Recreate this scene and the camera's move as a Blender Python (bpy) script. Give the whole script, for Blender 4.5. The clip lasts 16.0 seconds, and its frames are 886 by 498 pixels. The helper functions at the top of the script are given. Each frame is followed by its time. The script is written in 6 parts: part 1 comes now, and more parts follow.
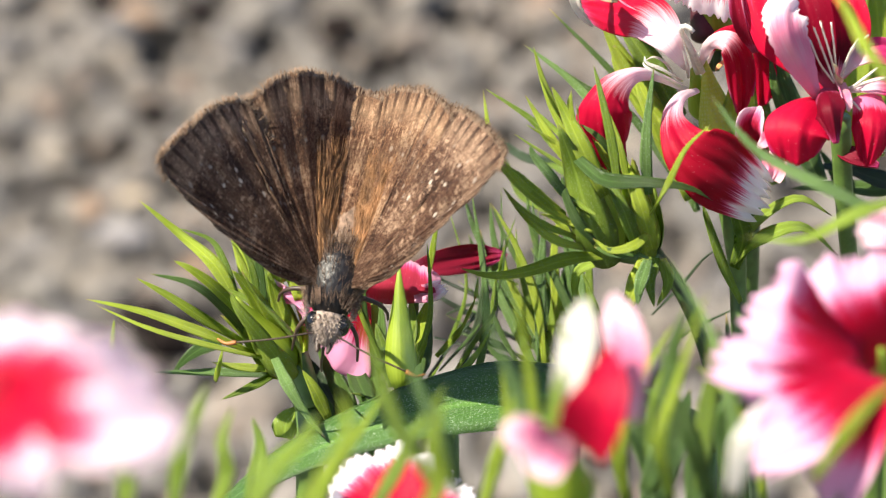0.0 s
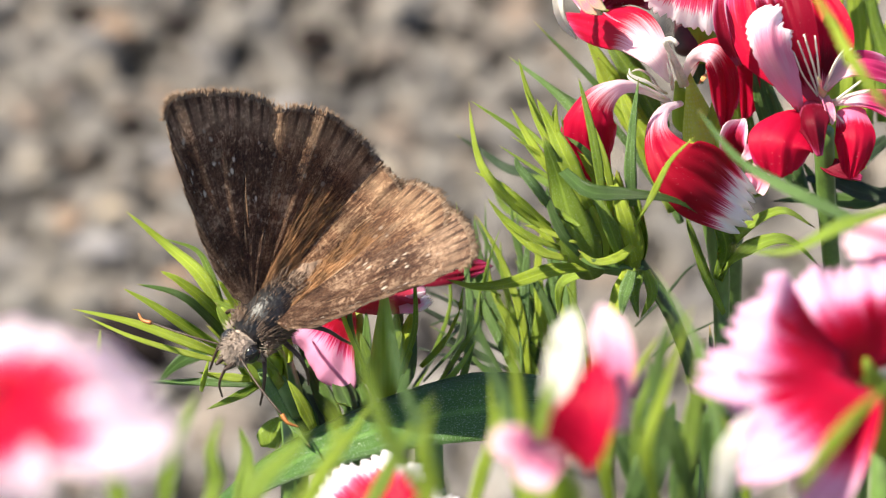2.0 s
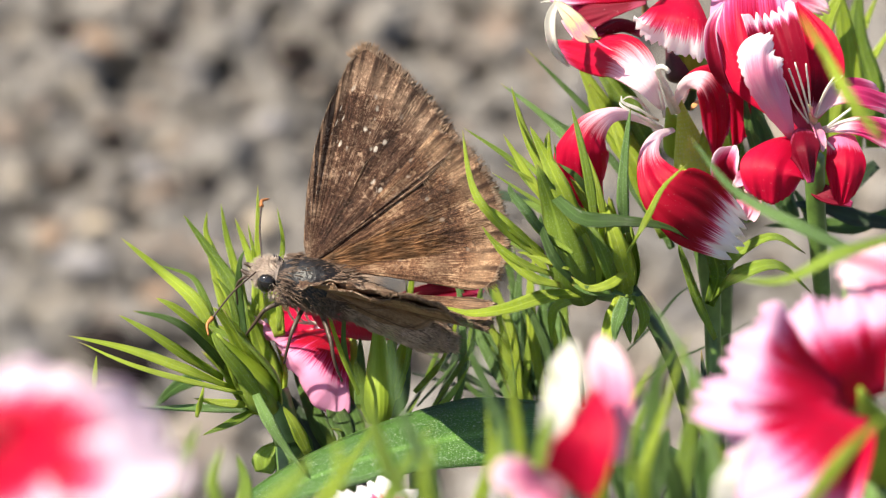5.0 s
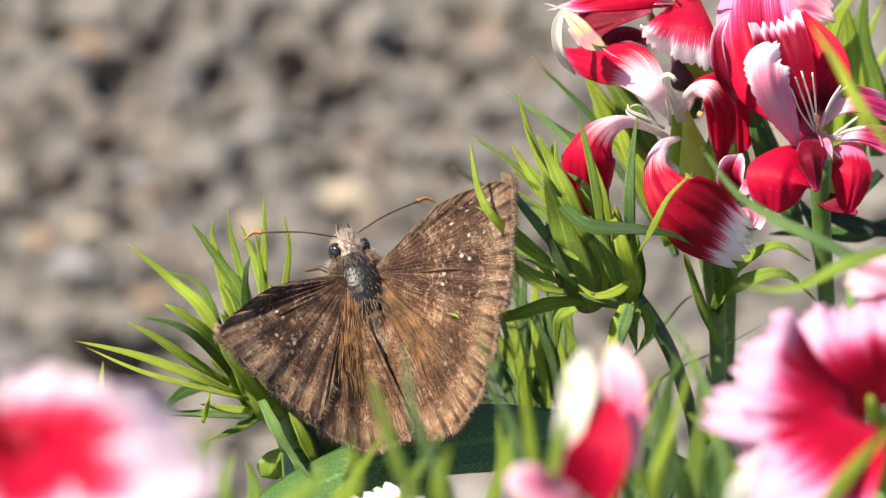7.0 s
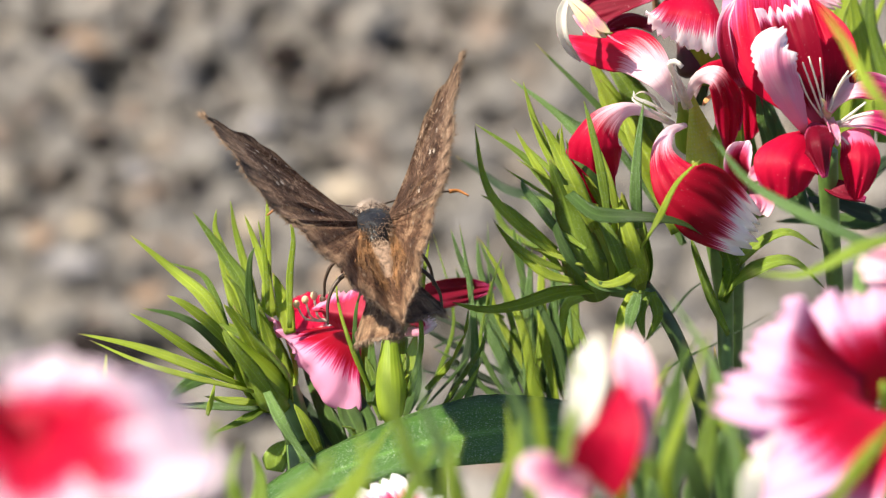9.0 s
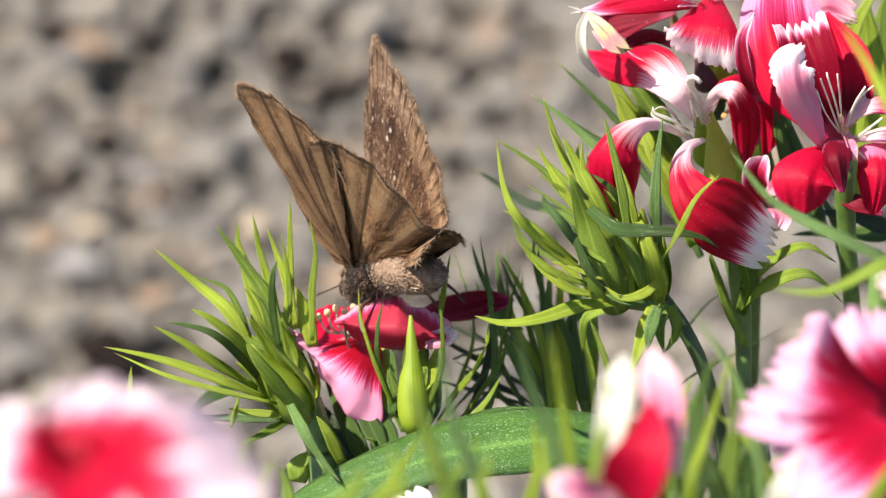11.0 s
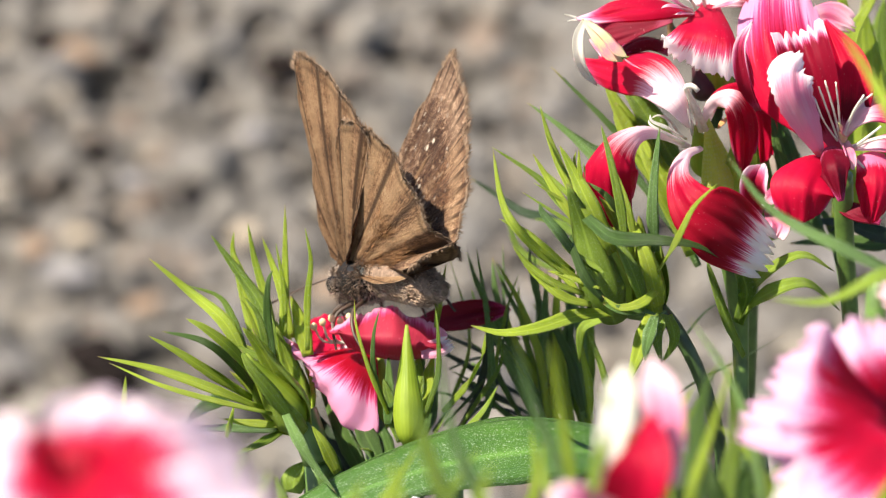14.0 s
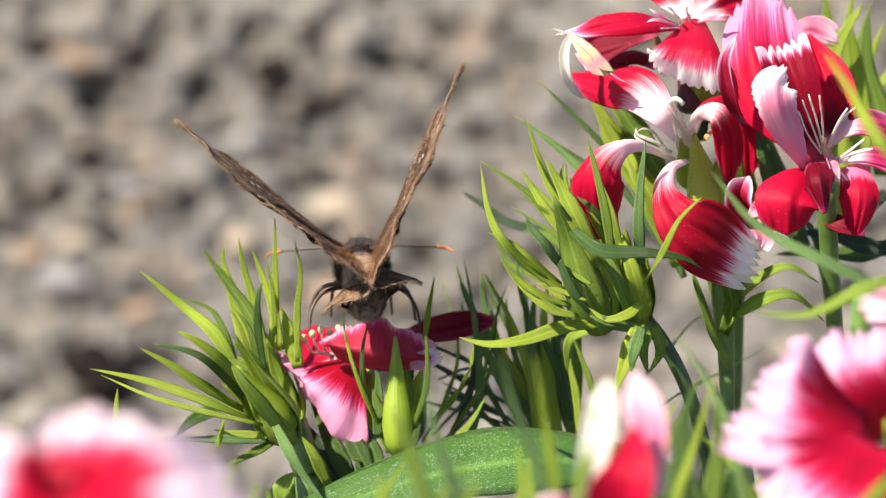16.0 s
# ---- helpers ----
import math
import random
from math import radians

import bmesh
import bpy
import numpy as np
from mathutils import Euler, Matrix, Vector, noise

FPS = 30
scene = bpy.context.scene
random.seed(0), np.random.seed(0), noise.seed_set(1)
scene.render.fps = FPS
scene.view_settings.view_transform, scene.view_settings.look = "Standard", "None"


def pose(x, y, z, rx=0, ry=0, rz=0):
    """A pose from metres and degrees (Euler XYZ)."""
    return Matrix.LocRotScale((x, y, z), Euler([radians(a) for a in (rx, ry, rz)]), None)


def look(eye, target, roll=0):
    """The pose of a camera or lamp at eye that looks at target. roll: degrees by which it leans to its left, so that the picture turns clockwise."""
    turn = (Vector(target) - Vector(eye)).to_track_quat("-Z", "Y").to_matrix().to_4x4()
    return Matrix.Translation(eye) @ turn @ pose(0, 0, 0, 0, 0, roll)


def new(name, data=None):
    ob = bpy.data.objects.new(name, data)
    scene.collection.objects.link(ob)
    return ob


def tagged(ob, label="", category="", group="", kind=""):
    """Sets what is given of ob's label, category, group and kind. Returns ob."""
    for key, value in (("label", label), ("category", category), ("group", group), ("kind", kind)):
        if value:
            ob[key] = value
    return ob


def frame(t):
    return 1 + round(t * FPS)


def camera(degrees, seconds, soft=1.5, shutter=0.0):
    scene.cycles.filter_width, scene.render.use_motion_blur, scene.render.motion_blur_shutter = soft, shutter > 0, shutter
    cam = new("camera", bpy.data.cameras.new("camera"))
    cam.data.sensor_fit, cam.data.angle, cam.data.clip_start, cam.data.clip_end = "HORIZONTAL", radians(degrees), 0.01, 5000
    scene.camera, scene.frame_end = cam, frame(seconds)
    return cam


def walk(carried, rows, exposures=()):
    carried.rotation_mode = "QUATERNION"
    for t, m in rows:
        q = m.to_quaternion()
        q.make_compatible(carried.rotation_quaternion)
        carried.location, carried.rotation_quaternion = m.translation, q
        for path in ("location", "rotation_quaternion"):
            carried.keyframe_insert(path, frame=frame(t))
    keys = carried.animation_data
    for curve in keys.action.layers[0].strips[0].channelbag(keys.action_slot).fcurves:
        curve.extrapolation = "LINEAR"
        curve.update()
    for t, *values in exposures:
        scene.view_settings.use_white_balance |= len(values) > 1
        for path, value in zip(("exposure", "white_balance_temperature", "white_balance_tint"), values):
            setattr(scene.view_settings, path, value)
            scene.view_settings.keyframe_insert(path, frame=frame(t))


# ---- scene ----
MM = 0.001
DEPRESSION = radians(28)
MIDST = Vector((0.0, 0.0, 0.3756))          # the butterfly's flower bed, above the gravel
SIDE = Vector((1, 0, 0))
RISE = Vector((0, math.sin(DEPRESSION), math.cos(DEPRESSION)))
NEAR = Vector((0, -math.cos(DEPRESSION), math.sin(DEPRESSION)))


def at(u, v, w=0.0):
    """A spot among the flowers, in millimetres from their midst: to the side, up and back, and out to the front."""
    return MIDST + (SIDE * u + RISE * v + NEAR * w) * MM


# ---- camera ----
cam = camera(11.0, 16.0, soft=1.2)
cam.data.dof.use_dof = True
cam.data.dof.focus_distance = 0.385
cam.data.dof.aperture_fstop = 50.0
HOME = Matrix.Translation(at(0, 0, 400)) @ pose(0, 0, 0, 62, 0, 0)


def held(rx, ry, rz, x, y, z):
    """The held camera, turned by degrees and shifted by millimetres from its home."""
    return HOME @ pose(x * MM, y * MM, z * MM, rx, ry, rz)


walk(cam, [
    (0, held(-0.308, 0.974, 0.052, 7.389, -3.066, -5.392)),
    (0.5, held(-0.265, 0.855, 0.123, 7.055, -3.435, -6.125)),
    (1, held(-0.189, 0.757, 0.278, 6.698, -3.245, -4.673)),
    (1.5, held(-0.158, 0.691, 0.319, 6.356, -3.496, -5.176)),
    (2, held(-0.139, 0.639, 0.199, 6.414, -3.258, -3.558)),
    (2.5, held(-0.114, 0.572, 0.214, 5.787, -2.753, -2.017)),
    (3, held(-0.095, 0.538, -0.016, 5.608, -2.860, -2.829)),
    (3.5, held(-0.091, 0.476, -0.007, 4.820, -2.296, -2.100)),
    (4, held(-0.075, 0.436, 0.033, 4.890, -2.267, -2.062)),
    (4.5, held(-0.055, 0.399, 0.052, 5.198, -1.998, -1.479)),
    (7, held(0.031, 0.134, 0.316, 3.034, -1.609, 0.159)),
    (7.5, held(0.037, 0.115, 0.083, 3.185, -2.195, -1.096)),
    (8, held(0.096, 0.111, 0.361, 3.067, -2.553, -4.010)),
    (8.5, held(0.040, 0.101, -0.059, 2.834, -2.694, -2.236)),
    (9, held(0.011, 0.091, -0.061, 2.285, -2.361, -2.970)),
    (11.5, held(-0.054, 0.001, -0.147, -0.035, -0.605, 1.725)),
    (12, held(-0.037, 0.007, -0.400, -0.001, -0.766, -1.174)),
    (12.5, held(-0.006, -0.008, -0.023, -0.094, 0.041, 1.183)),
    (13, held(0.011, -0.034, -0.163, -0.237, -0.592, -0.154)),
    (13.5, held(0.012, -0.053, -0.267, -0.301, -0.739, -1.377)),
    (14, held(0.039, -0.108, -0.116, -0.526, -0.612, -0.951)),
    (14.5, held(0.032, -0.116, -0.249, -0.302, -0.335, -0.211)),
    (15, held(0.046, -0.132, -0.148, -0.584, -0.304, -0.291)),
    (15.5, held(0.050, -0.170, -0.069, -0.705, 0.114, 1.080)),
    (16, held(0.062, -0.169, -0.240, 0.050, 0.282, 3.054)),
], exposures=[(0, 1.28), (3, 1.25), (4.5, 1.22), (7, 1.13), (9, 1.13), (12, 1.17), (16, 1.18)])

# ---- world and sun ----
TO_SUN = Vector((-0.53, -0.18, 0.83)).normalized()
world = bpy.data.worlds.new("sky")
scene.world = world
world.use_nodes = True
sky = world.node_tree.nodes.new("ShaderNodeTexSky")
sky.sky_type, sky.sun_disc = "NISHITA", False
sky.sun_elevation = math.asin(TO_SUN.z)
sky.sun_rotation = math.atan2(TO_SUN.x, TO_SUN.y)
back = world.node_tree.nodes["Background"]
back.inputs["Strength"].default_value = 0.08
world.node_tree.links.new(sky.outputs["Color"], back.inputs["Color"])
sun = new("sun", bpy.data.lights.new("sun", "SUN"))
sun.data.energy, sun.data.angle, sun.data.color = 5.0, radians(0.53), (1.0, 0.92, 0.755)
sun.matrix_world = look(TO_SUN * 3, (0, 0, 0))


# ---- materials ----
class Nodes:
    """A small builder for node materials."""

    def __init__(self, name):
        self.mat = bpy.data.materials.new(name)
        self.mat.use_nodes = True
        self.tree = self.mat.node_tree
        self.bsdf = self.tree.nodes["Principled BSDF"]
        self.out = self.tree.nodes["Material Output"]

    def node(self, kind):
        return self.tree.nodes.new(kind)

    def put(self, socket, value):
        if isinstance(value, bpy.types.NodeSocket):
            self.tree.links.new(value, socket)
        else:
            socket.default_value = value

    def uv(self):
        return self.node("ShaderNodeTexCoord").outputs["UV"]

    def obj(self):
        return self.node("ShaderNodeTexCoord").outputs["Object"]

    def scaled(self, vec, s):
        m = self.node("ShaderNodeMapping")
        self.put(m.inputs["Vector"], vec)
        m.inputs["Scale"].default_value = s
        return m.outputs["Vector"]

    def split(self, vec):
        s = self.node("ShaderNodeSeparateXYZ")
        self.put(s.inputs[0], vec)
        return s.outputs

    def noise(self, vec, scale, detail=3.0, rough=0.55):
        n = self.node("ShaderNodeTexNoise")
        self.put(n.inputs["Vector"], vec)
        n.inputs["Scale"].default_value, n.inputs["Detail"].default_value = scale, detail
        n.inputs["Roughness"].default_value = rough
        return n.outputs["Fac"]

    def math(self, op, a, b=0.0, c=0.0):
        n = self.node("ShaderNodeMath")
        n.operation = op
        for i, v in enumerate((a, b, c)):
            self.put(n.inputs[i], v)
        return n.outputs[0]

    def ramp(self, fac, *stops):
        n = self.node("ShaderNodeValToRGB")
        e = n.color_ramp.elements
        while len(e) < len(stops):
            e.new(0.5)
        for el, (p, c) in zip(e, stops):
            el.position, el.color = p, (*c, 1) if len(c) == 3 else c
        self.put(n.inputs[0], fac)
        return n.outputs["Color"]

    def mix(self, fac, a, b, blend="MIX"):
        n = self.node("ShaderNodeMix")
        n.data_type, n.blend_type = "RGBA", blend
        self.put(n.inputs[0], fac)
        for i, v in ((6, a), (7, b)):
            self.put(n.inputs[i], (*v, 1) if isinstance(v, tuple) and len(v) == 3 else v)
        return n.outputs[2]

    def remap(self, v, a, b, c=0.0, d=1.0):
        n = self.node("ShaderNodeMapRange")
        self.put(n.inputs["Value"], v)
        for k, x in (("From Min", a), ("From Max", b), ("To Min", c), ("To Max", d)):
            n.inputs[k].default_value = x
        return n.outputs[0]

    def random(self):
        return self.node("ShaderNodeObjectInfo").outputs["Random"]

    def bump(self, height, strength, distance):
        n = self.node("ShaderNodeBump")
        n.inputs["Strength"].default_value, n.inputs["Distance"].default_value = strength, distance
        self.put(n.inputs["Height"], height)
        return n.outputs["Normal"]

    def done(self, color, rough=0.5, normal=None, spec=0.5, thin=0.0, thin_color=None, sheen=0.0):
        b = self.bsdf
        self.put(b.inputs["Base Color"], (*color, 1) if isinstance(color, tuple) else color)
        self.put(b.inputs["Roughness"], rough)
        b.inputs["Specular IOR Level"].default_value = spec
        b.inputs["Sheen Weight"].default_value = sheen
        if normal is not None:
            self.put(b.inputs["Normal"], normal)
        if thin:
            tr = self.node("ShaderNodeBsdfTranslucent")
            c = thin_color if thin_color is not None else color
            self.put(tr.inputs["Color"], (*c, 1) if isinstance(c, tuple) else c)
            mx = self.node("ShaderNodeMixShader")
            mx.inputs[0].default_value = thin
            self.tree.links.new(b.outputs[0], mx.inputs[1])
            self.tree.links.new(tr.outputs[0], mx.inputs[2])
            self.tree.links.new(mx.outputs[0], self.out.inputs["Surface"])
        return self.mat


def leaf_material(name, dark, light, rough=0.42, thin=0.35, speck=0.0):
    """A blade's green: lengthwise grain, a paler midrib, blotches, and pale specks, dust and painted sparkle, where
    wanted.
    """
    n = Nodes(name)
    uv, ob = n.uv(), n.obj()
    x, y, _ = n.split(uv)
    grain = n.noise(n.scaled(uv, (26, 1.2, 1)), 3.0, 2)
    blotch = n.noise(ob, 160.0, 3)
    own = n.random()
    f = n.math("ADD", n.math("MULTIPLY", grain, 0.45), n.math("MULTIPLY", blotch, 0.55))
    f = n.math("ADD", f, n.math("MULTIPLY_ADD", own, 0.36, -0.18))
    col = n.ramp(f, (0.3, dark), (0.68, light))
    rib = n.remap(n.math("ABSOLUTE", n.math("SUBTRACT", x, 0.5)), 0.0, 0.07, 1.0, 0.0)
    col = n.mix(n.math("MULTIPLY", rib, 0.4), col, tuple(min(1, c * 1.7 + 0.03) for c in light))
    rim = n.remap(n.math("ABSOLUTE", n.math("SUBTRACT", x, 0.5)), 0.36, 0.5)
    col = n.mix(n.math("MULTIPLY", rim, 0.35), col, tuple(min(1, c * 1.5 + 0.05) for c in light))
    tip = n.remap(n.math("MULTIPLY_ADD", own, 0.05, y), 0.965, 1.03)
    col = n.mix(tip, col, (0.30, 0.21, 0.08))
    if speck:
        d = n.noise(ob, 7600.0, 2, 0.75)
        col = n.mix(n.math("MULTIPLY", n.remap(d, 0.57, 0.66), speck), col, (0.62, 0.70, 0.55))
    nb = n.bump(n.math("ADD", grain, n.math("MULTIPLY", n.noise(ob, 2600.0, 2), 0.8)), 0.6, 0.00025)
    return n.done(col, n.remap(blotch, 0.3, 0.7, rough - 0.08, rough + 0.12), nb, 0.5, thin,
                  n.mix(0.5, col, (0.34, 0.52, 0.04)))


LEAF = leaf_material("leaf_green", (0.12, 0.20, 0.018), (0.35, 0.48, 0.055), 0.40, 0.50, 0.35)
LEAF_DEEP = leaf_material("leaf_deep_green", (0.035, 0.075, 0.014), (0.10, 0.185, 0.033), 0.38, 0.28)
LEAF_BLUE = leaf_material("leaf_blue_green", (0.08, 0.16, 0.04), (0.19, 0.32, 0.085), 0.45, 0.38, 0.4)
# On this glossy leaf the specks are sparkle painted into the colour.
LEAF_BROAD = leaf_material("leaf_broad", (0.035, 0.105, 0.010), (0.095, 0.215, 0.022), 0.36, 0.14, 0.45)
BRACT = leaf_material("bract_yellow_green", (0.24, 0.34, 0.018), (0.50, 0.61, 0.055), 0.40, 0.50, 0.35)

# Near-black copy of the leaf green, with shade painted into its colour.
LEAF_DARK_SHADED = leaf_material("leaf_dark_shaded", (0.010, 0.022, 0.008), (0.03, 0.055, 0.018), 0.4, 0.1)
CALYX_LEAF = leaf_material("sheath_green", (0.15, 0.24, 0.02), (0.33, 0.45, 0.055), 0.45, 0.4, 0.3)


def calyx_material():
    n = Nodes("calyx_green")
    uv, ob = n.uv(), n.obj()
    x, y, _ = n.split(uv)
    ribs = n.math("MULTIPLY_ADD", n.math("SINE", n.math("MULTIPLY", x, 125.0)), 0.5, 0.5)
    f = n.math("MULTIPLY_ADD", ribs, 0.06, n.math("MULTIPLY", n.noise(ob, 300.0, 3), 0.75))
    col = n.ramp(f, (0.25, (0.19, 0.28, 0.018)), (0.65, (0.38, 0.48, 0.045)))
    col = n.mix(n.remap(y, 0.75, 1.0, 0, 0.6), col, (0.33, 0.40, 0.09))
    return n.done(col, 0.5, n.bump(ribs, 0.12, 0.0002), 0.4, 0.35, n.mix(0.5, col, (0.4, 0.55, 0.06)))


CALYX = calyx_material()


def beaded_material():
    """The throat's calyx: yellow-green with rows of pale beads."""
    n = Nodes("calyx_beaded")
    uv, ob = n.uv(), n.obj()
    v = n.node("ShaderNodeTexVoronoi")
    n.put(v.inputs["Vector"], n.scaled(uv, (26, 24, 1)))
    v.inputs["Scale"].default_value, v.inputs["Randomness"].default_value = 1.0, 0.35
    f = n.noise(ob, 300.0, 3)
    col = n.ramp(f, (0.3, (0.50, 0.56, 0.05)), (0.7, (0.70, 0.73, 0.14)))
    bead = n.remap(v.outputs["Distance"], 0.42, 0.22)
    col = n.mix(n.math("MULTIPLY", bead, 0.55), col, (0.66, 0.70, 0.34))
    return n.done(col, 0.45, n.bump(bead, 0.5, 0.0002), 0.5, 0.5, n.mix(0.3, col, (0.55, 0.66, 0.10)))


CALYX_BEADED = beaded_material()


def petal_material(name, body, edge, start=0.62, full=0.92, throat=(0.86, 0.80, 0.76), throat_end=0.2, streaks=0.55, sides=0.08, halo=0.07, base=None):
    """A pink's petal: pale claw, saturated body, spiky streaks that break into a paler toothed edge."""
    n = Nodes(name)
    uv, ob = n.uv(), n.obj()
    x, y, _ = n.split(uv)
    streak = n.noise(n.scaled(uv, (14, 0.35, 1)), 2.0, 3, 0.6)
    fine = n.noise(n.scaled(uv, (60, 1.5, 1)), 2.0, 2)
    hair = n.noise(n.scaled(uv, (34, 0.5, 1)), 2.0, 2)
    side = n.math("ABSOLUTE", n.math("SUBTRACT", x, 0.5))
    reach = n.math("MULTIPLY_ADD", n.math("SUBTRACT", streak, 0.5), streaks, y)
    reach = n.math("MULTIPLY_ADD", n.math("SUBTRACT", hair, 0.5), streaks * 0.8, reach)
    reach = n.math("MULTIPLY_ADD", n.math("SUBTRACT", fine, 0.5), 0.10, reach)
    reach = n.math("MULTIPLY_ADD", n.math("POWER", n.math("MULTIPLY", side, 2.0), 3.0), sides, reach)
    deep = tuple(c * 0.74 for c in body)
    b = n.mix(n.remap(n.math("MULTIPLY_ADD", fine, 0.5, n.math("MULTIPLY", n.noise(ob, 240.0, 3), 0.5)), 0.35, 0.65), deep, body)
    if base is not None:
        b = n.mix(n.remap(n.math("MULTIPLY_ADD", n.math("SUBTRACT", streak, 0.5), 0.3, y), base[0], base[1], 1.0, 0.0), b, base[2])
    pink = (0.80, 0.06 + 0.1 * edge[1], 0.34)
    col = n.mix(n.math("MULTIPLY", n.remap(reach, start - halo, start + halo), 0.85), b, pink)
    col = n.mix(n.remap(reach, start + halo * 0.5, full), col, edge)
    claw = n.remap(n.math("MULTIPLY_ADD", n.math("SUBTRACT", streak, 0.5), 0.30, n.math("MULTIPLY_ADD", n.math("SUBTRACT", hair, 0.5), 0.22, y)), throat_end * 0.8, throat_end * 1.15, 1.0, 0.0)
    veins = n.remap(n.math("MULTIPLY_ADD", n.noise(n.scaled(uv, (30, 0.6, 1)), 2.0, 2), 0.9, n.math("MULTIPLY", y, 1.1)), 0.50, 0.86)
    col = n.mix(claw, col, n.mix(n.math("MULTIPLY", veins, 0.6), throat, tuple(0.4 * t + 0.6 * e for t, e in zip(throat, (0.80, 0.14, 0.38)))))
    glint = n.math("MULTIPLY", n.remap(n.noise(ob, 5200.0, 1, 0.5), 0.72, 0.78), 0.2)
    col = n.mix(glint, col, (0.90, 0.62, 0.70))
    nb = n.bump(n.math("MULTIPLY_ADD", fine, 0.6, n.math("MULTIPLY_ADD", streak, 0.6, n.math("MULTIPLY", n.noise(ob, 1400.0, 2), 0.3))), 0.30, 0.0003)
    return n.done(col, n.remap(fine, 0.3, 0.7, 0.42, 0.60), nb, 0.25, 0.48, col, 0.0)


RED = (0.66, 0.003, 0.050)
WHITE_THROAT = (0.93, 0.84, 0.85)
PETAL_MARGIN = petal_material("petal_red_pink_margin", RED, (0.90, 0.62, 0.80), 0.80, 0.98, (0.60, 0.01, 0.05), 0.08, 0.35, 0.22, 0.10)
PETAL_RED = petal_material("petal_red", RED, (0.88, 0.60, 0.74), 1.05, 1.25, (0.88, 0.74, 0.74), 0.16)
PETAL_THROAT = petal_material("petal_red_white_throat", RED, (0.90, 0.66, 0.78), 1.02, 1.20, WHITE_THROAT, 0.47, 0.3, 0.10)
PETAL_THROAT_PINK = petal_material("petal_pink_white_throat", (0.74, 0.05, 0.22), (0.90, 0.66, 0.78), 0.9, 1.20, WHITE_THROAT, 0.50, 0.4, 0.2)
PETAL_PINK_TOP = petal_material("petal_red_pink_throat", RED, (0.88, 0.60, 0.74), 1.2, 1.4, (0.86, 0.25, 0.45), 0.22)
PETAL_DARK_TIP = petal_material("petal_wine_white_tip", (0.46, 0.003, 0.026), (0.94, 0.90, 0.91), 0.88, 0.92, (0.93, 0.80, 0.86), 0.38, 0.10, -0.04, 0.02, (0.42, 0.62, (0.62, 0.003, 0.05)))
PETAL_WHITE_EDGE = petal_material("petal_red_white_edge", RED, (0.94, 0.90, 0.93), 0.63, 0.78, (0.66, 0.01, 0.06), 0.08, 0.42, 0.05, 0.09)
PETAL_PINK = petal_material("petal_pink", (0.60, 0.004, 0.03), (0.84, 0.40, 0.62), 0.42, 0.56, (0.56, 0.006, 0.03), 0.12, 0.5)
PETAL_UNDER = petal_material("petal_rose_underside", (0.58, 0.045, 0.095), (0.82, 0.42, 0.58), 0.86, 1.0, (0.50, 0.08, 0.14), 0.1, 0.25, 0.25)
# Deeper crimson copy of the underside, partly to carry shade in its colour.
PETAL_UNDER_SHADED = petal_material("petal_crimson_shaded_under", (0.30, 0.012, 0.04), (0.62, 0.20, 0.30), 0.95, 1.15, (0.4, 0.06, 0.12), 0.15)
PETAL_BLUSH = petal_material("petal_blush", (0.80, 0.38, 0.49), (0.90, 0.66, 0.74), 0.4, 0.9, (0.80, 0.50, 0.55), 0.2)
PETAL_TONGUE = petal_material("petal_pale_lilac", (0.86, 0.56, 0.70), (0.93, 0.84, 0.89), 0.45, 0.85, (0.84, 0.44, 0.60), 0.3, 0.5, 0.3, 0.2)
PETAL_WINE = petal_material("petal_wine", (0.23, 0.002, 0.022), (0.70, 0.26, 0.40), 0.98, 1.2, (0.5, 0.08, 0.18), 0.1)
PETAL_ROLLED = petal_material("petal_rolled_wine", (0.42, 0.012, 0.05), (0.88, 0.66, 0.76), 0.74, 0.98, (0.5, 0.08, 0.18), 0.1, 0.2, 0.35, 0.10)
PETAL_FOLDED = petal_material("petal_wine_lilac_lip", (0.34, 0.003, 0.03), (0.88, 0.66, 0.76), 0.90, 0.95, (0.60, 0.10, 0.20), 0.20, 0.05, 0.06, 0.02)
PETAL_LILAC_RIM = petal_material("petal_red_lilac_rim", RED, (0.78, 0.36, 0.58), 0.80, 0.97, (0.55, 0.01, 0.06), 0.20, 0.42, 0.22, 0.10, (0.10, 0.40, (0.40, 0.002, 0.03)))
# The darker base paints a wine-coloured shadow at the petal's foot.
PETAL_RED_SHADED_BASE = petal_material("petal_red_shaded_base", RED, (0.9, 0.4, 0.6), 1.05, 1.25, (0.86, 0.40, 0.55), 0.12, 0.3, 0.1, 0.07, (0.30, 0.48, (0.20, 0.002, 0.02)))
PETAL_PLAIN_PINK_SIDE = petal_material("petal_red_pink_side", (0.68, 0.003, 0.05), (0.80, 0.20, 0.45), 1.15, 1.5, (0.62, 0.01, 0.04), 0.05, 0.1, 0.25)
PETAL_NEAR = petal_material("petal_red_broad_pale_edge", (0.66, 0.002, 0.045), (0.77, 0.48, 0.66), 0.46, 0.64, (0.60, 0.01, 0.06), 0.07, 0.6, 0.06, 0.07)
PETAL_NEAR_WHITE = petal_material("petal_red_broad_white_edge", (0.66, 0.003, 0.045), (0.84, 0.70, 0.79), 0.52, 0.68, (0.62, 0.01, 0.04), 0.08, 0.3, 0.2)
PETAL_PLAIN = petal_material("petal_plain_red", (0.66, 0.003, 0.05), (0.66, 0.02, 0.06), 1.3, 1.5, (0.62, 0.01, 0.04), 0.05)
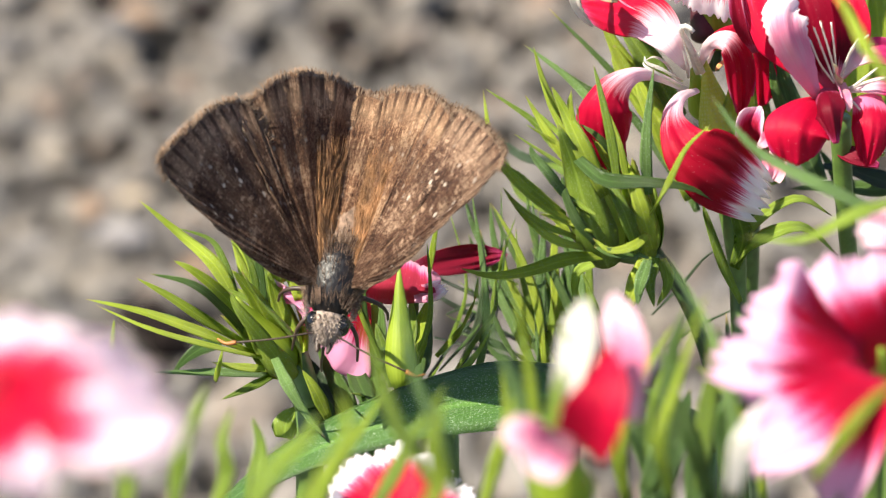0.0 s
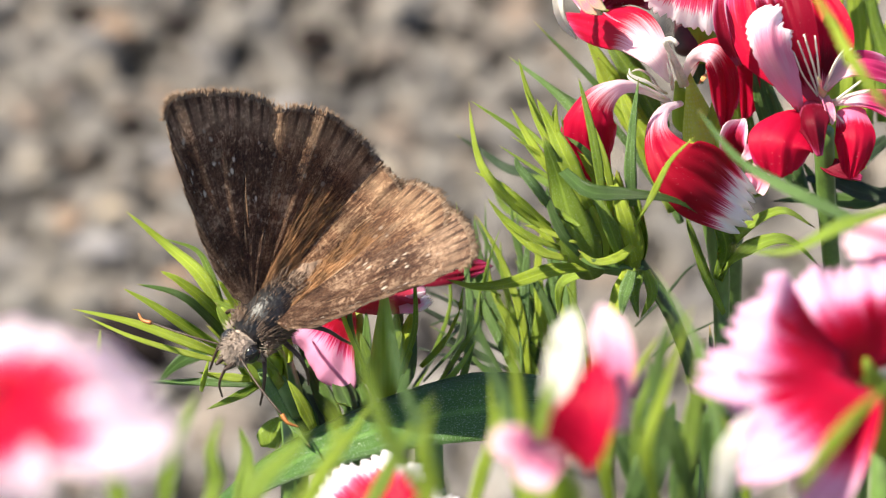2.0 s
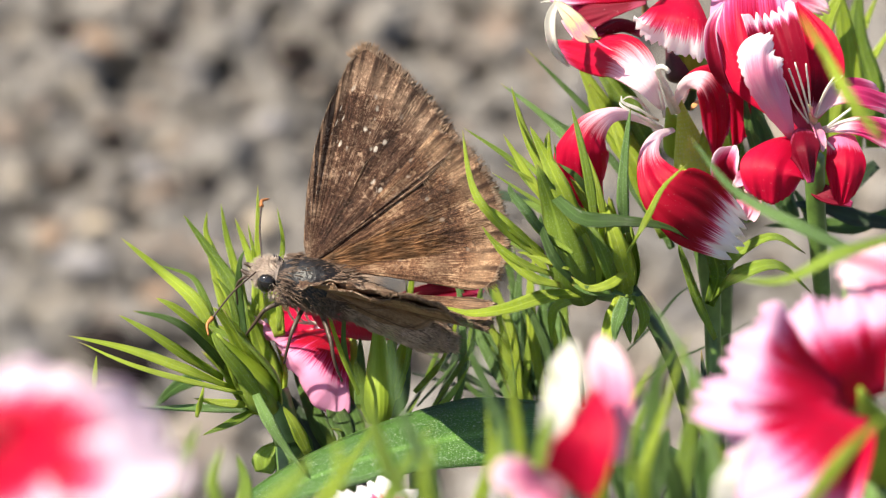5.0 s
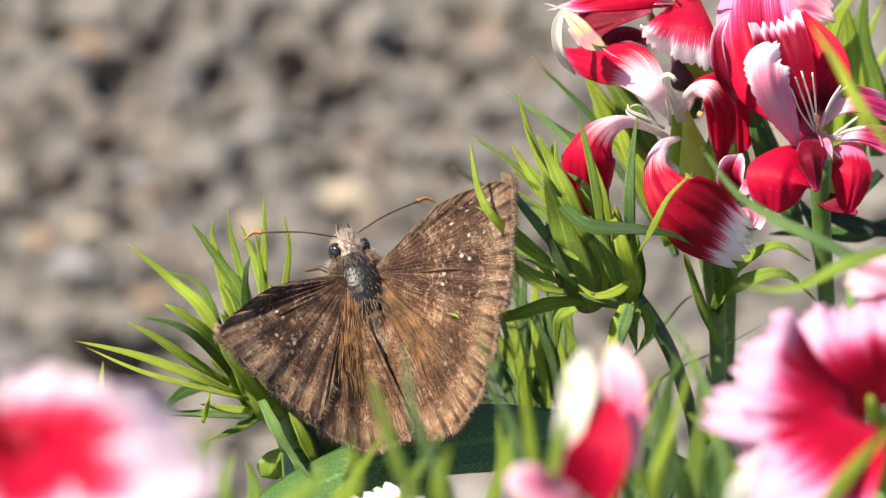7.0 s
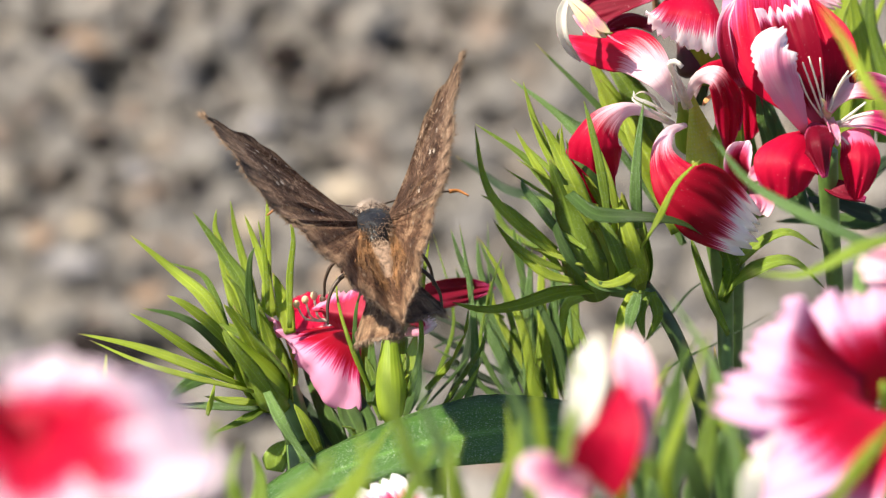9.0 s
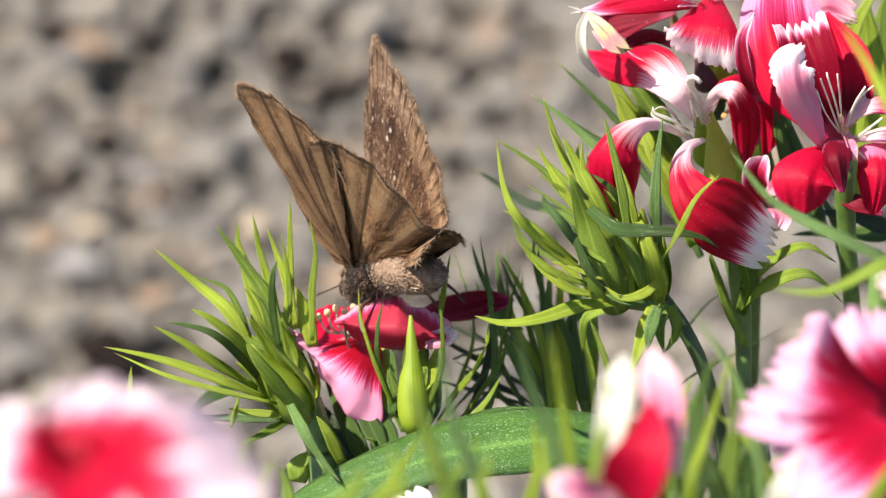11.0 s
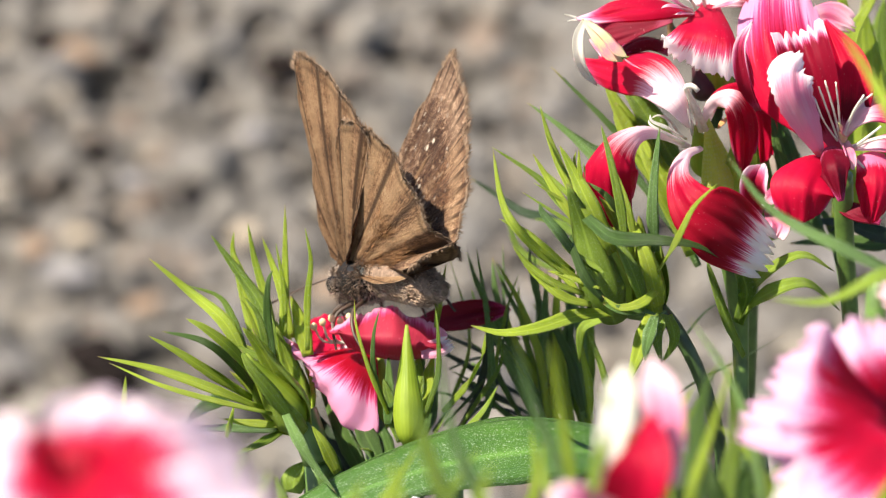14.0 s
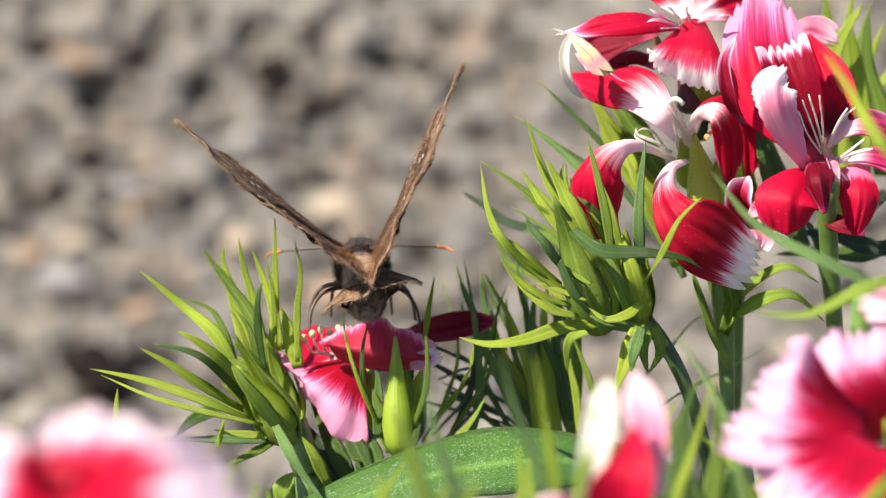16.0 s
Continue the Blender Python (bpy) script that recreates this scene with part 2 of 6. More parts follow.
PETAL_PALE = petal_material("petal_ivory", (0.90, 0.87, 0.80), (0.94, 0.92, 0.88), 1.6, 1.9, (0.80, 0.80, 0.5), 0.02)
PETAL_CREAM = petal_material("petal_cream_green", (0.72, 0.66, 0.38), (0.70, 0.74, 0.40), 0.5, 1.0, (0.80, 0.74, 0.52), 0.3)


def plain_material(name, color, rough=0.5, scale=900.0, spread=0.35, thin=0.0, spec=0.5, bump=0.0002, metal=0.0):
    n = Nodes(name)
    f = n.noise(n.obj(), scale, 3)
    lo, hi = tuple(c * (1 - spread) for c in color), tuple(min(1, c * (1 + spread)) for c in color)
    n.bsdf.inputs["Metallic"].default_value = metal
    return n.done(n.ramp(f, (0.3, lo), (0.7, hi)), rough, n.bump(f, 0.5, bump) if bump else None, spec, thin)


STIGMA = plain_material("stigma_white", (0.82, 0.78, 0.70), 0.5, 1500.0, 0.12, 0.3)
ANTHER = plain_material("anther_cream", (0.72, 0.55, 0.32), 0.7, 2500.0, 0.25)
PLUM = plain_material("calyx_plum", (0.05, 0.012, 0.02), 0.45, 900.0, 0.5)
ANTHER_LEAF = plain_material("anther_orange", (0.55, 0.28, 0.10), 0.7, 2500.0, 0.25)
STEM = plain_material("stem_green", (0.085, 0.15, 0.03), 0.45, 500.0, 0.4)
STEM_DARK = plain_material("stem_dark_green", (0.035, 0.065, 0.018), 0.4, 500.0, 0.5)
TWIG = plain_material("withered_brown", (0.16, 0.09, 0.045), 0.8, 900.0, 0.4)


def stone_material():
    n = Nodes("gravel_stone")
    ob, own = n.obj(), n.random()
    isl = n.node("ShaderNodeNewGeometry").outputs["Random Per Island"]
    pick = n.math("FRACT", n.math("ADD", n.math("MULTIPLY", own, 7.31), n.math("MULTIPLY", isl, 5.77)))
    # The first, darkest tone makes a few stones stand for shadowed gaps.
    col = n.ramp(pick, (0.02, (0.05, 0.042, 0.036)), (0.08, (0.175, 0.16, 0.147)), (0.2, (0.252, 0.231, 0.210)), (0.42, (0.200, 0.187, 0.180)), (0.60, (0.272, 0.238, 0.200)),
                 (0.74, (0.197, 0.189, 0.197)), (0.88, (0.335, 0.285, 0.230)), (0.94, (0.250, 0.170, 0.125)), (1.0, (0.319, 0.269, 0.227)))
    g1, g2 = n.noise(ob, 260.0, 5, 0.6), n.noise(ob, 1500.0, 3, 0.6)
    col = n.mix(n.remap(g1, 0.33, 0.68, 0.0, 0.8), col, (0.148, 0.130, 0.117))
    col = n.mix(n.remap(g2, 0.56, 0.7, 0.0, 0.3), col, (0.50, 0.46, 0.41))
    col = n.mix(1.0, col, (0.90, 0.90, 0.90), "MULTIPLY")
    return n.done(col, 0.85, n.bump(n.math("ADD", g1, g2), 0.5, 0.0008), 0.3)


def soil_material():
    n = Nodes("gravel_dust")
    ob = n.obj()
    v = n.node("ShaderNodeTexVoronoi")
    n.put(v.inputs["Vector"], ob)
    v.inputs["Scale"].default_value = 90.0
    a, b = n.noise(ob, 45.0, 5), n.noise(ob, 900.0, 4)
    col = n.ramp(n.math("MULTIPLY_ADD", a, 0.5, n.math("MULTIPLY", b, 0.5)), (0.3, (0.055, 0.049, 0.044)), (0.7, (0.16, 0.145, 0.13)))
    h = n.math("SUBTRACT", n.math("MULTIPLY", b, 0.4), v.outputs["Distance"])
    return n.done(col, 0.95, n.bump(h, 0.9, 0.006), 0.2)


STONE, SOIL = stone_material(), soil_material()


def wing_material(name, dark, brown, pale, top=True, hind=False):
    """Scaled brown wing: radial grain, dark pleats between the veins, pale flecks in bands, fringe at the margin."""
    n = Nodes(name)
    uv, ob = n.uv(), n.obj()
    x, y, _ = n.split(uv)
    hair = n.noise(n.scaled(uv, (150, 7.0, 1)), 2.0, 3, 0.65)
    cloud = n.noise(ob, 420.0, 4, 0.6)
    scales = n.noise(ob, 3600.0, 3, 0.8)
    f = n.math("ADD", n.math("MULTIPLY", hair, 0.36), n.math("ADD", n.math("MULTIPLY", cloud, 0.42), n.math("MULTIPLY", scales, 0.34)))
    col = n.ramp(f, (0.47, dark), (0.575, brown), (0.68, pale))
    dust = n.noise(ob, 6500.0, 2, 0.7)
    col = n.mix(n.math("MULTIPLY", n.remap(dust, 0.60, 0.68), 0.32), col, pale)
    wave = n.math("SINE", n.math("MULTIPLY", x, 2 * math.pi * (32.0 if top else 11.0)))
    vein = n.remap(wave, 0.3, 0.9)
    if top:
        col = n.mix(n.math("MULTIPLY", n.remap(n.math("ABSOLUTE", n.math("SUBTRACT", y, 0.88)), 0.0, 0.11, 1.0, 0.0), 0.38), col, pale)
        tuft = n.noise(ob, 1500.0, 3, 0.6)
        col = n.mix(n.math("MULTIPLY", n.remap(tuft, 0.40, 0.30), 0.6), col, dark)
        col = n.mix(n.math("MULTIPLY", n.math("MULTIPLY", n.remap(tuft, 0.58, 0.68), n.remap(y, 0.15, 0.4)), 0.35 if hind else 0.65), col, tuple(c * 1.25 for c in pale))
        spots = n.node("ShaderNodeTexVoronoi")
        n.put(spots.inputs["Vector"], n.scaled(uv, (34, 15, 1)))
        spots.inputs["Scale"].default_value = 1.0
        shade = n.math("MULTIPLY", n.remap(n.math("ABSOLUTE", n.math("SUBTRACT", n.math("MULTIPLY_ADD", n.math("SUBTRACT", hair, 0.5), 0.25, y), 0.66)), 0.04, 0.14, 1.0, 0.0), 0.55)
        col = n.mix(n.math("MULTIPLY", shade, n.remap(cloud, 0.35, 0.6)), col, dark)
        band = n.math("MULTIPLY", n.remap(y, 0.40, 0.52), n.remap(y, 0.84, 0.74))
        fleck = n.math("MULTIPLY", n.remap(n.math("MULTIPLY_ADD", n.math("SUBTRACT", scales, 0.5), 0.22, spots.outputs["Distance"]), 0.26, 0.14), band)
        fleck = n.math("MULTIPLY", fleck, n.remap(n.noise(n.scaled(uv, (9, 6, 1)), 2.0, 1), 0.46, 0.54))
        col = n.mix(n.math("MULTIPLY", fleck, 0.3 if hind else 0.9), col, (0.70, 0.60, 0.50))
        col = n.mix(n.math("MULTIPLY", n.math("MULTIPLY", vein, n.remap(y, 0.80, 0.92)), n.remap(hair, 0.25, 0.6, 0.55, 0.95)), col, dark)
    else:
        edge = n.remap(n.math("ABSOLUTE", n.math("SUBTRACT", y, 0.93)), 0.0, 0.025, 1.0, 0.0)
        col = n.mix(n.remap(wave, -0.2, -0.95, 0.0, 0.45), col, pale)
        col = n.mix(n.math("MULTIPLY", n.math("MAXIMUM", n.remap(wave, 0.72, 0.98), n.math("MULTIPLY", edge, 0.6)), 0.92), col, tuple(c * 0.6 for c in dark))
    fringe = n.remap(y, 0.955, 0.985)
    teeth = n.remap(n.noise(n.scaled(uv, (150, 0.4, 1)), 2.0, 1), 0.4, 0.6)
    col = n.mix(n.math("MULTIPLY", fringe, teeth), col, (0.30, 0.22, 0.16))
    relief = n.math("ADD", n.math("MULTIPLY", wave, 0.15 if top else 0.6), n.math("MULTIPLY", n.math("ADD", hair, scales), 0.7))
    return n.done(col, 0.72, n.bump(relief, 0.8, 0.0005), 0.25, 0.07, n.mix(0.5, col, (0.42, 0.19, 0.08)), 0.0)


WING_TOP = wing_material("wing_brown", (0.020, 0.008, 0.005), (0.108, 0.050, 0.029), (0.46, 0.305, 0.205))
WING_TOP_HIND = wing_material("hindwing_brown", (0.030, 0.013, 0.008), (0.155, 0.072, 0.038), (0.50, 0.325, 0.20), True, True)
WING_UNDER = wing_material("wing_tan_underside", (0.085, 0.044, 0.024), (0.245, 0.130, 0.068), (0.38, 0.235, 0.13), False)
WING_UNDER_HIND = wing_material("hindwing_tan_underside", (0.08, 0.043, 0.024), (0.265, 0.145, 0.076), (0.40, 0.255, 0.142), False, True)
THORAX = plain_material("thorax_dark", (0.010, 0.009, 0.010), 0.42, 1800.0, 0.6, 0, 0.4, 0.0003)
ABDOMEN = plain_material("abdomen_brown", (0.21, 0.14, 0.10), 0.75, 2200.0, 0.5, 0, 0.3, 0.0005)
FUR = plain_material("fur_brown", (0.27, 0.135, 0.058), 0.6, 700.0, 0.6, 0, 0.4, 0)
FUR_THORAX = plain_material("fur_thorax", (0.15, 0.095, 0.065), 0.55, 700.0, 0.6, 0, 0.4, 0)
FUR_BELLY = plain_material("fur_belly", (0.35, 0.25, 0.185), 0.7, 900.0, 0.5, 0, 0.3, 0)
FUR_GREY = plain_material("fur_grey", (0.34, 0.27, 0.225), 0.7, 700.0, 0.45, 0, 0.3, 0)
FRINGE = plain_material("fringe_tan", (0.20, 0.13, 0.085), 0.7, 1400.0, 0.5, 0, 0.3, 0)
EYE = plain_material("eye_black", (0.012, 0.011, 0.012), 0.12, 3000.0, 0.3, 0, 0.6, 0.0)
LEG = plain_material("leg_brown", (0.055, 0.032, 0.022), 0.5, 1500.0, 0.4)
CLUB = plain_material("antenna_club_orange", (0.36, 0.13, 0.03), 0.5, 1500.0, 0.3)


# ---- mesh helpers ----
def part(name, bm, material, parent, label="", smooth=True):
    """Links a bmesh, given in world space, as one mesh object under its parent."""
    me = bpy.data.meshes.new(name)
    bm.transform(Matrix.Translation(-origin_of(parent)))
    bm.to_mesh(me)
    bm.free()
    for p in me.polygons:
        p.use_smooth = smooth
    for m in material if isinstance(material, (list, tuple)) else (material,):
        me.materials.append(m)
    ob = new(name, me)
    ob.parent = parent
    return tagged(ob, label)


def origin_of(ob):
    o = Vector((0, 0, 0))
    while ob is not None:
        o += ob.location
        ob = ob.parent
    return o


def thing(name, place, label, category, group="", kind=""):
    ob = new(name)
    ob.location = place
    ob.empty_display_size = 0.01
    return tagged(ob, label, category, group, kind)


def smooth_line(pts, count):
    """A smooth line (Catmull-Rom) of count + 1 points through pts."""
    p = [Vector(v) for v in pts]
    p = [p[0] * 2 - p[1]] + p + [p[-1] * 2 - p[-2]]
    spans, out = len(p) - 3, []
    for i in range(count + 1):
        s = i / count * spans
        k = min(int(s), spans - 1)
        t = s - k
        a, b, c, d = p[k:k + 4]
        out.append(0.5 * (2 * b + (c - a) * t + (2 * a - 5 * b + 4 * c - d) * t * t + (3 * b - a - 3 * c + d) * t ** 3))
    return out


def quad_uv(bm, uvl, verts, uvs, mat=0):
    try:
        f = bm.faces.new(verts)
    except ValueError:
        return
    f.material_index = mat
    for loop, w in zip(f.loops, uvs):
        loop[uvl].uv = w


def blade_mesh(pts, width, face, gutter=0.3, thick=0.22, twist=0.0, belly=0.35, count=14, base=0.55, slim=0.47):
    """A tapered leaf blade with a folded midrib and real thickness, along a line; width in millimetres."""
    bm = bmesh.new()
    uvl = bm.loops.layers.uv.new("UVMap")
    line = smooth_line(pts, count)
    rings = []
    for i, p in enumerate(line):
        s = i / count
        tan = (line[min(i + 1, count)] - line[max(i - 1, 0)]).normalized()
        side = tan.cross(face)
        side = (side if side.length > 1e-4 else tan.orthogonal()).normalized()
        side = Matrix.Rotation(radians(twist) * s, 3, tan) @ side
        nrm = side.cross(tan).normalized()
        grow = base + (1 - base) * min(1, s / belly)
        w = width * MM * 0.5 * slim * grow * (max(0.0, 1 - max(0, (s - belly)) / (1 - belly)) ** 0.75 * 0.96 + 0.04)
        g = w * gutter
        th = thick * MM * 0.5 * (1 - 0.6 * s)
        ring = []
        for a, h in ((-1, 0), (-0.55, 0.6), (0, 0.9), (0.55, 0.6), (1, 0), (0.55, -0.6), (0, -1.2), (-0.55, -0.6)):
            ring.append(bm.verts.new(p + side * (a * w) + nrm * (g * (a * a) - g * 0.4 + h * th)))
        rings.append(ring)
    us = (0, 0.22, 0.5, 0.78, 1, 0.78, 0.5, 0.22, 0)
    for i in range(count):
        for k in range(8):
            j = (k + 1) % 8
            quad_uv(bm, uvl, (rings[i][k], rings[i][j], rings[i + 1][j], rings[i + 1][k]),
                    ((us[k], i / count), (us[k + 1], i / count), (us[k + 1], (i + 1) / count), (us[k], (i + 1) / count)))
    bm.faces.new(rings[-1])
    bm.faces.new(list(reversed(rings[0])))
    return bm


OUT = (NEAR * 0.7 + Vector((0, 0, 0.7))).normalized()


def blade(parent, pts, width, material=None, face=None, name="leaf", **kw):
    f = face if face is not None else OUT
    return part(name, blade_mesh(pts, width, f, **kw), material or LEAF, parent)


def tube_mesh(pts, r0, r1, sides=8, count=12, bm=None, knots=0.0):
    """A round stem along a line; radii in millimetres."""
    bm = bm or bmesh.new()
    uvl = bm.loops.layers.uv.verify()
    line = smooth_line(pts, count)
    rings, side = [], None
    for i, p in enumerate(line):
        tan = (line[min(i + 1, count)] - line[max(i - 1, 0)]).normalized()
        side = tan.orthogonal().normalized() if side is None else (side - tan * side.dot(tan)).normalized()
        up = tan.cross(side)
        r = (r0 + (r1 - r0) * i / count) * MM
        if knots:
            r *= 1 + knots * max(0, math.cos(i * 2.1)) ** 4
        rings.append([bm.verts.new(p + (side * math.cos(a) + up * math.sin(a)) * r)
                      for a in (2 * math.pi * k / sides for k in range(sides))])
    for i in range(count):
        for k in range(sides):
            j = (k + 1) % sides
            quad_uv(bm, uvl, (rings[i][k], rings[i][j], rings[i + 1][j], rings[i + 1][k]),
                    ((k / sides, i / count), ((k + 1) / sides, i / count), ((k + 1) / sides, (i + 1) / count), (k / sides, (i + 1) / count)))
    bm.faces.new(rings[-1])
    bm.faces.new(list(reversed(rings[0])))
    return bm


def stem(parent, pts, r0, r1, material=None, name="stem", **kw):
    return part(name, tube_mesh(pts, r0, r1, **kw), material or STEM, parent)


def ground_stem(parent, top, r=1.1, lean=(0, 0), material=None):
    """The stem from the ground at the thing's foot up to top."""
    foot = origin_of(parent)
    mid = (foot + top) * 0.5 + Vector((lean[0], lean[1], 0)) * MM
    low = top + (mid - top) * 0.25 + Vector((0, 0, -0.004))
    return stem(parent, [foot, mid, low, top], r * 1.15, r, material, count=18)


def calyx_mesh(base, tip, radius, teeth=5, open_top=0.35):
    """A ribbed, swollen calyx that ends in pointed teeth."""
    bm = bmesh.new()
    uvl = bm.loops.layers.uv.new("UVMap")
    axis = tip - base
    tan = axis.normalized()
    side = tan.orthogonal().normalized()
    up = tan.cross(side)
    rows, cols = 12, 20
    prof = (0.45, 0.82, 0.97, 1.0, 0.96, 0.87, 0.75, 0.62, 0.49, 0.36, 0.24, 0.13, 0.03)
    grid = []
    for i in range(rows + 1):
        row = []
        for k in range(cols):
            a = 2 * math.pi * k / cols
            r = radius * MM * (prof[i] * (1 - open_top * 0.2) + open_top * 0.2 * min(1, i / 3))
            r *= 1 + 0.015 * math.cos(a * 10) + 0.05 * math.cos(a * teeth) * i / rows
            h = i / rows
            row.append(bm.verts.new(base + axis * h + (side * math.cos(a) + up * math.sin(a)) * r))
        grid.append(row)
    for i in range(rows):
        for k in range(cols):
            j = (k + 1) % cols
            quad_uv(bm, uvl, (grid[i][k], grid[i][j], grid[i + 1][j], grid[i + 1][k]),
                    ((k / cols, i / rows), ((k + 1) / cols, i / rows), ((k + 1) / cols, (i + 1) / rows), (k / cols, (i + 1) / rows)))
    bm.faces.new(list(reversed(grid[0])))
    bm.faces.new(grid[-1])
    return bm


def calyx(parent, base, tip, radius, material=None, name="calyx", **kw):
    return part(name, calyx_mesh(base, tip, radius, **kw), material or CALYX, parent)


def petal_mesh(pts, width, face, seed, cup=0.15, ruffle=0.5, teeth=9, tooth=0.07, claw=0.18, roundness=0.2, rows=18, cols=32, twist=0.0, fan=0.0):
    """A fan-shaped petal with a narrow claw, a ruffled blade and a toothed outer edge, 0.2 mm thick; width in millimetres."""
    rnd = random.Random(seed)
    ph = [rnd.uniform(0, 6.28) for _ in range(6)]
    jag = [rnd.uniform(0.4, 1.0) for _ in range(teeth * 2 + 3)]
    bm = bmesh.new()
    uvl = bm.loops.layers.uv.new("UVMap")
    fine = smooth_line(pts, 60)
    length = sum((fine[i + 1] - fine[i]).length for i in range(60))
    fronts = []
    backs = []
    for i in range(rows + 1):
        front, rear = [], []
        s = i / rows
        for k in range(cols + 1):
            a = -1 + 2 * k / cols
            q = (a * 0.5 + 0.5) * teeth
            saw = abs(q - math.floor(q) - 0.5) * 2
            reach = 1 - roundness * a * a - tooth * jag[int(q)] * saw * max(0, (s - 0.75) / 0.25)
            se = s * reach
            x = se * 59.999
            j = int(x)
            p = fine[j].lerp(fine[j + 1], x - j)
            tan = (fine[min(j + 2, 60)] - fine[max(j - 1, 0)]).normalized()
            side = tan.cross(face).normalized()
            side = Matrix.Rotation(radians(twist) * s, 3, tan) @ side
            nrm = side.cross(tan).normalized()
            w = width * MM * 0.5
            u = max(0.0, (s - claw) / (1 - claw))
            full = math.sin(min(1.0, u * 1.12) * math.pi / 2) ** 0.9
            half = w * (0.10 + 0.90 * (full * (1 - fan) + u ** 0.85 * fan))
            wav = ruffle * MM * u * (math.sin(a * 5.0 + ph[0] + s * 2) + 0.6 * math.sin(a * 11 + ph[1]) * u + 0.35 * math.sin(a * 19 + ph[2]) * u * u)
            v = p + side * (a * half) + nrm * (cup * half * a * a + wav)
            front.append(bm.verts.new(v + nrm * 0.0001))
            rear.append(bm.verts.new(v - nrm * 0.0001))
        fronts.append(front)
        backs.append(rear)
    for i in range(rows):
        for k in range(cols):
            w = ((k / cols, i / rows), ((k + 1) / cols, i / rows), ((k + 1) / cols, (i + 1) / rows), (k / cols, (i + 1) / rows))
            quad_uv(bm, uvl, (fronts[i][k], fronts[i][k + 1], fronts[i + 1][k + 1], fronts[i + 1][k]), w)
            quad_uv(bm, uvl, (backs[i + 1][k], backs[i + 1][k + 1], backs[i][k + 1], backs[i][k]), (w[3], w[2], w[1], w[0]), 1)
    for k in range(cols):
        w = ((k / cols, 1), ((k + 1) / cols, 1), ((k + 1) / cols, 1), (k / cols, 1))
        quad_uv(bm, uvl, (fronts[rows][k], fronts[rows][k + 1], backs[rows][k + 1], backs[rows][k]), w)
        quad_uv(bm, uvl, (backs[0][k], backs[0][k + 1], fronts[0][k + 1], fronts[0][k]), w)
    for i in range(rows):
        for k, flip in ((0, False), (cols, True)):
            q = (fronts[i][k], fronts[i + 1][k], backs[i + 1][k], backs[i][k])
            quad_uv(bm, uvl, tuple(reversed(q)) if flip else q, ((k / cols, i / rows),) * 4)
    return bm


def petal(parent, pts, width, material, face=None, seed=1, under=None, **kw):
    f = (face if face is not None else OUT).normalized()
    return part("petal", petal_mesh(pts, width, f, seed, **kw), (material, under or material), parent)


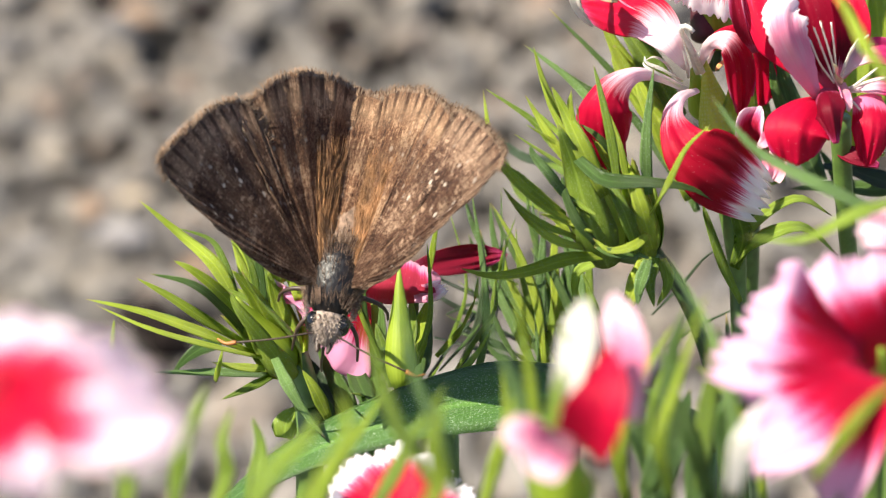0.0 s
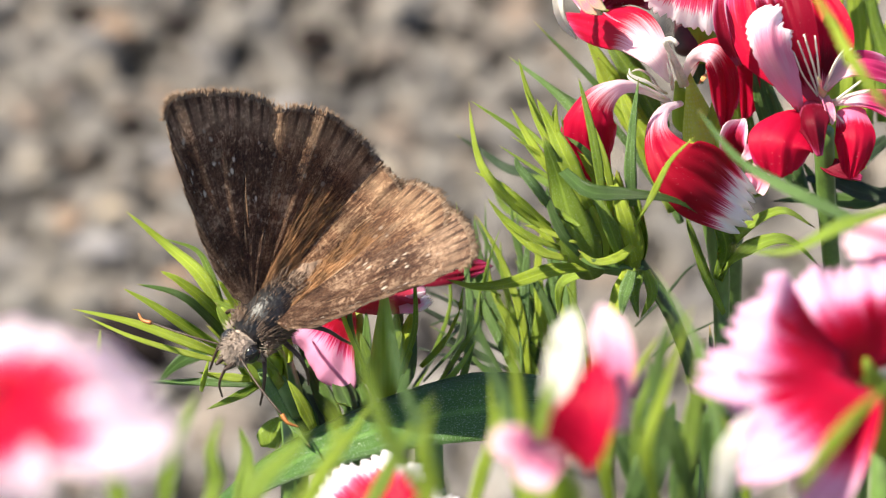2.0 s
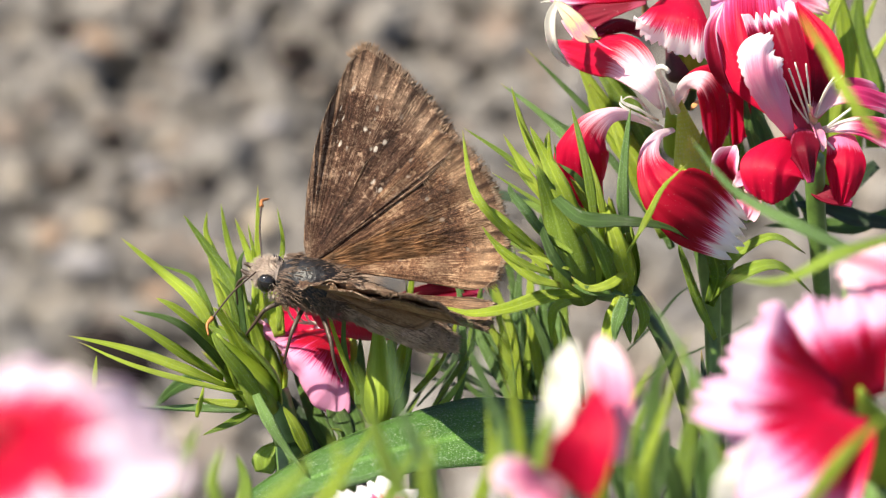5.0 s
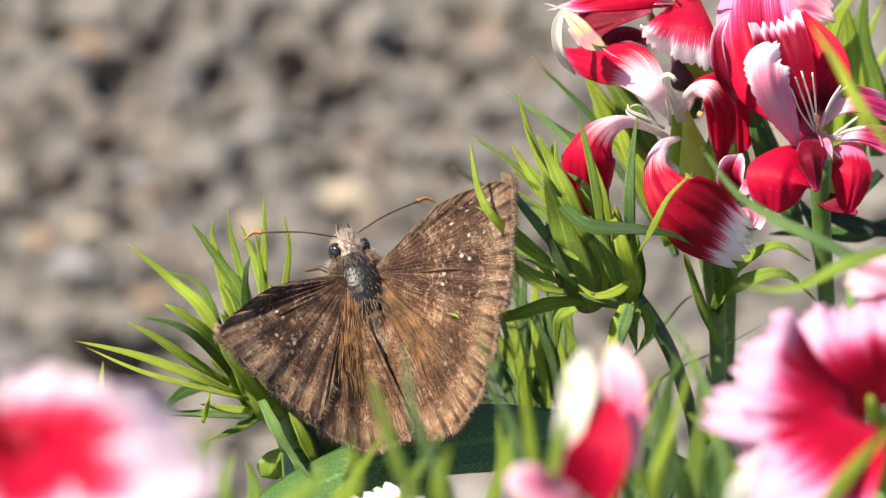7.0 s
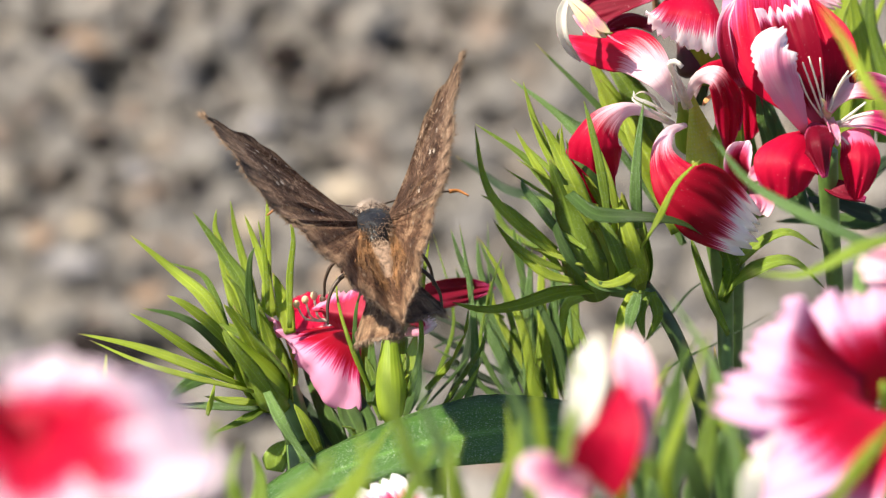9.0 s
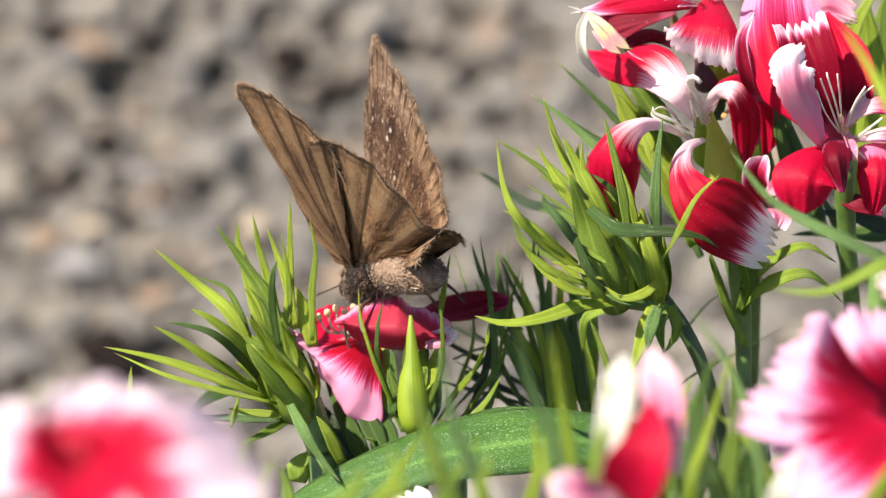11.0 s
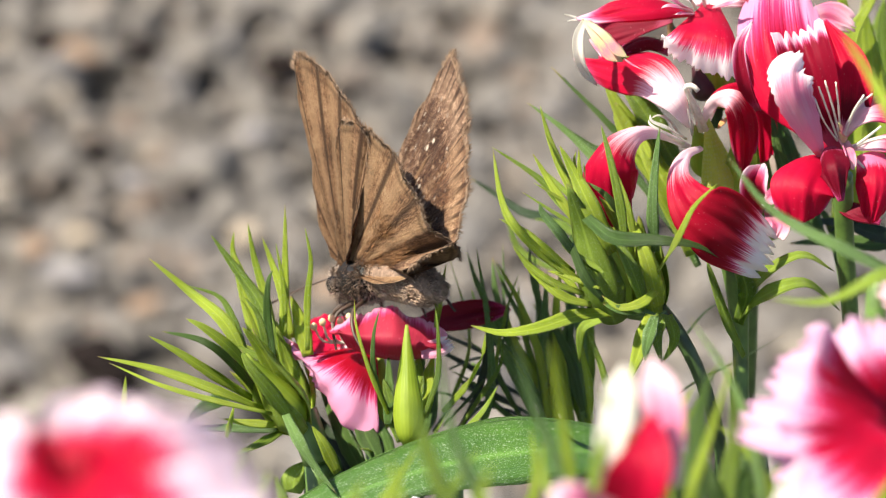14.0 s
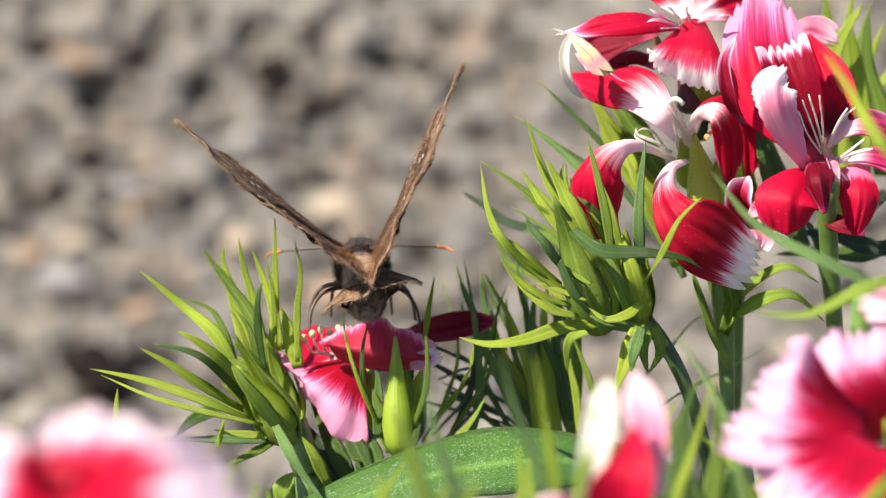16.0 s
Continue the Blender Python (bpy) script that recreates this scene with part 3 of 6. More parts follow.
def formed_petal(parent, spine, widths, material, face=None, seed=1, under=None, cup=0.1, ruffle=0.25, tooth=0.04, teeth=11, side_tooth=0.0, roundness=0.15, fine=0.0):
    """A petal drawn along its spine with a width, in millimetres, at each point of it; uneven teeth at the end and, where wanted, along the sides."""
    rnd = random.Random(seed)
    ph = [rnd.uniform(0, 6.28) for _ in range(8)]
    rows, cols = 24, 44
    n = 80
    line = smooth_line(spine, n)
    wide = [max(0.05, v.x) for v in smooth_line([(w, 0, 0) for w in widths], n)]
    f = (face if face is not None else OUT).normalized()
    marks = [0.0]
    for _ in range(teeth):
        marks.append(marks[-1] + rnd.uniform(0.6, 1.5))
    marks = [m / marks[-1] * 2 - 1 for m in marks]
    depth = [rnd.uniform(0.35, 1.0) for _ in range(teeth)]
    sides = []
    for j in range(n + 1):
        tan = (line[min(j + 2, n)] - line[max(j - 2, 0)]).normalized()
        s = tan.cross(f)
        s = (s if s.length > 1e-4 else tan.orthogonal()).normalized()
        sides.append((s, s.cross(tan).normalized()))
    bm = bmesh.new()
    uvl = bm.loops.layers.uv.new("UVMap")
    fronts, backs = [], []
    for i in range(rows + 1):
        s = (i / rows) ** 0.85
        front, rear = [], []
        for k in range(cols + 1):
            a = -1 + 2 * k / cols
            notch = 0.0
            for m in range(teeth):
                if marks[m] <= a <= marks[m + 1]:
                    q = abs((a - marks[m]) / (marks[m + 1] - marks[m]) - 0.5) * 2
                    notch = q ** 1.4 * depth[m] + fine * 0.35 * abs(math.sin(a * 46 + ph[3]))
            se = s * (1 - roundness * a * a * s) - tooth * notch * max(0.0, (s - 0.7) / 0.3)
            x = min(max(se, 0.0), 1.0) * (n - 0.001)
            j = int(x)
            t = x - j
            p = line[j].lerp(line[j + 1], t)
            side, nrm = sides[j][0].lerp(sides[j + 1][0], t), sides[j][1].lerp(sides[j + 1][1], t)
            half = (wide[j] * (1 - t) + wide[j + 1] * t) * 0.5 * MM
            half *= 1 + 0.03 * math.sin(s * 9 + ph[4] + (a > 0) * 2) + side_tooth * (abs(((s * 9 + ph[5]) % 1) - 0.5) * 2 - 0.5) * min(1, s * 3) * max(0.0, abs(a) - 0.5) * 2
            grow = min(1.0, s * 1.6)
            wav = ruffle * MM * grow * (0.7 * math.sin(a * 4.2 + ph[0] + s * 2.5) + 0.5 * math.sin(a * 9 + ph[1] + s) * s + 0.3 * math.sin(a * 17 + ph[2]) * s * s)
            v = p + side * (a * half) + nrm * (cup * half * a * a * 2 + wav * min(1.0, half / 0.0012))
            front.append(bm.verts.new(v + nrm * 0.0001))
            rear.append(bm.verts.new(v - nrm * 0.0001))
        fronts.append(front)
        backs.append(rear)
    for i in range(rows):
        y0, y1 = (i / rows) ** 0.85, ((i + 1) / rows) ** 0.85
        for k in range(cols):
            w = ((k / cols, y0), ((k + 1) / cols, y0), ((k + 1) / cols, y1), (k / cols, y1))
            quad_uv(bm, uvl, (fronts[i][k], fronts[i][k + 1], fronts[i + 1][k + 1], fronts[i + 1][k]), w)
            quad_uv(bm, uvl, (backs[i + 1][k], backs[i + 1][k + 1], backs[i][k + 1], backs[i][k]), (w[3], w[2], w[1], w[0]), 1)
        for k, flip in ((0, False), (cols, True)):
            q = (fronts[i][k], fronts[i + 1][k], backs[i + 1][k], backs[i][k])
            quad_uv(bm, uvl, tuple(reversed(q)) if flip else q, ((k / cols, y0),) * 4)
    for k in range(cols):
        w = ((k / cols, 1), ((k + 1) / cols, 1), ((k + 1) / cols, 1), (k / cols, 1))
        quad_uv(bm, uvl, (fronts[rows][k], fronts[rows][k + 1], backs[rows][k + 1], backs[rows][k]), w)
        quad_uv(bm, uvl, (backs[0][k], backs[0][k + 1], fronts[0][k + 1], fronts[0][k]), w)
    return part("petal", bm, (material, under or material), parent)


def stamen(parent, pts, r=0.16, name="stamen", anther=True):
    bm = tube_mesh(pts, r, r * 0.7, 6, 8)
    ob = part(name, bm, STIGMA, parent)
    if anther:
        b2 = bmesh.new()
        bmesh.ops.create_icosphere(b2, subdivisions=2, radius=0.32 * MM, matrix=Matrix.Translation(pts[-1]) @ Matrix.Diagonal((1, 0.6, 1.3, 1)))
        part("anther", b2, ANTHER, ob)
    return ob


# ---- ground ----
def build_ground():
    bm = bmesh.new()
    n = 60
    def spread(k):
        q = (k / n) * 2 - 1
        return math.copysign(abs(q) ** 5 * 400 + abs(q) * 1.2, q)
    rows = [[bm.verts.new((spread(i), spread(j) + 0.6, -0.004 + 0.002 * noise.noise((spread(i) * 9, spread(j) * 9, 0)))) for i in range(n + 1)] for j in range(n + 1)]
    for j in range(n):
        for i in range(n):
            bm.faces.new((rows[j][i], rows[j][i + 1], rows[j + 1][i + 1], rows[j + 1][i]))
    me = bpy.data.meshes.new("ground")
    bm.to_mesh(me)
    bm.free()
    me.materials.append(SOIL)
    return tagged(new("ground", me), "grey gravelly ground, dusty between the stones", "ground", kind="structure")


def stone_shape(seed, sub=2):
    """One angular pebble of about a unit's radius."""
    rnd = random.Random(seed)
    bm = bmesh.new()
    bmesh.ops.create_icosphere(bm, subdivisions=sub, radius=1.0)
    cuts = [(Vector((rnd.gauss(0, 1), rnd.gauss(0, 1), rnd.gauss(0, 1))).normalized(), rnd.uniform(0.55, 0.9)) for _ in range(9)]
    sx, sy, sz = rnd.uniform(0.85, 1.25), rnd.uniform(0.75, 1.05), rnd.uniform(0.5, 0.8)
    for v in bm.verts:
        for d, lim in cuts:
            e = v.co.dot(d) - lim
            if e > 0:
                v.co -= d * e * 0.9
        v.co = Vector((v.co.x * sx, v.co.y * sy, v.co.z * sz))
    return bm


ground = build_ground()


# ---- gravel ----
def build_gravel():
    rnd = random.Random(11)
    shapes = []
    for k in range(8):
        bm = stone_shape(k + 3, 2)
        me = bpy.data.meshes.new("gravel_stone")
        bm.to_mesh(me)
        bm.free()
        me.materials.append(STONE)
        shapes.append(me)
    spots = []
    step = 0.0125
    for j in range(int(1.5 / step)):
        for i in range(int(1.2 / step)):
            x, y = -0.6 + (i + 0.5 * (j % 2) + rnd.gauss(0, 0.4)) * step, 0.05 + (j + rnd.gauss(0, 0.4)) * step
            r = 0.0060 * rnd.choice((0.7, 0.85, 1.0, 1.0, 1.15, 1.35, 1.6))
            far = math.hypot(x / 0.62, (y - 0.72) / 0.72) + 0.22 * noise.noise((x * 7, y * 7, 3))
            if rnd.random() < 0.09 or rnd.random() < (far - 0.5) / 0.42:
                continue
            spots.append((x, y, r))
    for _ in range(9000):
        spots.append((rnd.gauss(0, 0.24), rnd.gauss(0.74, 0.28), rnd.uniform(0.0022, 0.0042)))
    inner = [s for s in spots if s[2] > 0.0042 and -0.16 < s[0] < 0.06 and 0.62 < s[1] < 0.82]
    rnd.shuffle(inner)
    chosen = set(inner[:300])
    verts, faces, base = [], [], 0
    co = [np.array([v.co[:] for v in me.vertices]) for me in shapes]
    fa = [np.array([p.vertices[:] for p in me.polygons]) for me in shapes]
    for s in spots:
        x, y, r = s
        k = rnd.randrange(8)
        e = Euler((rnd.uniform(-0.5, 0.5), rnd.uniform(-0.5, 0.5), rnd.uniform(0, 6.28)))
        z = r * 0.25 + rnd.uniform(-0.001, 0.004)
        if s in chosen:
            ob = new("stone", shapes[k])
            ob.parent = ground
            ob.location, ob.rotation_euler, ob.scale = (x, y, z), e, (r, r, r)
            continue
        m = np.array(e.to_matrix())
        verts.append(co[k] @ m.T * r + np.array((x, y, z)))
        faces.append(fa[k] + base)
        base += len(co[k])
    me = bpy.data.meshes.new("gravel")
    V, F = np.concatenate(verts), np.concatenate(faces)
    me.from_pydata(V.tolist(), [], F.tolist())
    me.materials.append(STONE)
    tagged(new("gravel", me), "loose grey and tan crushed gravel on the ground", "gravel", kind="stuff")


# ---- the butterfly ----
FORE = ((1.5, 0.9), (6, 1.6), (12, 1.6), (17.0, 0.8), (19.0, 0.1), (19.9, -0.7), (19.6, -1.9), (18.4, -4.4), (16.8, -7.0), (15.0, -8.9), (13.1, -9.8), (8, -7.0), (4, -4.2), (1.2, -1.6))
HIND = ((0.9, 0.1), (7, -2.2), (12.2, -4.6), (14.2, -6.3), (14.3, -8.6), (13.0, -11.6), (11.0, -13.9), (8.6, -15.5), (6.0, -16.5), (3.6, -16.7), (1.6, -15.4), (0.3, -9), (0.0, -2))


def pleat(u):
    """The fold of a hindwing's inner part: in towards the other wing, then out round the abdomen."""
    stops = ((0.0, 0.0), (0.62, 0.0), (0.70, 1.0), (0.73, 0.95), (0.84, -0.9), (1.0, -1.15))
    for (u0, h0), (u1, h1) in zip(stops, stops[1:]):
        if u <= u1:
            t = (u - u0) / (u1 - u0)
            return h0 + (h1 - h0) * t * t * (3 - 2 * t)
    return stops[-1][1]


def wing_height(u, v, pleats, depth, lift, camber, seed, fold=0.0, reach=1.0):
    z = lift + depth * math.sin(u * 2 * math.pi * pleats) * v ** 1.3 * (1.0 - 0.5 * v)
    return z + camber * (v * v) * math.sin(u * math.pi * 1.4 - 0.5) + 0.22 * math.sin(23 * u + seed) * v * v + 0.16 * math.sin(7 * u + 3 * v + seed) * v + fold * pleat(u) * v * reach


STEPS = 150


def wing_mesh(outline, hub, side, pleats, depth, lift, camber, seed, fold=0.0):
    """One wing, hinge at the origin: a fan from the hinge to the outline, pleated along the veins, with a ragged fringe."""
    rnd = random.Random(seed)
    bm = bmesh.new()
    uvl = bm.loops.layers.uv.new("UVMap")
    rim = smooth_line([Vector((x, s, 0)) for s, x in outline], STEPS)
    run = [0.0]
    for i in range(STEPS):
        run.append(run[-1] + (rim[i + 1] - rim[i]).length)
    rows = 22
    hub = Vector((hub[1], hub[0], 0))
    layers = []
    for up in (1, -1):
        grid = []
        for i, p in enumerate(rim):
            u = run[i] / run[-1]
            frayed = 1 + (rnd.uniform(-0.024, 0.008) - 0.012 * abs(math.sin(u * math.pi * 22)) if 0.25 < u < 0.8 and up == 1 else 0)
            line = []
            for k in range(rows + 1):
                v = k / rows
                q = hub.lerp(p, v * (frayed if k == rows else 1))
                z = wing_height(u, v, pleats, depth, lift, camber, seed, fold, min(1.0, (p - hub).length / 14))
                line.append((q, z + up * 0.05, u, v))
            grid.append(line)
        layers.append(grid)
    made = []
    for l, grid in enumerate(layers):
        made.append([[bm.verts.new((layers[0][i][k][0].x * MM, layers[0][i][k][0].y * side * MM, c[1] * MM)) for k, c in enumerate(line)] for i, line in enumerate(grid)])
    n = len(rim)
    for l in (0, 1):
        for i in range(n - 1):
            for k in range(rows):
                ids = ((i, k), (i + 1, k), (i + 1, k + 1), (i, k + 1))
                if (l == 1) != (side < 0):
                    ids = tuple(reversed(ids))
                quad_uv(bm, uvl, [made[l][a][b] for a, b in reversed(ids)], [(layers[0][a][b][2], layers[0][a][b][3]) for a, b in reversed(ids)], l)
    for i in range(n - 1):
        quad_uv(bm, uvl, (made[0][i][rows], made[0][i + 1][rows], made[1][i + 1][rows], made[1][i][rows]), ((layers[0][i][rows][2], 1),) * 4)
    return bm


def lathe(axis_pts, radii, squash=1.0, sides=18):
    """A body turned round the x axis: points (x, z) and radii in millimetres."""
    bm = bmesh.new()
    rings = []
    for (x, z), r in zip(axis_pts, radii):
        rings.append([bm.verts.new((x * MM, r * MM * math.cos(a), (z + r * squash * math.sin(a)) * MM)) for a in (2 * math.pi * k / sides for k in range(sides))])
    for i in range(len(rings) - 1):
        for k in range(sides):
            j = (k + 1) % sides
            bm.faces.new((rings[i][k], rings[i + 1][k], rings[i + 1][j], rings[i][j]))
    bm.faces.new(list(reversed(rings[0])))
    bm.faces.new(rings[-1])
    bmesh.ops.recalc_face_normals(bm, faces=bm.faces)
    return bm


def hair_mesh(roots, seed, length, spread, width=0.035):
    """Fine curved hairs, each a slim three-sided spike; roots are (place, direction) pairs in millimetres."""
    rnd = random.Random(seed)
    verts, faces = [], []
    for p, d in roots:
        l = length * rnd.uniform(0.55, 1.25)
        d = (d + Vector((rnd.gauss(0, 1), rnd.gauss(0, 1), rnd.gauss(0, 1))) * spread).normalized()
        s = d.orthogonal().normalized()
        t = d.cross(s)
        mid = p + d * l * 0.5 + Vector((rnd.gauss(0, 1), rnd.gauss(0, 1), rnd.gauss(0, 1))) * spread * 0.25 * l
        b = len(verts)
        for c, w in ((p, width), (mid, width * 0.75)):
            for a in (0, 2.1, 4.2):
                verts.append((c + (s * math.cos(a) + t * math.sin(a)) * w) * MM)
        verts.append((mid + d * l * 0.5 + Vector((0, 0, -0.08 * l))) * MM)
        for k in range(3):
            j = (k + 1) % 3
            faces.append((b + k, b + j, b + 3 + j, b + 3 + k))
            faces.append((b + 3 + k, b + 3 + j, b + 6))
    bm = bmesh.new()
    vs = [bm.verts.new(v) for v in verts]
    for f in faces:
        bm.faces.new([vs[i] for i in f])
    return bm


def local_part(name, bm, material, parent, label=""):
    """A part given in its parent's own space."""
    me = bpy.data.meshes.new(name)
    bm.to_mesh(me)
    bm.free()
    for p in me.polygons:
        p.use_smooth = True
    for m in material if isinstance(material, (list, tuple)) else (material,):
        me.materials.append(m)
    ob = new(name, me)
    ob.parent = parent
    return tagged(ob, label)


def mm_tube(pts, r0, r1, sides=6, count=10):
    return tube_mesh([Vector(p) * MM for p in pts], r0, r1, sides, count)


def build_butterfly():
    bug = thing("butterfly", (0, 0, 0), "dark brown skipper butterfly with pale-flecked wings feeding on a pink flower", "butterfly")
    rnd = random.Random(5)
    local_part("thorax", lathe([(-2.6, 0), (-2.0, 0), (-1, 0.1), (0.4, 0.2), (1.8, 0.2), (3.0, 0.1), (3.8, 0)], (1.0, 1.75, 2.15, 2.3, 2.15, 1.7, 1.1)), THORAX, bug, "black thorax with brown hairs")
    local_part("abdomen", lathe([(-2.0, 0), (-2.9, -0.1), (-3.3, -0.15), (-4.4, -0.35), (-4.8, -0.45), (-6.0, -0.7), (-6.4, -0.8), (-7.6, -1.05), (-8.0, -1.15), (-9.2, -1.45), (-9.6, -1.55), (-10.8, -1.9), (-11.6, -2.15), (-12.3, -2.4)],
                                (1.3, 1.75, 1.65, 1.88, 1.8, 1.92, 1.82, 1.86, 1.74, 1.7, 1.52, 1.3, 0.95, 0.4)), ABDOMEN, bug, "brown ringed furry abdomen")
    head = local_part("head", lathe([(2.9, 0), (3.5, 0), (4.3, 0.05), (5.1, 0), (5.7, -0.1), (6.1, -0.2)], (0.9, 1.25, 1.4, 1.3, 0.9, 0.4), 0.9), FUR_GREY, bug, "grey hairy head")
    for s in (1, -1):
        b = bmesh.new()
        bmesh.ops.create_uvsphere(b, u_segments=16, v_segments=12, radius=0.86 * MM, matrix=Matrix.Translation((4.4 * MM, s * 1.22 * MM, 0.15 * MM)) @ Matrix.Diagonal((1, 0.75, 1.05, 1)))
        local_part("eye", b, EYE, head, "round glossy black eye")
        local_part("palp", mm_tube([(5.3, s * 0.5, -0.3), (6.2, s * 0.5, -0.1), (6.9, s * 0.42, 0.1)], 0.42, 0.12, 8), LEG, head, "dark pointed palp")
        ant = local_part("antenna", mm_tube([(5.5, s * 0.9, 0.8), (6.6, s * 3.8, 0.8), (7.4, s * 7.0, 0.5)], 0.075, 0.085), LEG, bug)
        local_part("club", mm_tube([(7.4, s * 7.0, 0.5), (7.6, s * 7.8, 0.35), (7.2, s * 8.6, 0.0)], 0.21, 0.08), CLUB, ant, "hooked orange antenna club")
    local_part("proboscis", mm_tube([(6.2, 0, -0.6), (7.2, 0, -2.2), (7.0, 0, -4.6)], 0.14, 0.08), LEG, bug)
    for s in (1, -1):
        for x0, x1, x2, w1, w2 in ((2.6, 4.0, 5.4, 2.2, 2.6), (1.0, 1.2, 1.4, 3.4, 4.4), (-0.4, -2.0, -3.8, 3.4, 4.6)):
            local_part("leg", mm_tube([(x0, s * 0.9, -1.6), (x1, s * w1, -1.9), ((x1 + x2) / 2, s * w2, -3.4), (x2, s * w2 * 1.05, -5.2)], 0.24, 0.10, 6, 12), LEG, bug)
    roots = []
    for _ in range(1500):
        x, a = rnd.uniform(-2.6, 3.6), rnd.uniform(-0.6, 3.74)
        y, z = math.cos(a) * 2.05, math.sin(a) * 2.05
        if abs(math.cos(a)) < 0.35 and rnd.random() < 0.35:
            continue
        roots.append((Vector((x, y, z)), Vector((-0.9, y * 0.22, z * 0.12 + 0.12))))
    belly = []
    for _ in range(3200):
        x, a = rnd.uniform(-12.0, -2.2), rnd.uniform(0, 6.283)
        r = 1.75 if x > -9 else 1.75 - (-9 - x) * 0.42
        zc = -0.05 + (x + 2) * 0.22
        belly.append((Vector((x, math.cos(a) * r, zc + math.sin(a) * r)), Vector((-1.0, math.cos(a) * 0.22, math.sin(a) * 0.22))))
    tagged(local_part("belly_hairs", hair_mesh(belly, 4, 0.75, 0.14, 0.05), FUR_BELLY, bug, "short grey-brown abdomen hairs"), kind="stuff")
    tagged(local_part("fur", hair_mesh(roots, 2, 1.3, 0.16), FUR_THORAX, bug, "dark brown body hairs"), kind="stuff")
    roots = []
    for _ in range(650):
        d = Vector((rnd.uniform(-0.2, 1), rnd.gauss(0, 0.6), rnd.gauss(0.3, 0.6))).normalized()
        roots.append((Vector((4.3, 0, 0)) + Vector((d.x * 1.6, d.y * 1.2, d.z * 1.35)), d + Vector((0.5, 0, 0))))
    for _ in range(1000):
        a, x = rnd.uniform(2.6, 6.8), rnd.uniform(-2, 4)
        roots.append((Vector((x, math.cos(a) * 1.8, math.sin(a) * 1.8)), Vector((-0.2, math.cos(a), math.sin(a)))))
    tagged(local_part("ruff", hair_mesh(roots, 3, 0.62, 0.22), FUR_GREY, bug, "grey hairs of head and breast"), kind="stuff")
    wings = []
    for s in (1, -1):
        f = local_part("forewing", wing_mesh(FORE, (0, 0), s, 12, 0.20, 0.22, 1.3, 3), (WING_TOP, WING_UNDER), bug, "dark brown forewing with small white spots")
        h = local_part("hindwing", wing_mesh(HIND, (0, -0.5), s, 11, 0.30, 0.08, 0.9, 4, 2.2), (WING_TOP_HIND, WING_UNDER_HIND), bug, "brown hindwing with silky hairs")
        roots = []
        for _ in range(1700):
            u, v = rnd.uniform(0.0, 1.0) ** 0.8, rnd.uniform(0.05, 0.66)
            t = Vector((-14.5, 1.2 + 9.0 * (1 - u), 0)).normalized()
            p = t * (v * 15)
            roots.append((Vector((p.x, s * p.y, 0.22)), Vector((t.x, s * t.y, 0.07))))
        tagged(local_part("wing_hairs", hair_mesh(roots, 7, 3.4, 0.07, 0.024), FUR, h, "long silky brown hairs"), kind="stuff")
        for w, outline, make in ((f, FORE, (12, 0.20, 0.22, 1.3, 3)), (h, HIND, (11, 0.30, 0.08, 0.9, 4, 2.2))):
            rim = smooth_line([Vector((x, q, 0)) for q, x in outline], 420)
            run = [0.0]
            for k in range(420):
                run.append(run[-1] + (rim[k + 1] - rim[k]).length)
            roots = []
            for k in range(124, 345):
                out = (rim[k + 1] - rim[k]).cross(Vector((0, 0, 1))).normalized()
                out = out if out.dot(rim[k]) > 0 else -out
                p = rim[k] * 0.962
                z = wing_height(run[k] / run[-1], 0.985, *make)
                for _ in range(2):
                    roots.append((Vector((p.x, s * p.y, z)), Vector((out.x, s * out.y, rnd.gauss(0, 0.08)))))
            tagged(local_part("fringe", hair_mesh(roots, 9, 0.85, 0.18, 0.045), FRINGE, w, "pale brown scale fringe"), kind="stuff")
        wings.append((f, h))
    return bug, wings


butterfly, wings = build_butterfly()
HINGE = (1.5, 1.2, 1.2)


def wing_pose(side, rise, sweep):
    """A wing at its hinge on the thorax: raised and swept forward by degrees."""
    return pose(HINGE[0] * MM, side * HINGE[1] * MM, HINGE[2] * MM, side * rise, 0, 0) @ pose(0, 0, 0, 0, 0, -side * sweep)


def body_pose(x, y, z, yaw, nod, roll):
    return Matrix.Translation(MIDST + Vector((x, y, z)) * MM) @ pose(0, 0, 0, roll, nod, yaw)


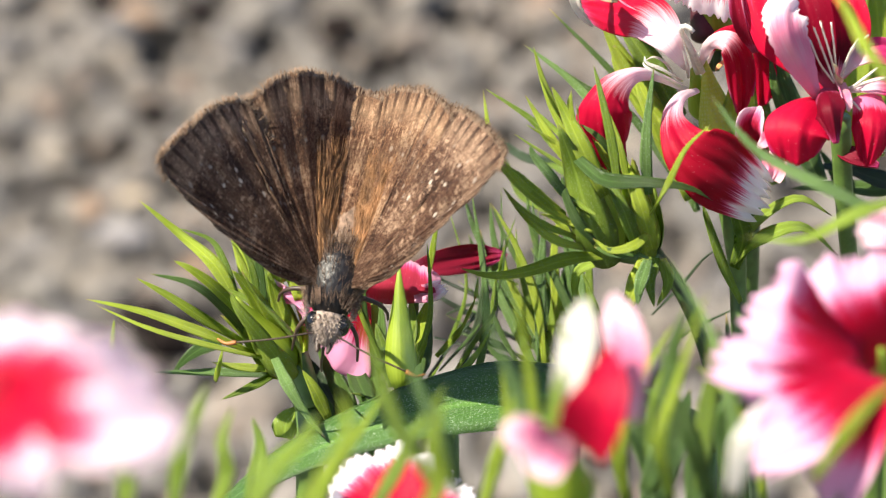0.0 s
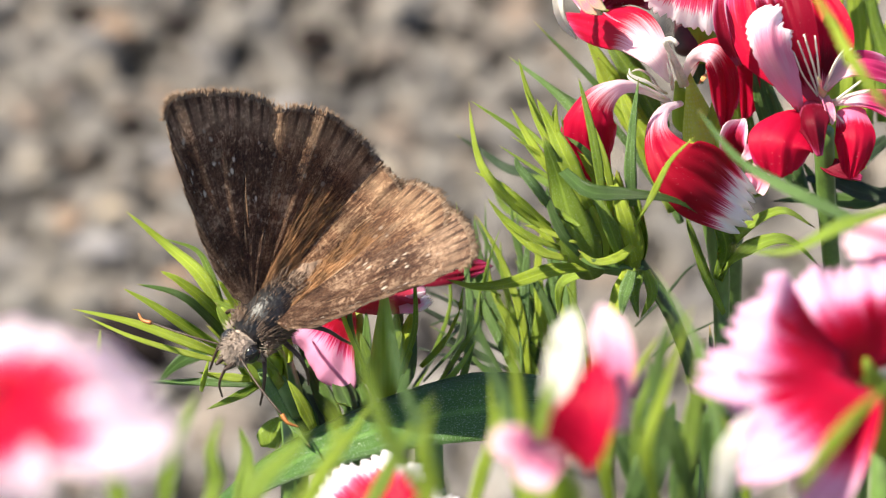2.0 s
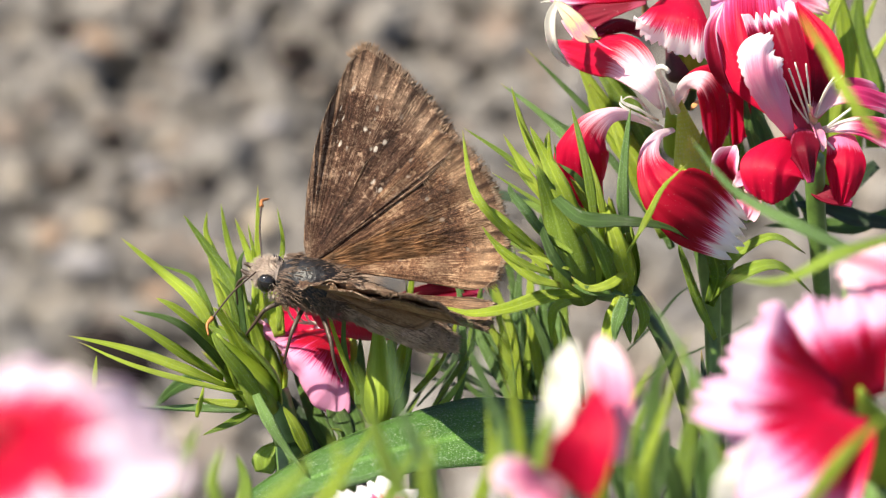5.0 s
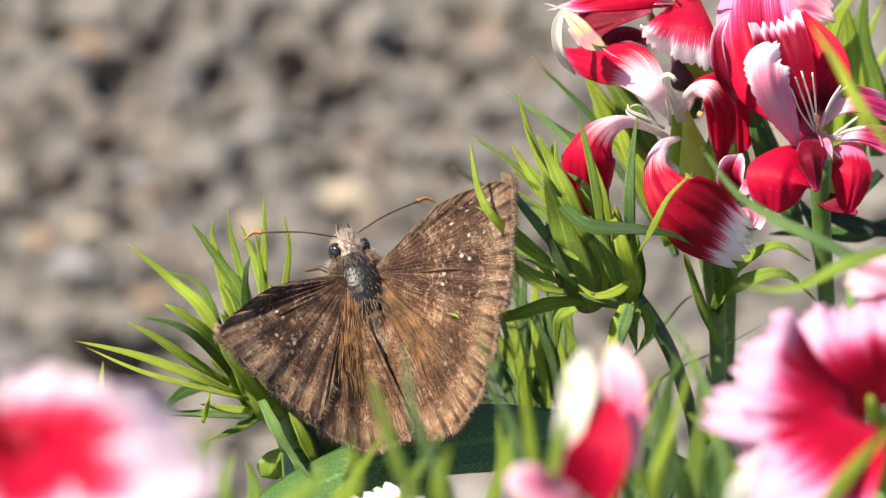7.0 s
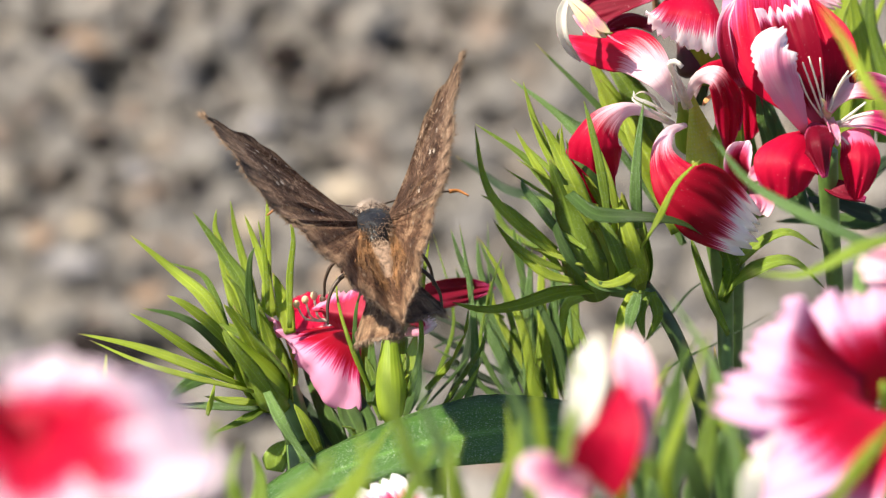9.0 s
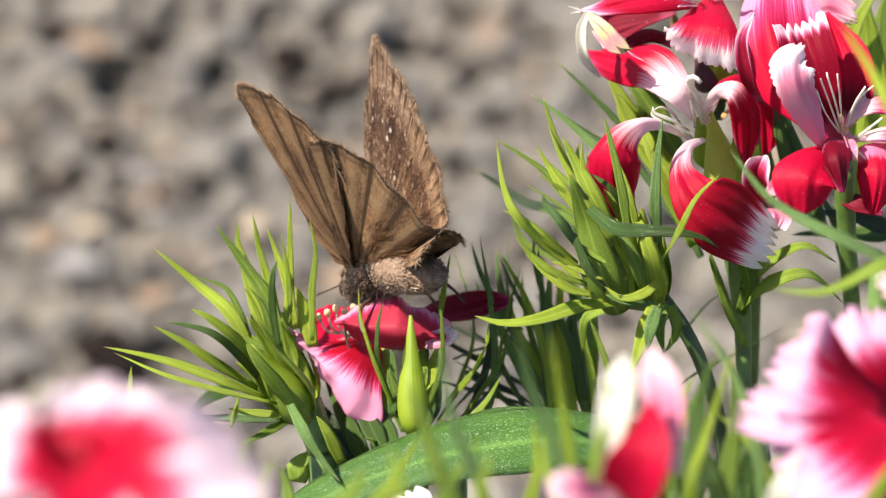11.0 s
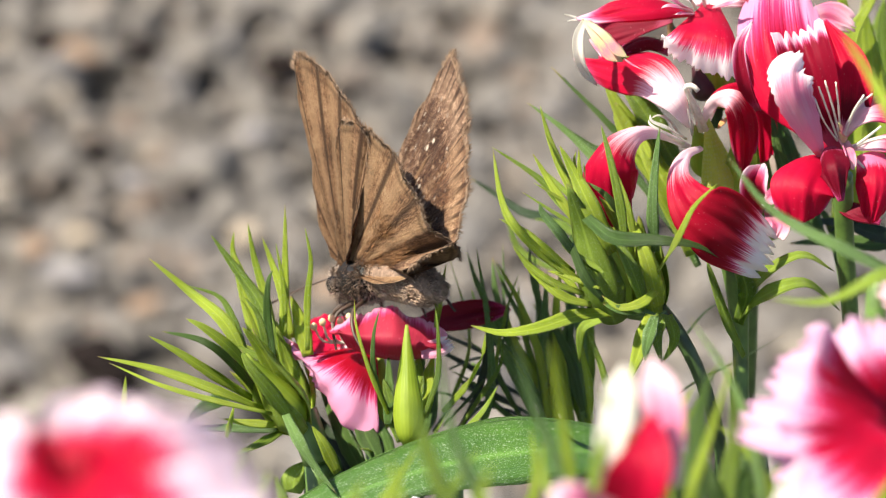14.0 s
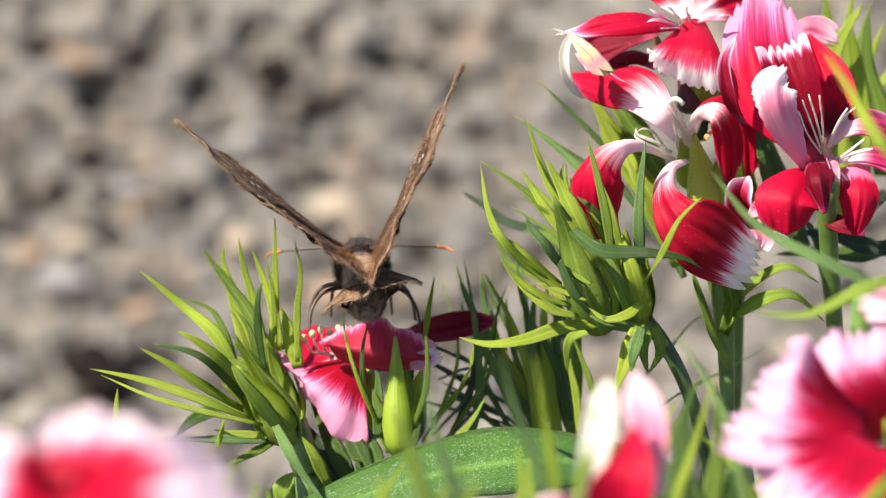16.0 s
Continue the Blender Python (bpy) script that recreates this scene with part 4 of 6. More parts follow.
# seconds; place in millimetres; yaw, nod, roll; rise of left and right wings; sweep of left and right forewings, of left and right hindwings
FLIGHT = (
    (0, -7.7, -19.4, 2.2, -102.3, 41.2, -11.0, 46.4, 41.0, -25.7, -8.4, -18.6, -17.3),
    (0.5, -8.3, -18.2, 1.1, -100.0, 41.8, -11.7, 57.4, 35.0, -22.6, -3.6, -16.6, -17.1),
    (1, -7.8, -17.0, -1.3, -105.7, 45.4, -10.3, 49.4, 43.9, -19.5, -0.8, -14.5, -12.9),
    (1.5, -9.1, -18.4, -2.0, -114.5, 35.7, -13.5, 45.1, 45.9, -22.4, -3.7, -18.1, -13.1),
    (2, -11.7, -19.4, -0.3, -132.3, 23.0, -19.7, 33.9, 49.0, -30.4, -10.7, -19.7, -14.4),
    (2.5, -10.7, -18.2, 1.3, -146.0, 19.9, -24.2, 29.2, 67.6, -38.5, -10.6, -13.5, -12.9),
    (3, -10.1, -17.0, 0.8, -155.7, 23.9, -26.6, 26.6, 67.2, -43.7, -11.5, -12.2, -14.5),
    (3.3, -9.5, -15.8, 1.0, -159.0, 11.3, -23.2, 38.3, 54.0, -26.6, -7.9, 1.8, -10.3),
    (3.5, -8.5, -14.7, 1.3, -168.2, -2.8, -26.5, 47.4, 47.5, -25.5, -10.5, -9.9, -3.1),
    (4, -9.3, -13.3, 2.1, -175.1, -8.7, -16.5, 51.3, 44.4, -26.0, -4.9, -6.1, 2.1),
    (4.5, -8.5, -12.9, 1.1, -180.7, -4.5, -17.9, 49.2, 53.1, -31.6, 0.6, -2.2, 4.7),
    (5.33, -7.2, -12.3, 0.6, -203.2, -15.7, -13.0, 43.1, 55.2, -27.8, -0.8, -2.8, 1.1),
    (6.17, -5.9, -11.7, 0.2, -225.9, -27.0, -8.1, 36.8, 57.2, -23.9, -2.1, -3.5, -2.5),
    (7, -4.6, -11.1, -0.3, -248.4, -38.1, -3.3, 30.6, 59.2, -20.1, -3.5, -4.2, -6.1),
    (7.2, -4.2, -11.1, 2.5, -262.9, -31.5, -2.2, 33.0, 63.2, -7.4, -7.9, 2.1, -10.0),
    (7.5, -4.0, -12.8, 2.4, -272.1, -29.7, -2.5, 31.6, 61.1, -16.8, -13.4, -13.1, -11.9),
    (8, -3.2, -12.1, 1.6, -271.1, -26.7, -1.1, 39.1, 63.4, -17.4, -8.6, -10.3, -13.2),
    (8.5, -3.0, -12.4, 4.3, -275.5, -15.5, 1.2, 39.8, 66.1, -12.7, -16.7, -9.4, -15.8),
    (9, -3.8, -13.0, 4.9, -263.0, 1.6, -2.6, 43.0, 65.3, -15.1, -17.8, -23.1, -24.7),
    (9.83, -4.6, -9.3, 2.2, -254.8, 15.4, -4.9, 55.0, 66.2, -14.1, -17.8, -20.2, -21.9),
    (10.67, -5.4, -5.5, -0.7, -246.5, 29.3, -7.1, 67.2, 67.2, -13.2, -17.7, -17.3, -19.0),
    (11.5, -6.2, -1.7, -3.4, -238.3, 43.0, -9.3, 79.2, 68.2, -12.2, -17.7, -14.3, -16.2),
    (12, -6.1, -2.1, -2.7, -233.8, 32.3, 0.2, 88.2, 52.4, -15.3, -20.4, -10.1, -15.4),
    (12.5, -6.1, -1.6, -3.0, -235.2, 30.9, -2.8, 88.3, 57.9, -16.0, -22.2, -8.4, -11.0),
    (13, -6.6, -1.1, -3.1, -236.7, 32.6, 0.1, 86.3, 60.5, -16.6, -23.0, -9.7, -13.7),
    (13.5, -6.2, -1.9, -3.0, -236.5, 30.7, -0.7, 87.0, 63.2, -13.5, -21.8, -5.9, -10.8),
    (14, -6.2, -2.3, -2.0, -238.3, 29.7, -5.5, 87.6, 46.9, -11.5, -16.6, -11.0, -18.0),
    (14.5, -6.0, -3.2, -1.0, -238.0, 25.8, -5.7, 76.0, 41.5, -14.6, -16.3, -15.1, -20.5),
    (15, -8.2, -1.0, -1.4, -228.9, 14.2, -7.0, 78.0, 26.1, -15.6, -17.9, -14.8, -19.7),
    (15.5, -7.1, 1.0, -1.2, -239.1, 9.4, -3.1, 78.4, 22.8, -13.6, -11.7, -16.0, -18.2),
    (15.8, -4.9, 0.7, -1.3, -252.5, 20.5, -1.8, 63.7, 37.2, -12.8, -14.9, -12.6, -21.3),
    (16, -5.9, 0.6, -1.2, -267.2, 20.0, -0.2, 35.8, 60.2, -12.6, -18.8, -24.6, -24.5),
)


def motions():
    walk(butterfly, [(r[0], body_pose(*r[1:7])) for r in FLIGHT])
    for i, (f, h) in enumerate(wings):
        side = 1 - 2 * i
        walk(f, [(r[0], wing_pose(side, r[7 + i], r[9 + i])) for r in FLIGHT])
        walk(h, [(r[0], wing_pose(side, r[7 + i], r[11 + i])) for r in FLIGHT])


def foot(p, dx=0.0, dy=0.0):
    """Where a stem that ends at p stands on the ground."""
    return Vector((p.x + dx * MM, p.y + dy * MM, 0))


UP = Vector((0, 0, 1))


# ---- the flower under the butterfly ----
def flower_under():
    c = at(-7.9, -8.5, 0)
    t = thing("pink_flower", foot(c, 6, 12), "open pink dianthus flower with red-streaked toothed petals", "flower", "dianthus flowers")
    ground_stem(t, at(-5.7, -15.7, 0), 0.9)
    calyx(t, at(-5.7, -16.2, 0), at(-5.2, -9.1, 0), 1.7)
    formed_petal(t, [at(-6.3, -9.2, 0), at(-7.9, -10.8, 4), at(-9.2, -12.3, 5), at(-10, -13.2, 4)], (1.9, 6.6, 9.9, 12), PETAL_PINK, NEAR * 0.9 + UP * 0.25, 21, roundness=0.10, cup=-0.06, ruffle=0.35, tooth=0.07, teeth=21, fine=0.3)
    formed_petal(t, [at(-4.7, -9.7, 4), at(-4.5, -8.3, 6), at(-4.3, -7, 5), at(-4.2, -5.6, 3)], (6.7, 9.2, 10, 9.8), PETAL_UNDER, NEAR, 22, roundness=0.14, cup=-0.10, ruffle=0.45, tooth=0.06, teeth=19, fine=0.3)
    formed_petal(t, [at(-1.7, -9.1, 5), at(-0.4, -8.9, 5), at(1, -8.3, 4)], (1.4, 1.6, 1.4), PETAL_TONGUE, NEAR * 0.8 + UP * 0.3, 26, roundness=0.1, tooth=0.18, teeth=5)
    # This back petal's deep tone includes part of the butterfly's shadow.
    formed_petal(t, [at(-2.4, -7.2, -3), at(0.5, -6.5, -5), at(3.5, -6, -7), at(6.3, -5.7, -8)], (0.96, 2.4, 2.2, 0.67), PETAL_UNDER_SHADED, UP * 0.3 + NEAR, 24, roundness=0.1, cup=0.1, ruffle=0.3, tooth=0.1, teeth=7)
    formed_petal(t, [at(-8.9, -9.8, -3), at(-9.9, -8.2, -6), at(-10.5, -6.4, -9)], (3.4, 4.8, 5.3), PETAL_RED, UP * 0.5 + NEAR * 0.8, 23, roundness=0.2, tooth=0.02)
    formed_petal(t, [at(-11.4, -9.5, 2), at(-13, -9, 3), at(-14.2, -7.7, 3)], (0.87, 1.4, 0.67), PETAL_BLUSH, NEAR + UP * 0.4, 25, tooth=0.08, teeth=5)
    for k in range(5):
        stamen(t, [c, at(-9.1, -8.3, 1) + Vector((k * 0.5 - 1.0, 0.2 * k, 0)) * MM, at(-9.7, -7, 3) + Vector((0.75 * k - 1.2, 0.3 * k, 0.25 * (k % 3))) * MM], 0.12)


# ---- flower buds with needle bracts ----
def bud(parent, base, tip, radius, seed, wraps=4):
    """A pointed bud: a ribbed calyx wrapped in overlapping sheath bracts that end in needles."""
    rnd = random.Random(seed)
    b = calyx(parent, base, tip, radius * 0.92, name="bud")
    axis = tip - base
    tan = axis.normalized()
    one = tan.orthogonal().normalized()
    two = tan.cross(one)
    for k in range(wraps):
        a = k * 6.28 / wraps + seed + rnd.uniform(-0.2, 0.2)
        out = one * math.cos(a) + two * math.sin(a)
        r, h = radius * MM, rnd.uniform(0.62, 1.12)
        flare = rnd.uniform(0.3, 0.9)
        blade(parent, [base - axis * 0.04 + out * r * 0.45, base + axis * 0.22 * h + out * r * 1.02, base + axis * 0.55 * h + out * r * 0.98,
                       base + axis * 0.82 * h + out * r * 0.85, base + axis * 1.18 * h + out * r * (0.6 + flare)],
              radius * rnd.uniform(1.3, 1.8), rnd.choice((BRACT, BRACT, CALYX_LEAF)), out, name="sheath", gutter=-0.35, belly=0.3, slim=1.0)
    return b


def needles(parent, root, spread, lengths, angles, count, seed, width=1.3, deep=10.0):
    """A spray of fine needle bracts from round a root: angles in degrees from the side, upwards."""
    rnd = random.Random(seed)
    for k in range(count):
        a = radians(rnd.uniform(*angles))
        l = rnd.uniform(*lengths) * MM
        out = SIDE * math.cos(a) + RISE * math.sin(a) + NEAR * rnd.uniform(-0.35, 0.45)
        p = root + SIDE * rnd.uniform(-spread, spread) * MM + RISE * rnd.uniform(-spread, spread) * MM + NEAR * rnd.uniform(-deep, deep) * 0.5 * MM
        curl = (SIDE * rnd.uniform(-1, 1) + RISE * rnd.uniform(-0.6, 1)) * l * 0.10
        blade(parent, [p, p + out * l * 0.4 + curl, p + out * l * 0.75 + curl, p + out * l], width * rnd.uniform(0.8, 1.3),
              rnd.choice((BRACT, BRACT, LEAF)), name="bract")


def bract(parent, material, width, *pts):
    """A narrow bract of its true width, in millimetres, along a line."""
    return blade(parent, pts, width * 1.45, material, name="bract", slim=1.0, base=0.62, belly=0.3)


def bud_left():
    b = at(-10.5, -18.6, 6)
    t = thing("flower_bud", foot(b, -6, 10), "cluster of closed green dianthus buds with long needle bracts", "flower bud", "dianthus buds")
    ground_stem(t, b, 1.2)
    stem(t, [b, at(-11.1, -16.7, 6), at(-12, -14.3, 6)], 1.2, 1.5)
    bud(t, at(-12, -15.3, 8), at(-16.4, -9.2, 12), 1.75, 48, 3)
    bud(t, at(-11.9, -14.9, 2), at(-14.3, -6.6, 0), 1.5, 39, 3)
    bud(t, at(-12.5, -15.7, 4), at(-16.2, -11.4, 4), 1.4, 32)
    bract(t, BRACT, 0.71, at(-15, -13.9, 10), at(-18.2, -12.4, 14), at(-22.4, -10.8, 15), at(-25.2, -10, 15), at(-28.7, -9.3, 14))
    bract(t, BRACT, 0.43, at(-14.2, -14.2, 12), at(-19.5, -12.8, 16), at(-23.6, -11.5, 17), at(-27.7, -9.8, 15))
    bract(t, LEAF_BLUE, 0.67, at(-19.7, -12, 11), at(-21.6, -11.1, 13), at(-23.8, -10.4, 14), at(-25.7, -9.9, 14))
    bract(t, BRACT, 0.76, at(-16, -13, 9), at(-19.2, -10.9, 12), at(-22, -9, 13), at(-24.5, -7.6, 13))
    bract(t, LEAF_DEEP, 0.76, at(-15.2, -13.1, 8), at(-17.6, -9.9, 12), at(-20, -8, 14), at(-23.3, -7.2, 14))
    bract(t, BRACT, 0.80, at(-15.4, -11.2, 12), at(-17.6, -8.6, 15), at(-19.7, -6.9, 16), at(-21.2, -6.1, 16))
    bract(t, BRACT, 0.92, at(-16.5, -9.8, 8), at(-18.4, -6.5, 8), at(-21.4, -4, 6), at(-24.9, -1.1, 6))
    bract(t, LEAF, 0.49, at(-16.6, -9.4, 5), at(-17.8, -6.3, 5), at(-19.1, -4.4, 3), at(-22, -3.4, 2))
    bract(t, LEAF, 0.97, at(-13.9, -9.4, 5), at(-15.4, -5.3, 4), at(-17.5, -2.2, 3), at(-19.8, 0.9, 2))
    bract(t, BRACT, 1.17, at(-13.3, -12.9, 4), at(-15.5, -8.4, 3), at(-16.9, -4.3, 2), at(-17.9, -1, 1))
    bract(t, BRACT, 0.54, at(-16.3, -5.1, 2), at(-17.2, -2.6, 1), at(-18, -0.6, 0), at(-17.9, 1.2, 0))
    bract(t, BRACT, 0.59, at(-14.1, -8.5, 2), at(-15.2, -4.4, 1), at(-16.2, -0.9, 0), at(-16.7, 1.9, 0))
    bract(t, BRACT, 0.59, at(-12.8, -8, 3), at(-13.6, -4.3, 3), at(-14.6, -1.4, 2), at(-15.4, 0.7, 2))
    bract(t, BRACT, 0.73, at(-12.8, -12.9, 3), at(-13.4, -7.5, 3), at(-13.4, -2.4, 2), at(-13.4, 3.5, 2))
    bract(t, BRACT, 0.39, at(-13.3, -7.5, 5), at(-13.5, -3.3, 5), at(-14.1, 0.2, 5))
    bract(t, BRACT, 0.44, at(-11.4, -9, 5), at(-11.4, -4.6, 5), at(-11.1, -1.4, 5), at(-11.6, 1.5, 5))
    bract(t, LEAF_DEEP, 0.53, at(-14.2, -9.9, 6), at(-14.8, -6.2, 6), at(-14.7, -3.3, 7), at(-14.3, -2.1, 7))
    bract(t, BRACT, 1.26, at(-11.6, -13.9, 6), at(-13, -10.3, 6), at(-14, -6.9, 7))
    bract(t, BRACT, 1.07, at(-11.4, -9.5, 4), at(-12.1, -6.5, 4), at(-12.9, -4.3, 4))
    bract(t, BRACT, 1.44, at(-11.7, -14.7, 8), at(-13.7, -11.4, 10), at(-15.2, -8.8, 11), at(-16.7, -6.9, 12))
    bract(t, LEAF, 1.05, at(-12.3, -15.1, 11), at(-14.3, -12.4, 13), at(-15.9, -10.3, 14), at(-16.8, -8.7, 14))
    bract(t, LEAF_BLUE, 0.62, at(-13.8, -15.8, 8), at(-17.4, -15.5, 10), at(-20.3, -15.5, 10), at(-23.5, -15.5, 9))
    bract(t, BRACT, 0.62, at(-13.6, -15.3, 9), at(-16.4, -15, 11), at(-18.3, -14.6, 12))
    bract(t, LEAF, 0.67, at(-13.6, -15.9, 9), at(-15.4, -16.8, 12), at(-17.4, -17.6, 14))
    bract(t, LEAF_DEEP, 1.07, at(-18.2, -13.3, 2), at(-19.7, -13.6, 2), at(-21.1, -14.5, 2), at(-22.3, -15.8, 3))
    bract(t, LEAF_BLUE, 0.76, at(-13, -14.2, 14), at(-11.8, -16.4, 16), at(-10.4, -18.6, 16), at(-8.7, -20.7, 16))
    bract(t, LEAF, 1.65, at(-12.7, -21.2, 5), at(-12.4, -19.7, 5), at(-11.1, -18.5, 5))
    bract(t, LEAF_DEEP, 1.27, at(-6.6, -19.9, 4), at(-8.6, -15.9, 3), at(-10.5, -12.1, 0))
    bract(t, LEAF_DARK_SHADED, 1.76, at(-7.5, -20.4, 3), at(-9.4, -17.2, 2), at(-11.4, -14.1, 0))
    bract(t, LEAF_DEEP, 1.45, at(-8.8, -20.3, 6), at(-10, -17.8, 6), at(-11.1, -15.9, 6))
    bract(t, BRACT, 0.86, at(-8.8, -19.3, 9), at(-9.9, -16.9, 10), at(-10.9, -15.3, 10))
    bract(t, BRACT, 0.33, at(-26.7, -14, 12), at(-26.6, -12.3, 12), at(-26.5, -11, 12))
    bract(t, BRACT, 0.38, at(-18, -16.1, 13), at(-17.6, -14.8, 14), at(-17.3, -13.3, 14))
    needles(t, at(-14.2, -11.4, 4), 1.6, (4, 8), (100, 160), 5, 1, 1.2)


def bud_middle():
    b = at(-2.7, -18.1, 10)
    t = thing("flower_bud", foot(b, 10, 10), "plump yellow-green dianthus bud with pointed tip", "flower bud", "dianthus buds")
    ground_stem(t, b, 1.2)
    calyx(t, at(-2.7, -17, 8), at(-2.9, -6.8, 7), 1.32, name="bud")
    bract(t, BRACT, 0.29, at(-4.2, -15.1, 7), at(-5.6, -11.8, 9), at(-6.6, -8.9, 10), at(-7.2, -6.5, 10), at(-7.3, -4.5, 10))
    bract(t, LEAF_DEEP, 0.38, at(-4.3, -14.7, 7), at(-5.6, -11.2, 9), at(-5.7, -7.9, 10), at(-5.2, -5.5, 9))
    bract(t, LEAF, 0.38, at(-1.7, -15.3, 7), at(-0.3, -11.3, 10), at(-0.2, -7.9, 11), at(-0.5, -4.6, 10))
    bract(t, BRACT, 0.39, at(-0.4, -7.1, 4), at(0, -4.4, 4), at(0.5, -1.6, 4))
    bract(t, BRACT, 0.48, at(0.2, -14.3, 4), at(2.3, -12, 4), at(3.5, -9.3, 11), at(3.8, -7.4, 10))
    bract(t, LEAF, 0.43, at(1.4, -16.4, 10), at(3.5, -14.2, 9), at(4.9, -11.9, 8))
    bract(t, BRACT, 1.17, at(-1.6, -14.8, 6), at(-1.2, -12, 4), at(-0.6, -9.5, 3))
    bract(t, LEAF, 0.87, at(-2.2, -13.9, 5), at(-1.9, -11.5, 4), at(-2, -9.1, 3))
    bract(t, LEAF_DEEP, 0.77, at(-4.5, -15.2, 8), at(-4.4, -12.2, 6), at(-4.5, -9.4, 4))
    bract(t, LEAF, 1.06, at(-3.3, -16.7, 8), at(-4.2, -13.8, 7), at(-4.9, -11.4, 6))
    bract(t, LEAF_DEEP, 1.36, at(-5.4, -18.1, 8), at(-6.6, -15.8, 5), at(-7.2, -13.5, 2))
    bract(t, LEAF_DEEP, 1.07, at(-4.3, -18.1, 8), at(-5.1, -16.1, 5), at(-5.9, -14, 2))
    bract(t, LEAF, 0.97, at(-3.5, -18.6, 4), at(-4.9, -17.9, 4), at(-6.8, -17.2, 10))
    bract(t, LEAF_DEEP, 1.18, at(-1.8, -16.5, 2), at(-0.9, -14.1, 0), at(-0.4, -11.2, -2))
    bract(t, LEAF_DARK_SHADED, 0.98, at(-5.9, -12.1, 0), at(-5.6, -9.1, 0), at(-5.3, -5.7, 0))
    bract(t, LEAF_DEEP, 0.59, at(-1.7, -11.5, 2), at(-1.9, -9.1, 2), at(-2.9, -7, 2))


def bud_right():
    b = at(18.6, -5.7, 12)
    t = thing("flower_bud", foot(at(22.9, -22.1, 8)), "tight green dianthus bud cluster with curved bracts", "flower bud", "dianthus buds")
    ground_stem(t, at(23.3, -22.1, 8), 0.6)
    stem(t, [at(23.3, -22.1, 8), at(23.8, -17.7, 9), at(22.1, -11.7, 11), at(20.2, -7.8, 12), at(18.3, -5.2, 12)], 0.55, 0.65, STEM_DARK)
    stem(t, [at(18.8, -5.8, 12), at(16.8, -5.8, 13), at(14.4, -5.3, 14)], 0.6, 0.7)
    bud(t, at(14.6, -5.8, 14), at(11.6, 3.3, 17), 2.35, 26, 2)
    bud(t, at(17.9, -5.7, 12), at(16.7, 2.2, 13), 1.5, 27, 3)
    bud(t, at(16.3, -5.6, 8), at(14.3, 2.6, 7), 1.8, 19, 2)
    bract(t, BRACT, 0.70, at(11.8, -3.3, 20), at(8.5, -1, 22), at(6, 1.5, 24), at(4.9, 3.9, 23), at(4.3, 7.8, 22))
    bract(t, LEAF, 0.67, at(12.3, 0.9, 12), at(9.8, 4, 10), at(8.1, 5.8, 9), at(4.4, 8.3, 8))
    bract(t, BRACT, 0.57, at(11.7, 1.2, 16), at(9.9, 3.9, 16), at(8.7, 5.9, 15), at(7.7, 7.6, 15))
    bract(t, BRACT, 0.47, at(11.7, 2.1, 14), at(10.8, 4.7, 14), at(9.8, 6.7, 13), at(8.8, 9.4, 12))
    bract(t, BRACT, 1.22, at(14.3, -0.7, 18), at(12.3, 3.2, 19), at(11.2, 5.6, 18), at(9.9, 8.2, 17))
    bract(t, LEAF_BLUE, 0.69, at(15.9, 4.8, 0), at(13.2, 7.8, -2), at(10.8, 10.1, -3), at(7.6, 12.5, -4))
    bract(t, BRACT, 0.43, at(11.1, 4.7, 12), at(9.6, 7.8, 12), at(8.9, 9.8, 12), at(8.4, 11.7, 12))
    bract(t, LEAF, 0.61, at(15.3, -0.1, 18), at(14.8, 3.4, 19), at(13.9, 7.5, 19), at(13.3, 9.9, 18))
    bract(t, BRACT, 0.47, at(16.2, -0.1, 16), at(15.5, 3.3, 17), at(14.6, 6.1, 17))
    bract(t, LEAF_BLUE, 0.75, at(17.9, -0.6, 16), at(17.6, 2.5, 17), at(17.8, 6.2, 17), at(18.3, 9.9, 16))
    bract(t, BRACT, 0.46, at(17.9, -2.2, 20), at(19.2, 0.2, 24), at(20.6, 3, 25), at(22.6, 5, 25))
    bract(t, LEAF_DEEP, 1.03, at(12, 2.2, 21), at(14.1, 0.5, 23), at(17.5, 0.3, 22), at(21, -0.1, 19), at(24, -1.5, 15))
    bract(t, LEAF_BLUE, 0.70, at(11.5, -1.5, 20), at(9.7, 0.9, 22), at(8.4, 2.5, 22), at(8.1, 3.4, 22))
    bract(t, BRACT, 0.56, at(11.8, -4.1, 20), at(9.1, -3.1, 22), at(7, -1.5, 22), at(5.9, -0.1, 22))
    bract(t, BRACT, 0.70, at(12.4, -5, 20), at(10, -4.3, 22), at(7.7, -2.4, 22), at(6, -0.3, 21))
    bract(t, LEAF_DEEP, 0.70, at(13.4, -4.6, 20), at(11.9, -2.8, 21), at(10.9, -0.5, 21), at(10.7, 0.9, 20))
    bract(t, BRACT, 0.70, at(17.8, -3.9, 18), at(16.4, -4.9, 21), at(14.6, -5.2, 22), at(13.2, -4.2, 22))
    bract(t, BRACT, 0.98, at(14.6, -5.7, 15), at(11.3, -5.9, 19), at(8, -6.9, 20), at(5, -7.3, 19), at(2.5, -6.7, 18))
    bract(t, BRACT, 0.65, at(11, -2.4, 20), at(8.5, -0.4, 22), at(6.8, 1.1, 22), at(4.8, 2.1, 22))
    bract(t, BRACT, 1.13, at(18.2, -5.1, 15), at(17.4, -2.2, 17), at(16.6, 0.2, 17), at(15.8, 2.6, 15))
    bract(t, LEAF, 0.94, at(17, -5.3, 17), at(16, -2.6, 19), at(14.9, -0.3, 19), at(13.3, 1.6, 18))
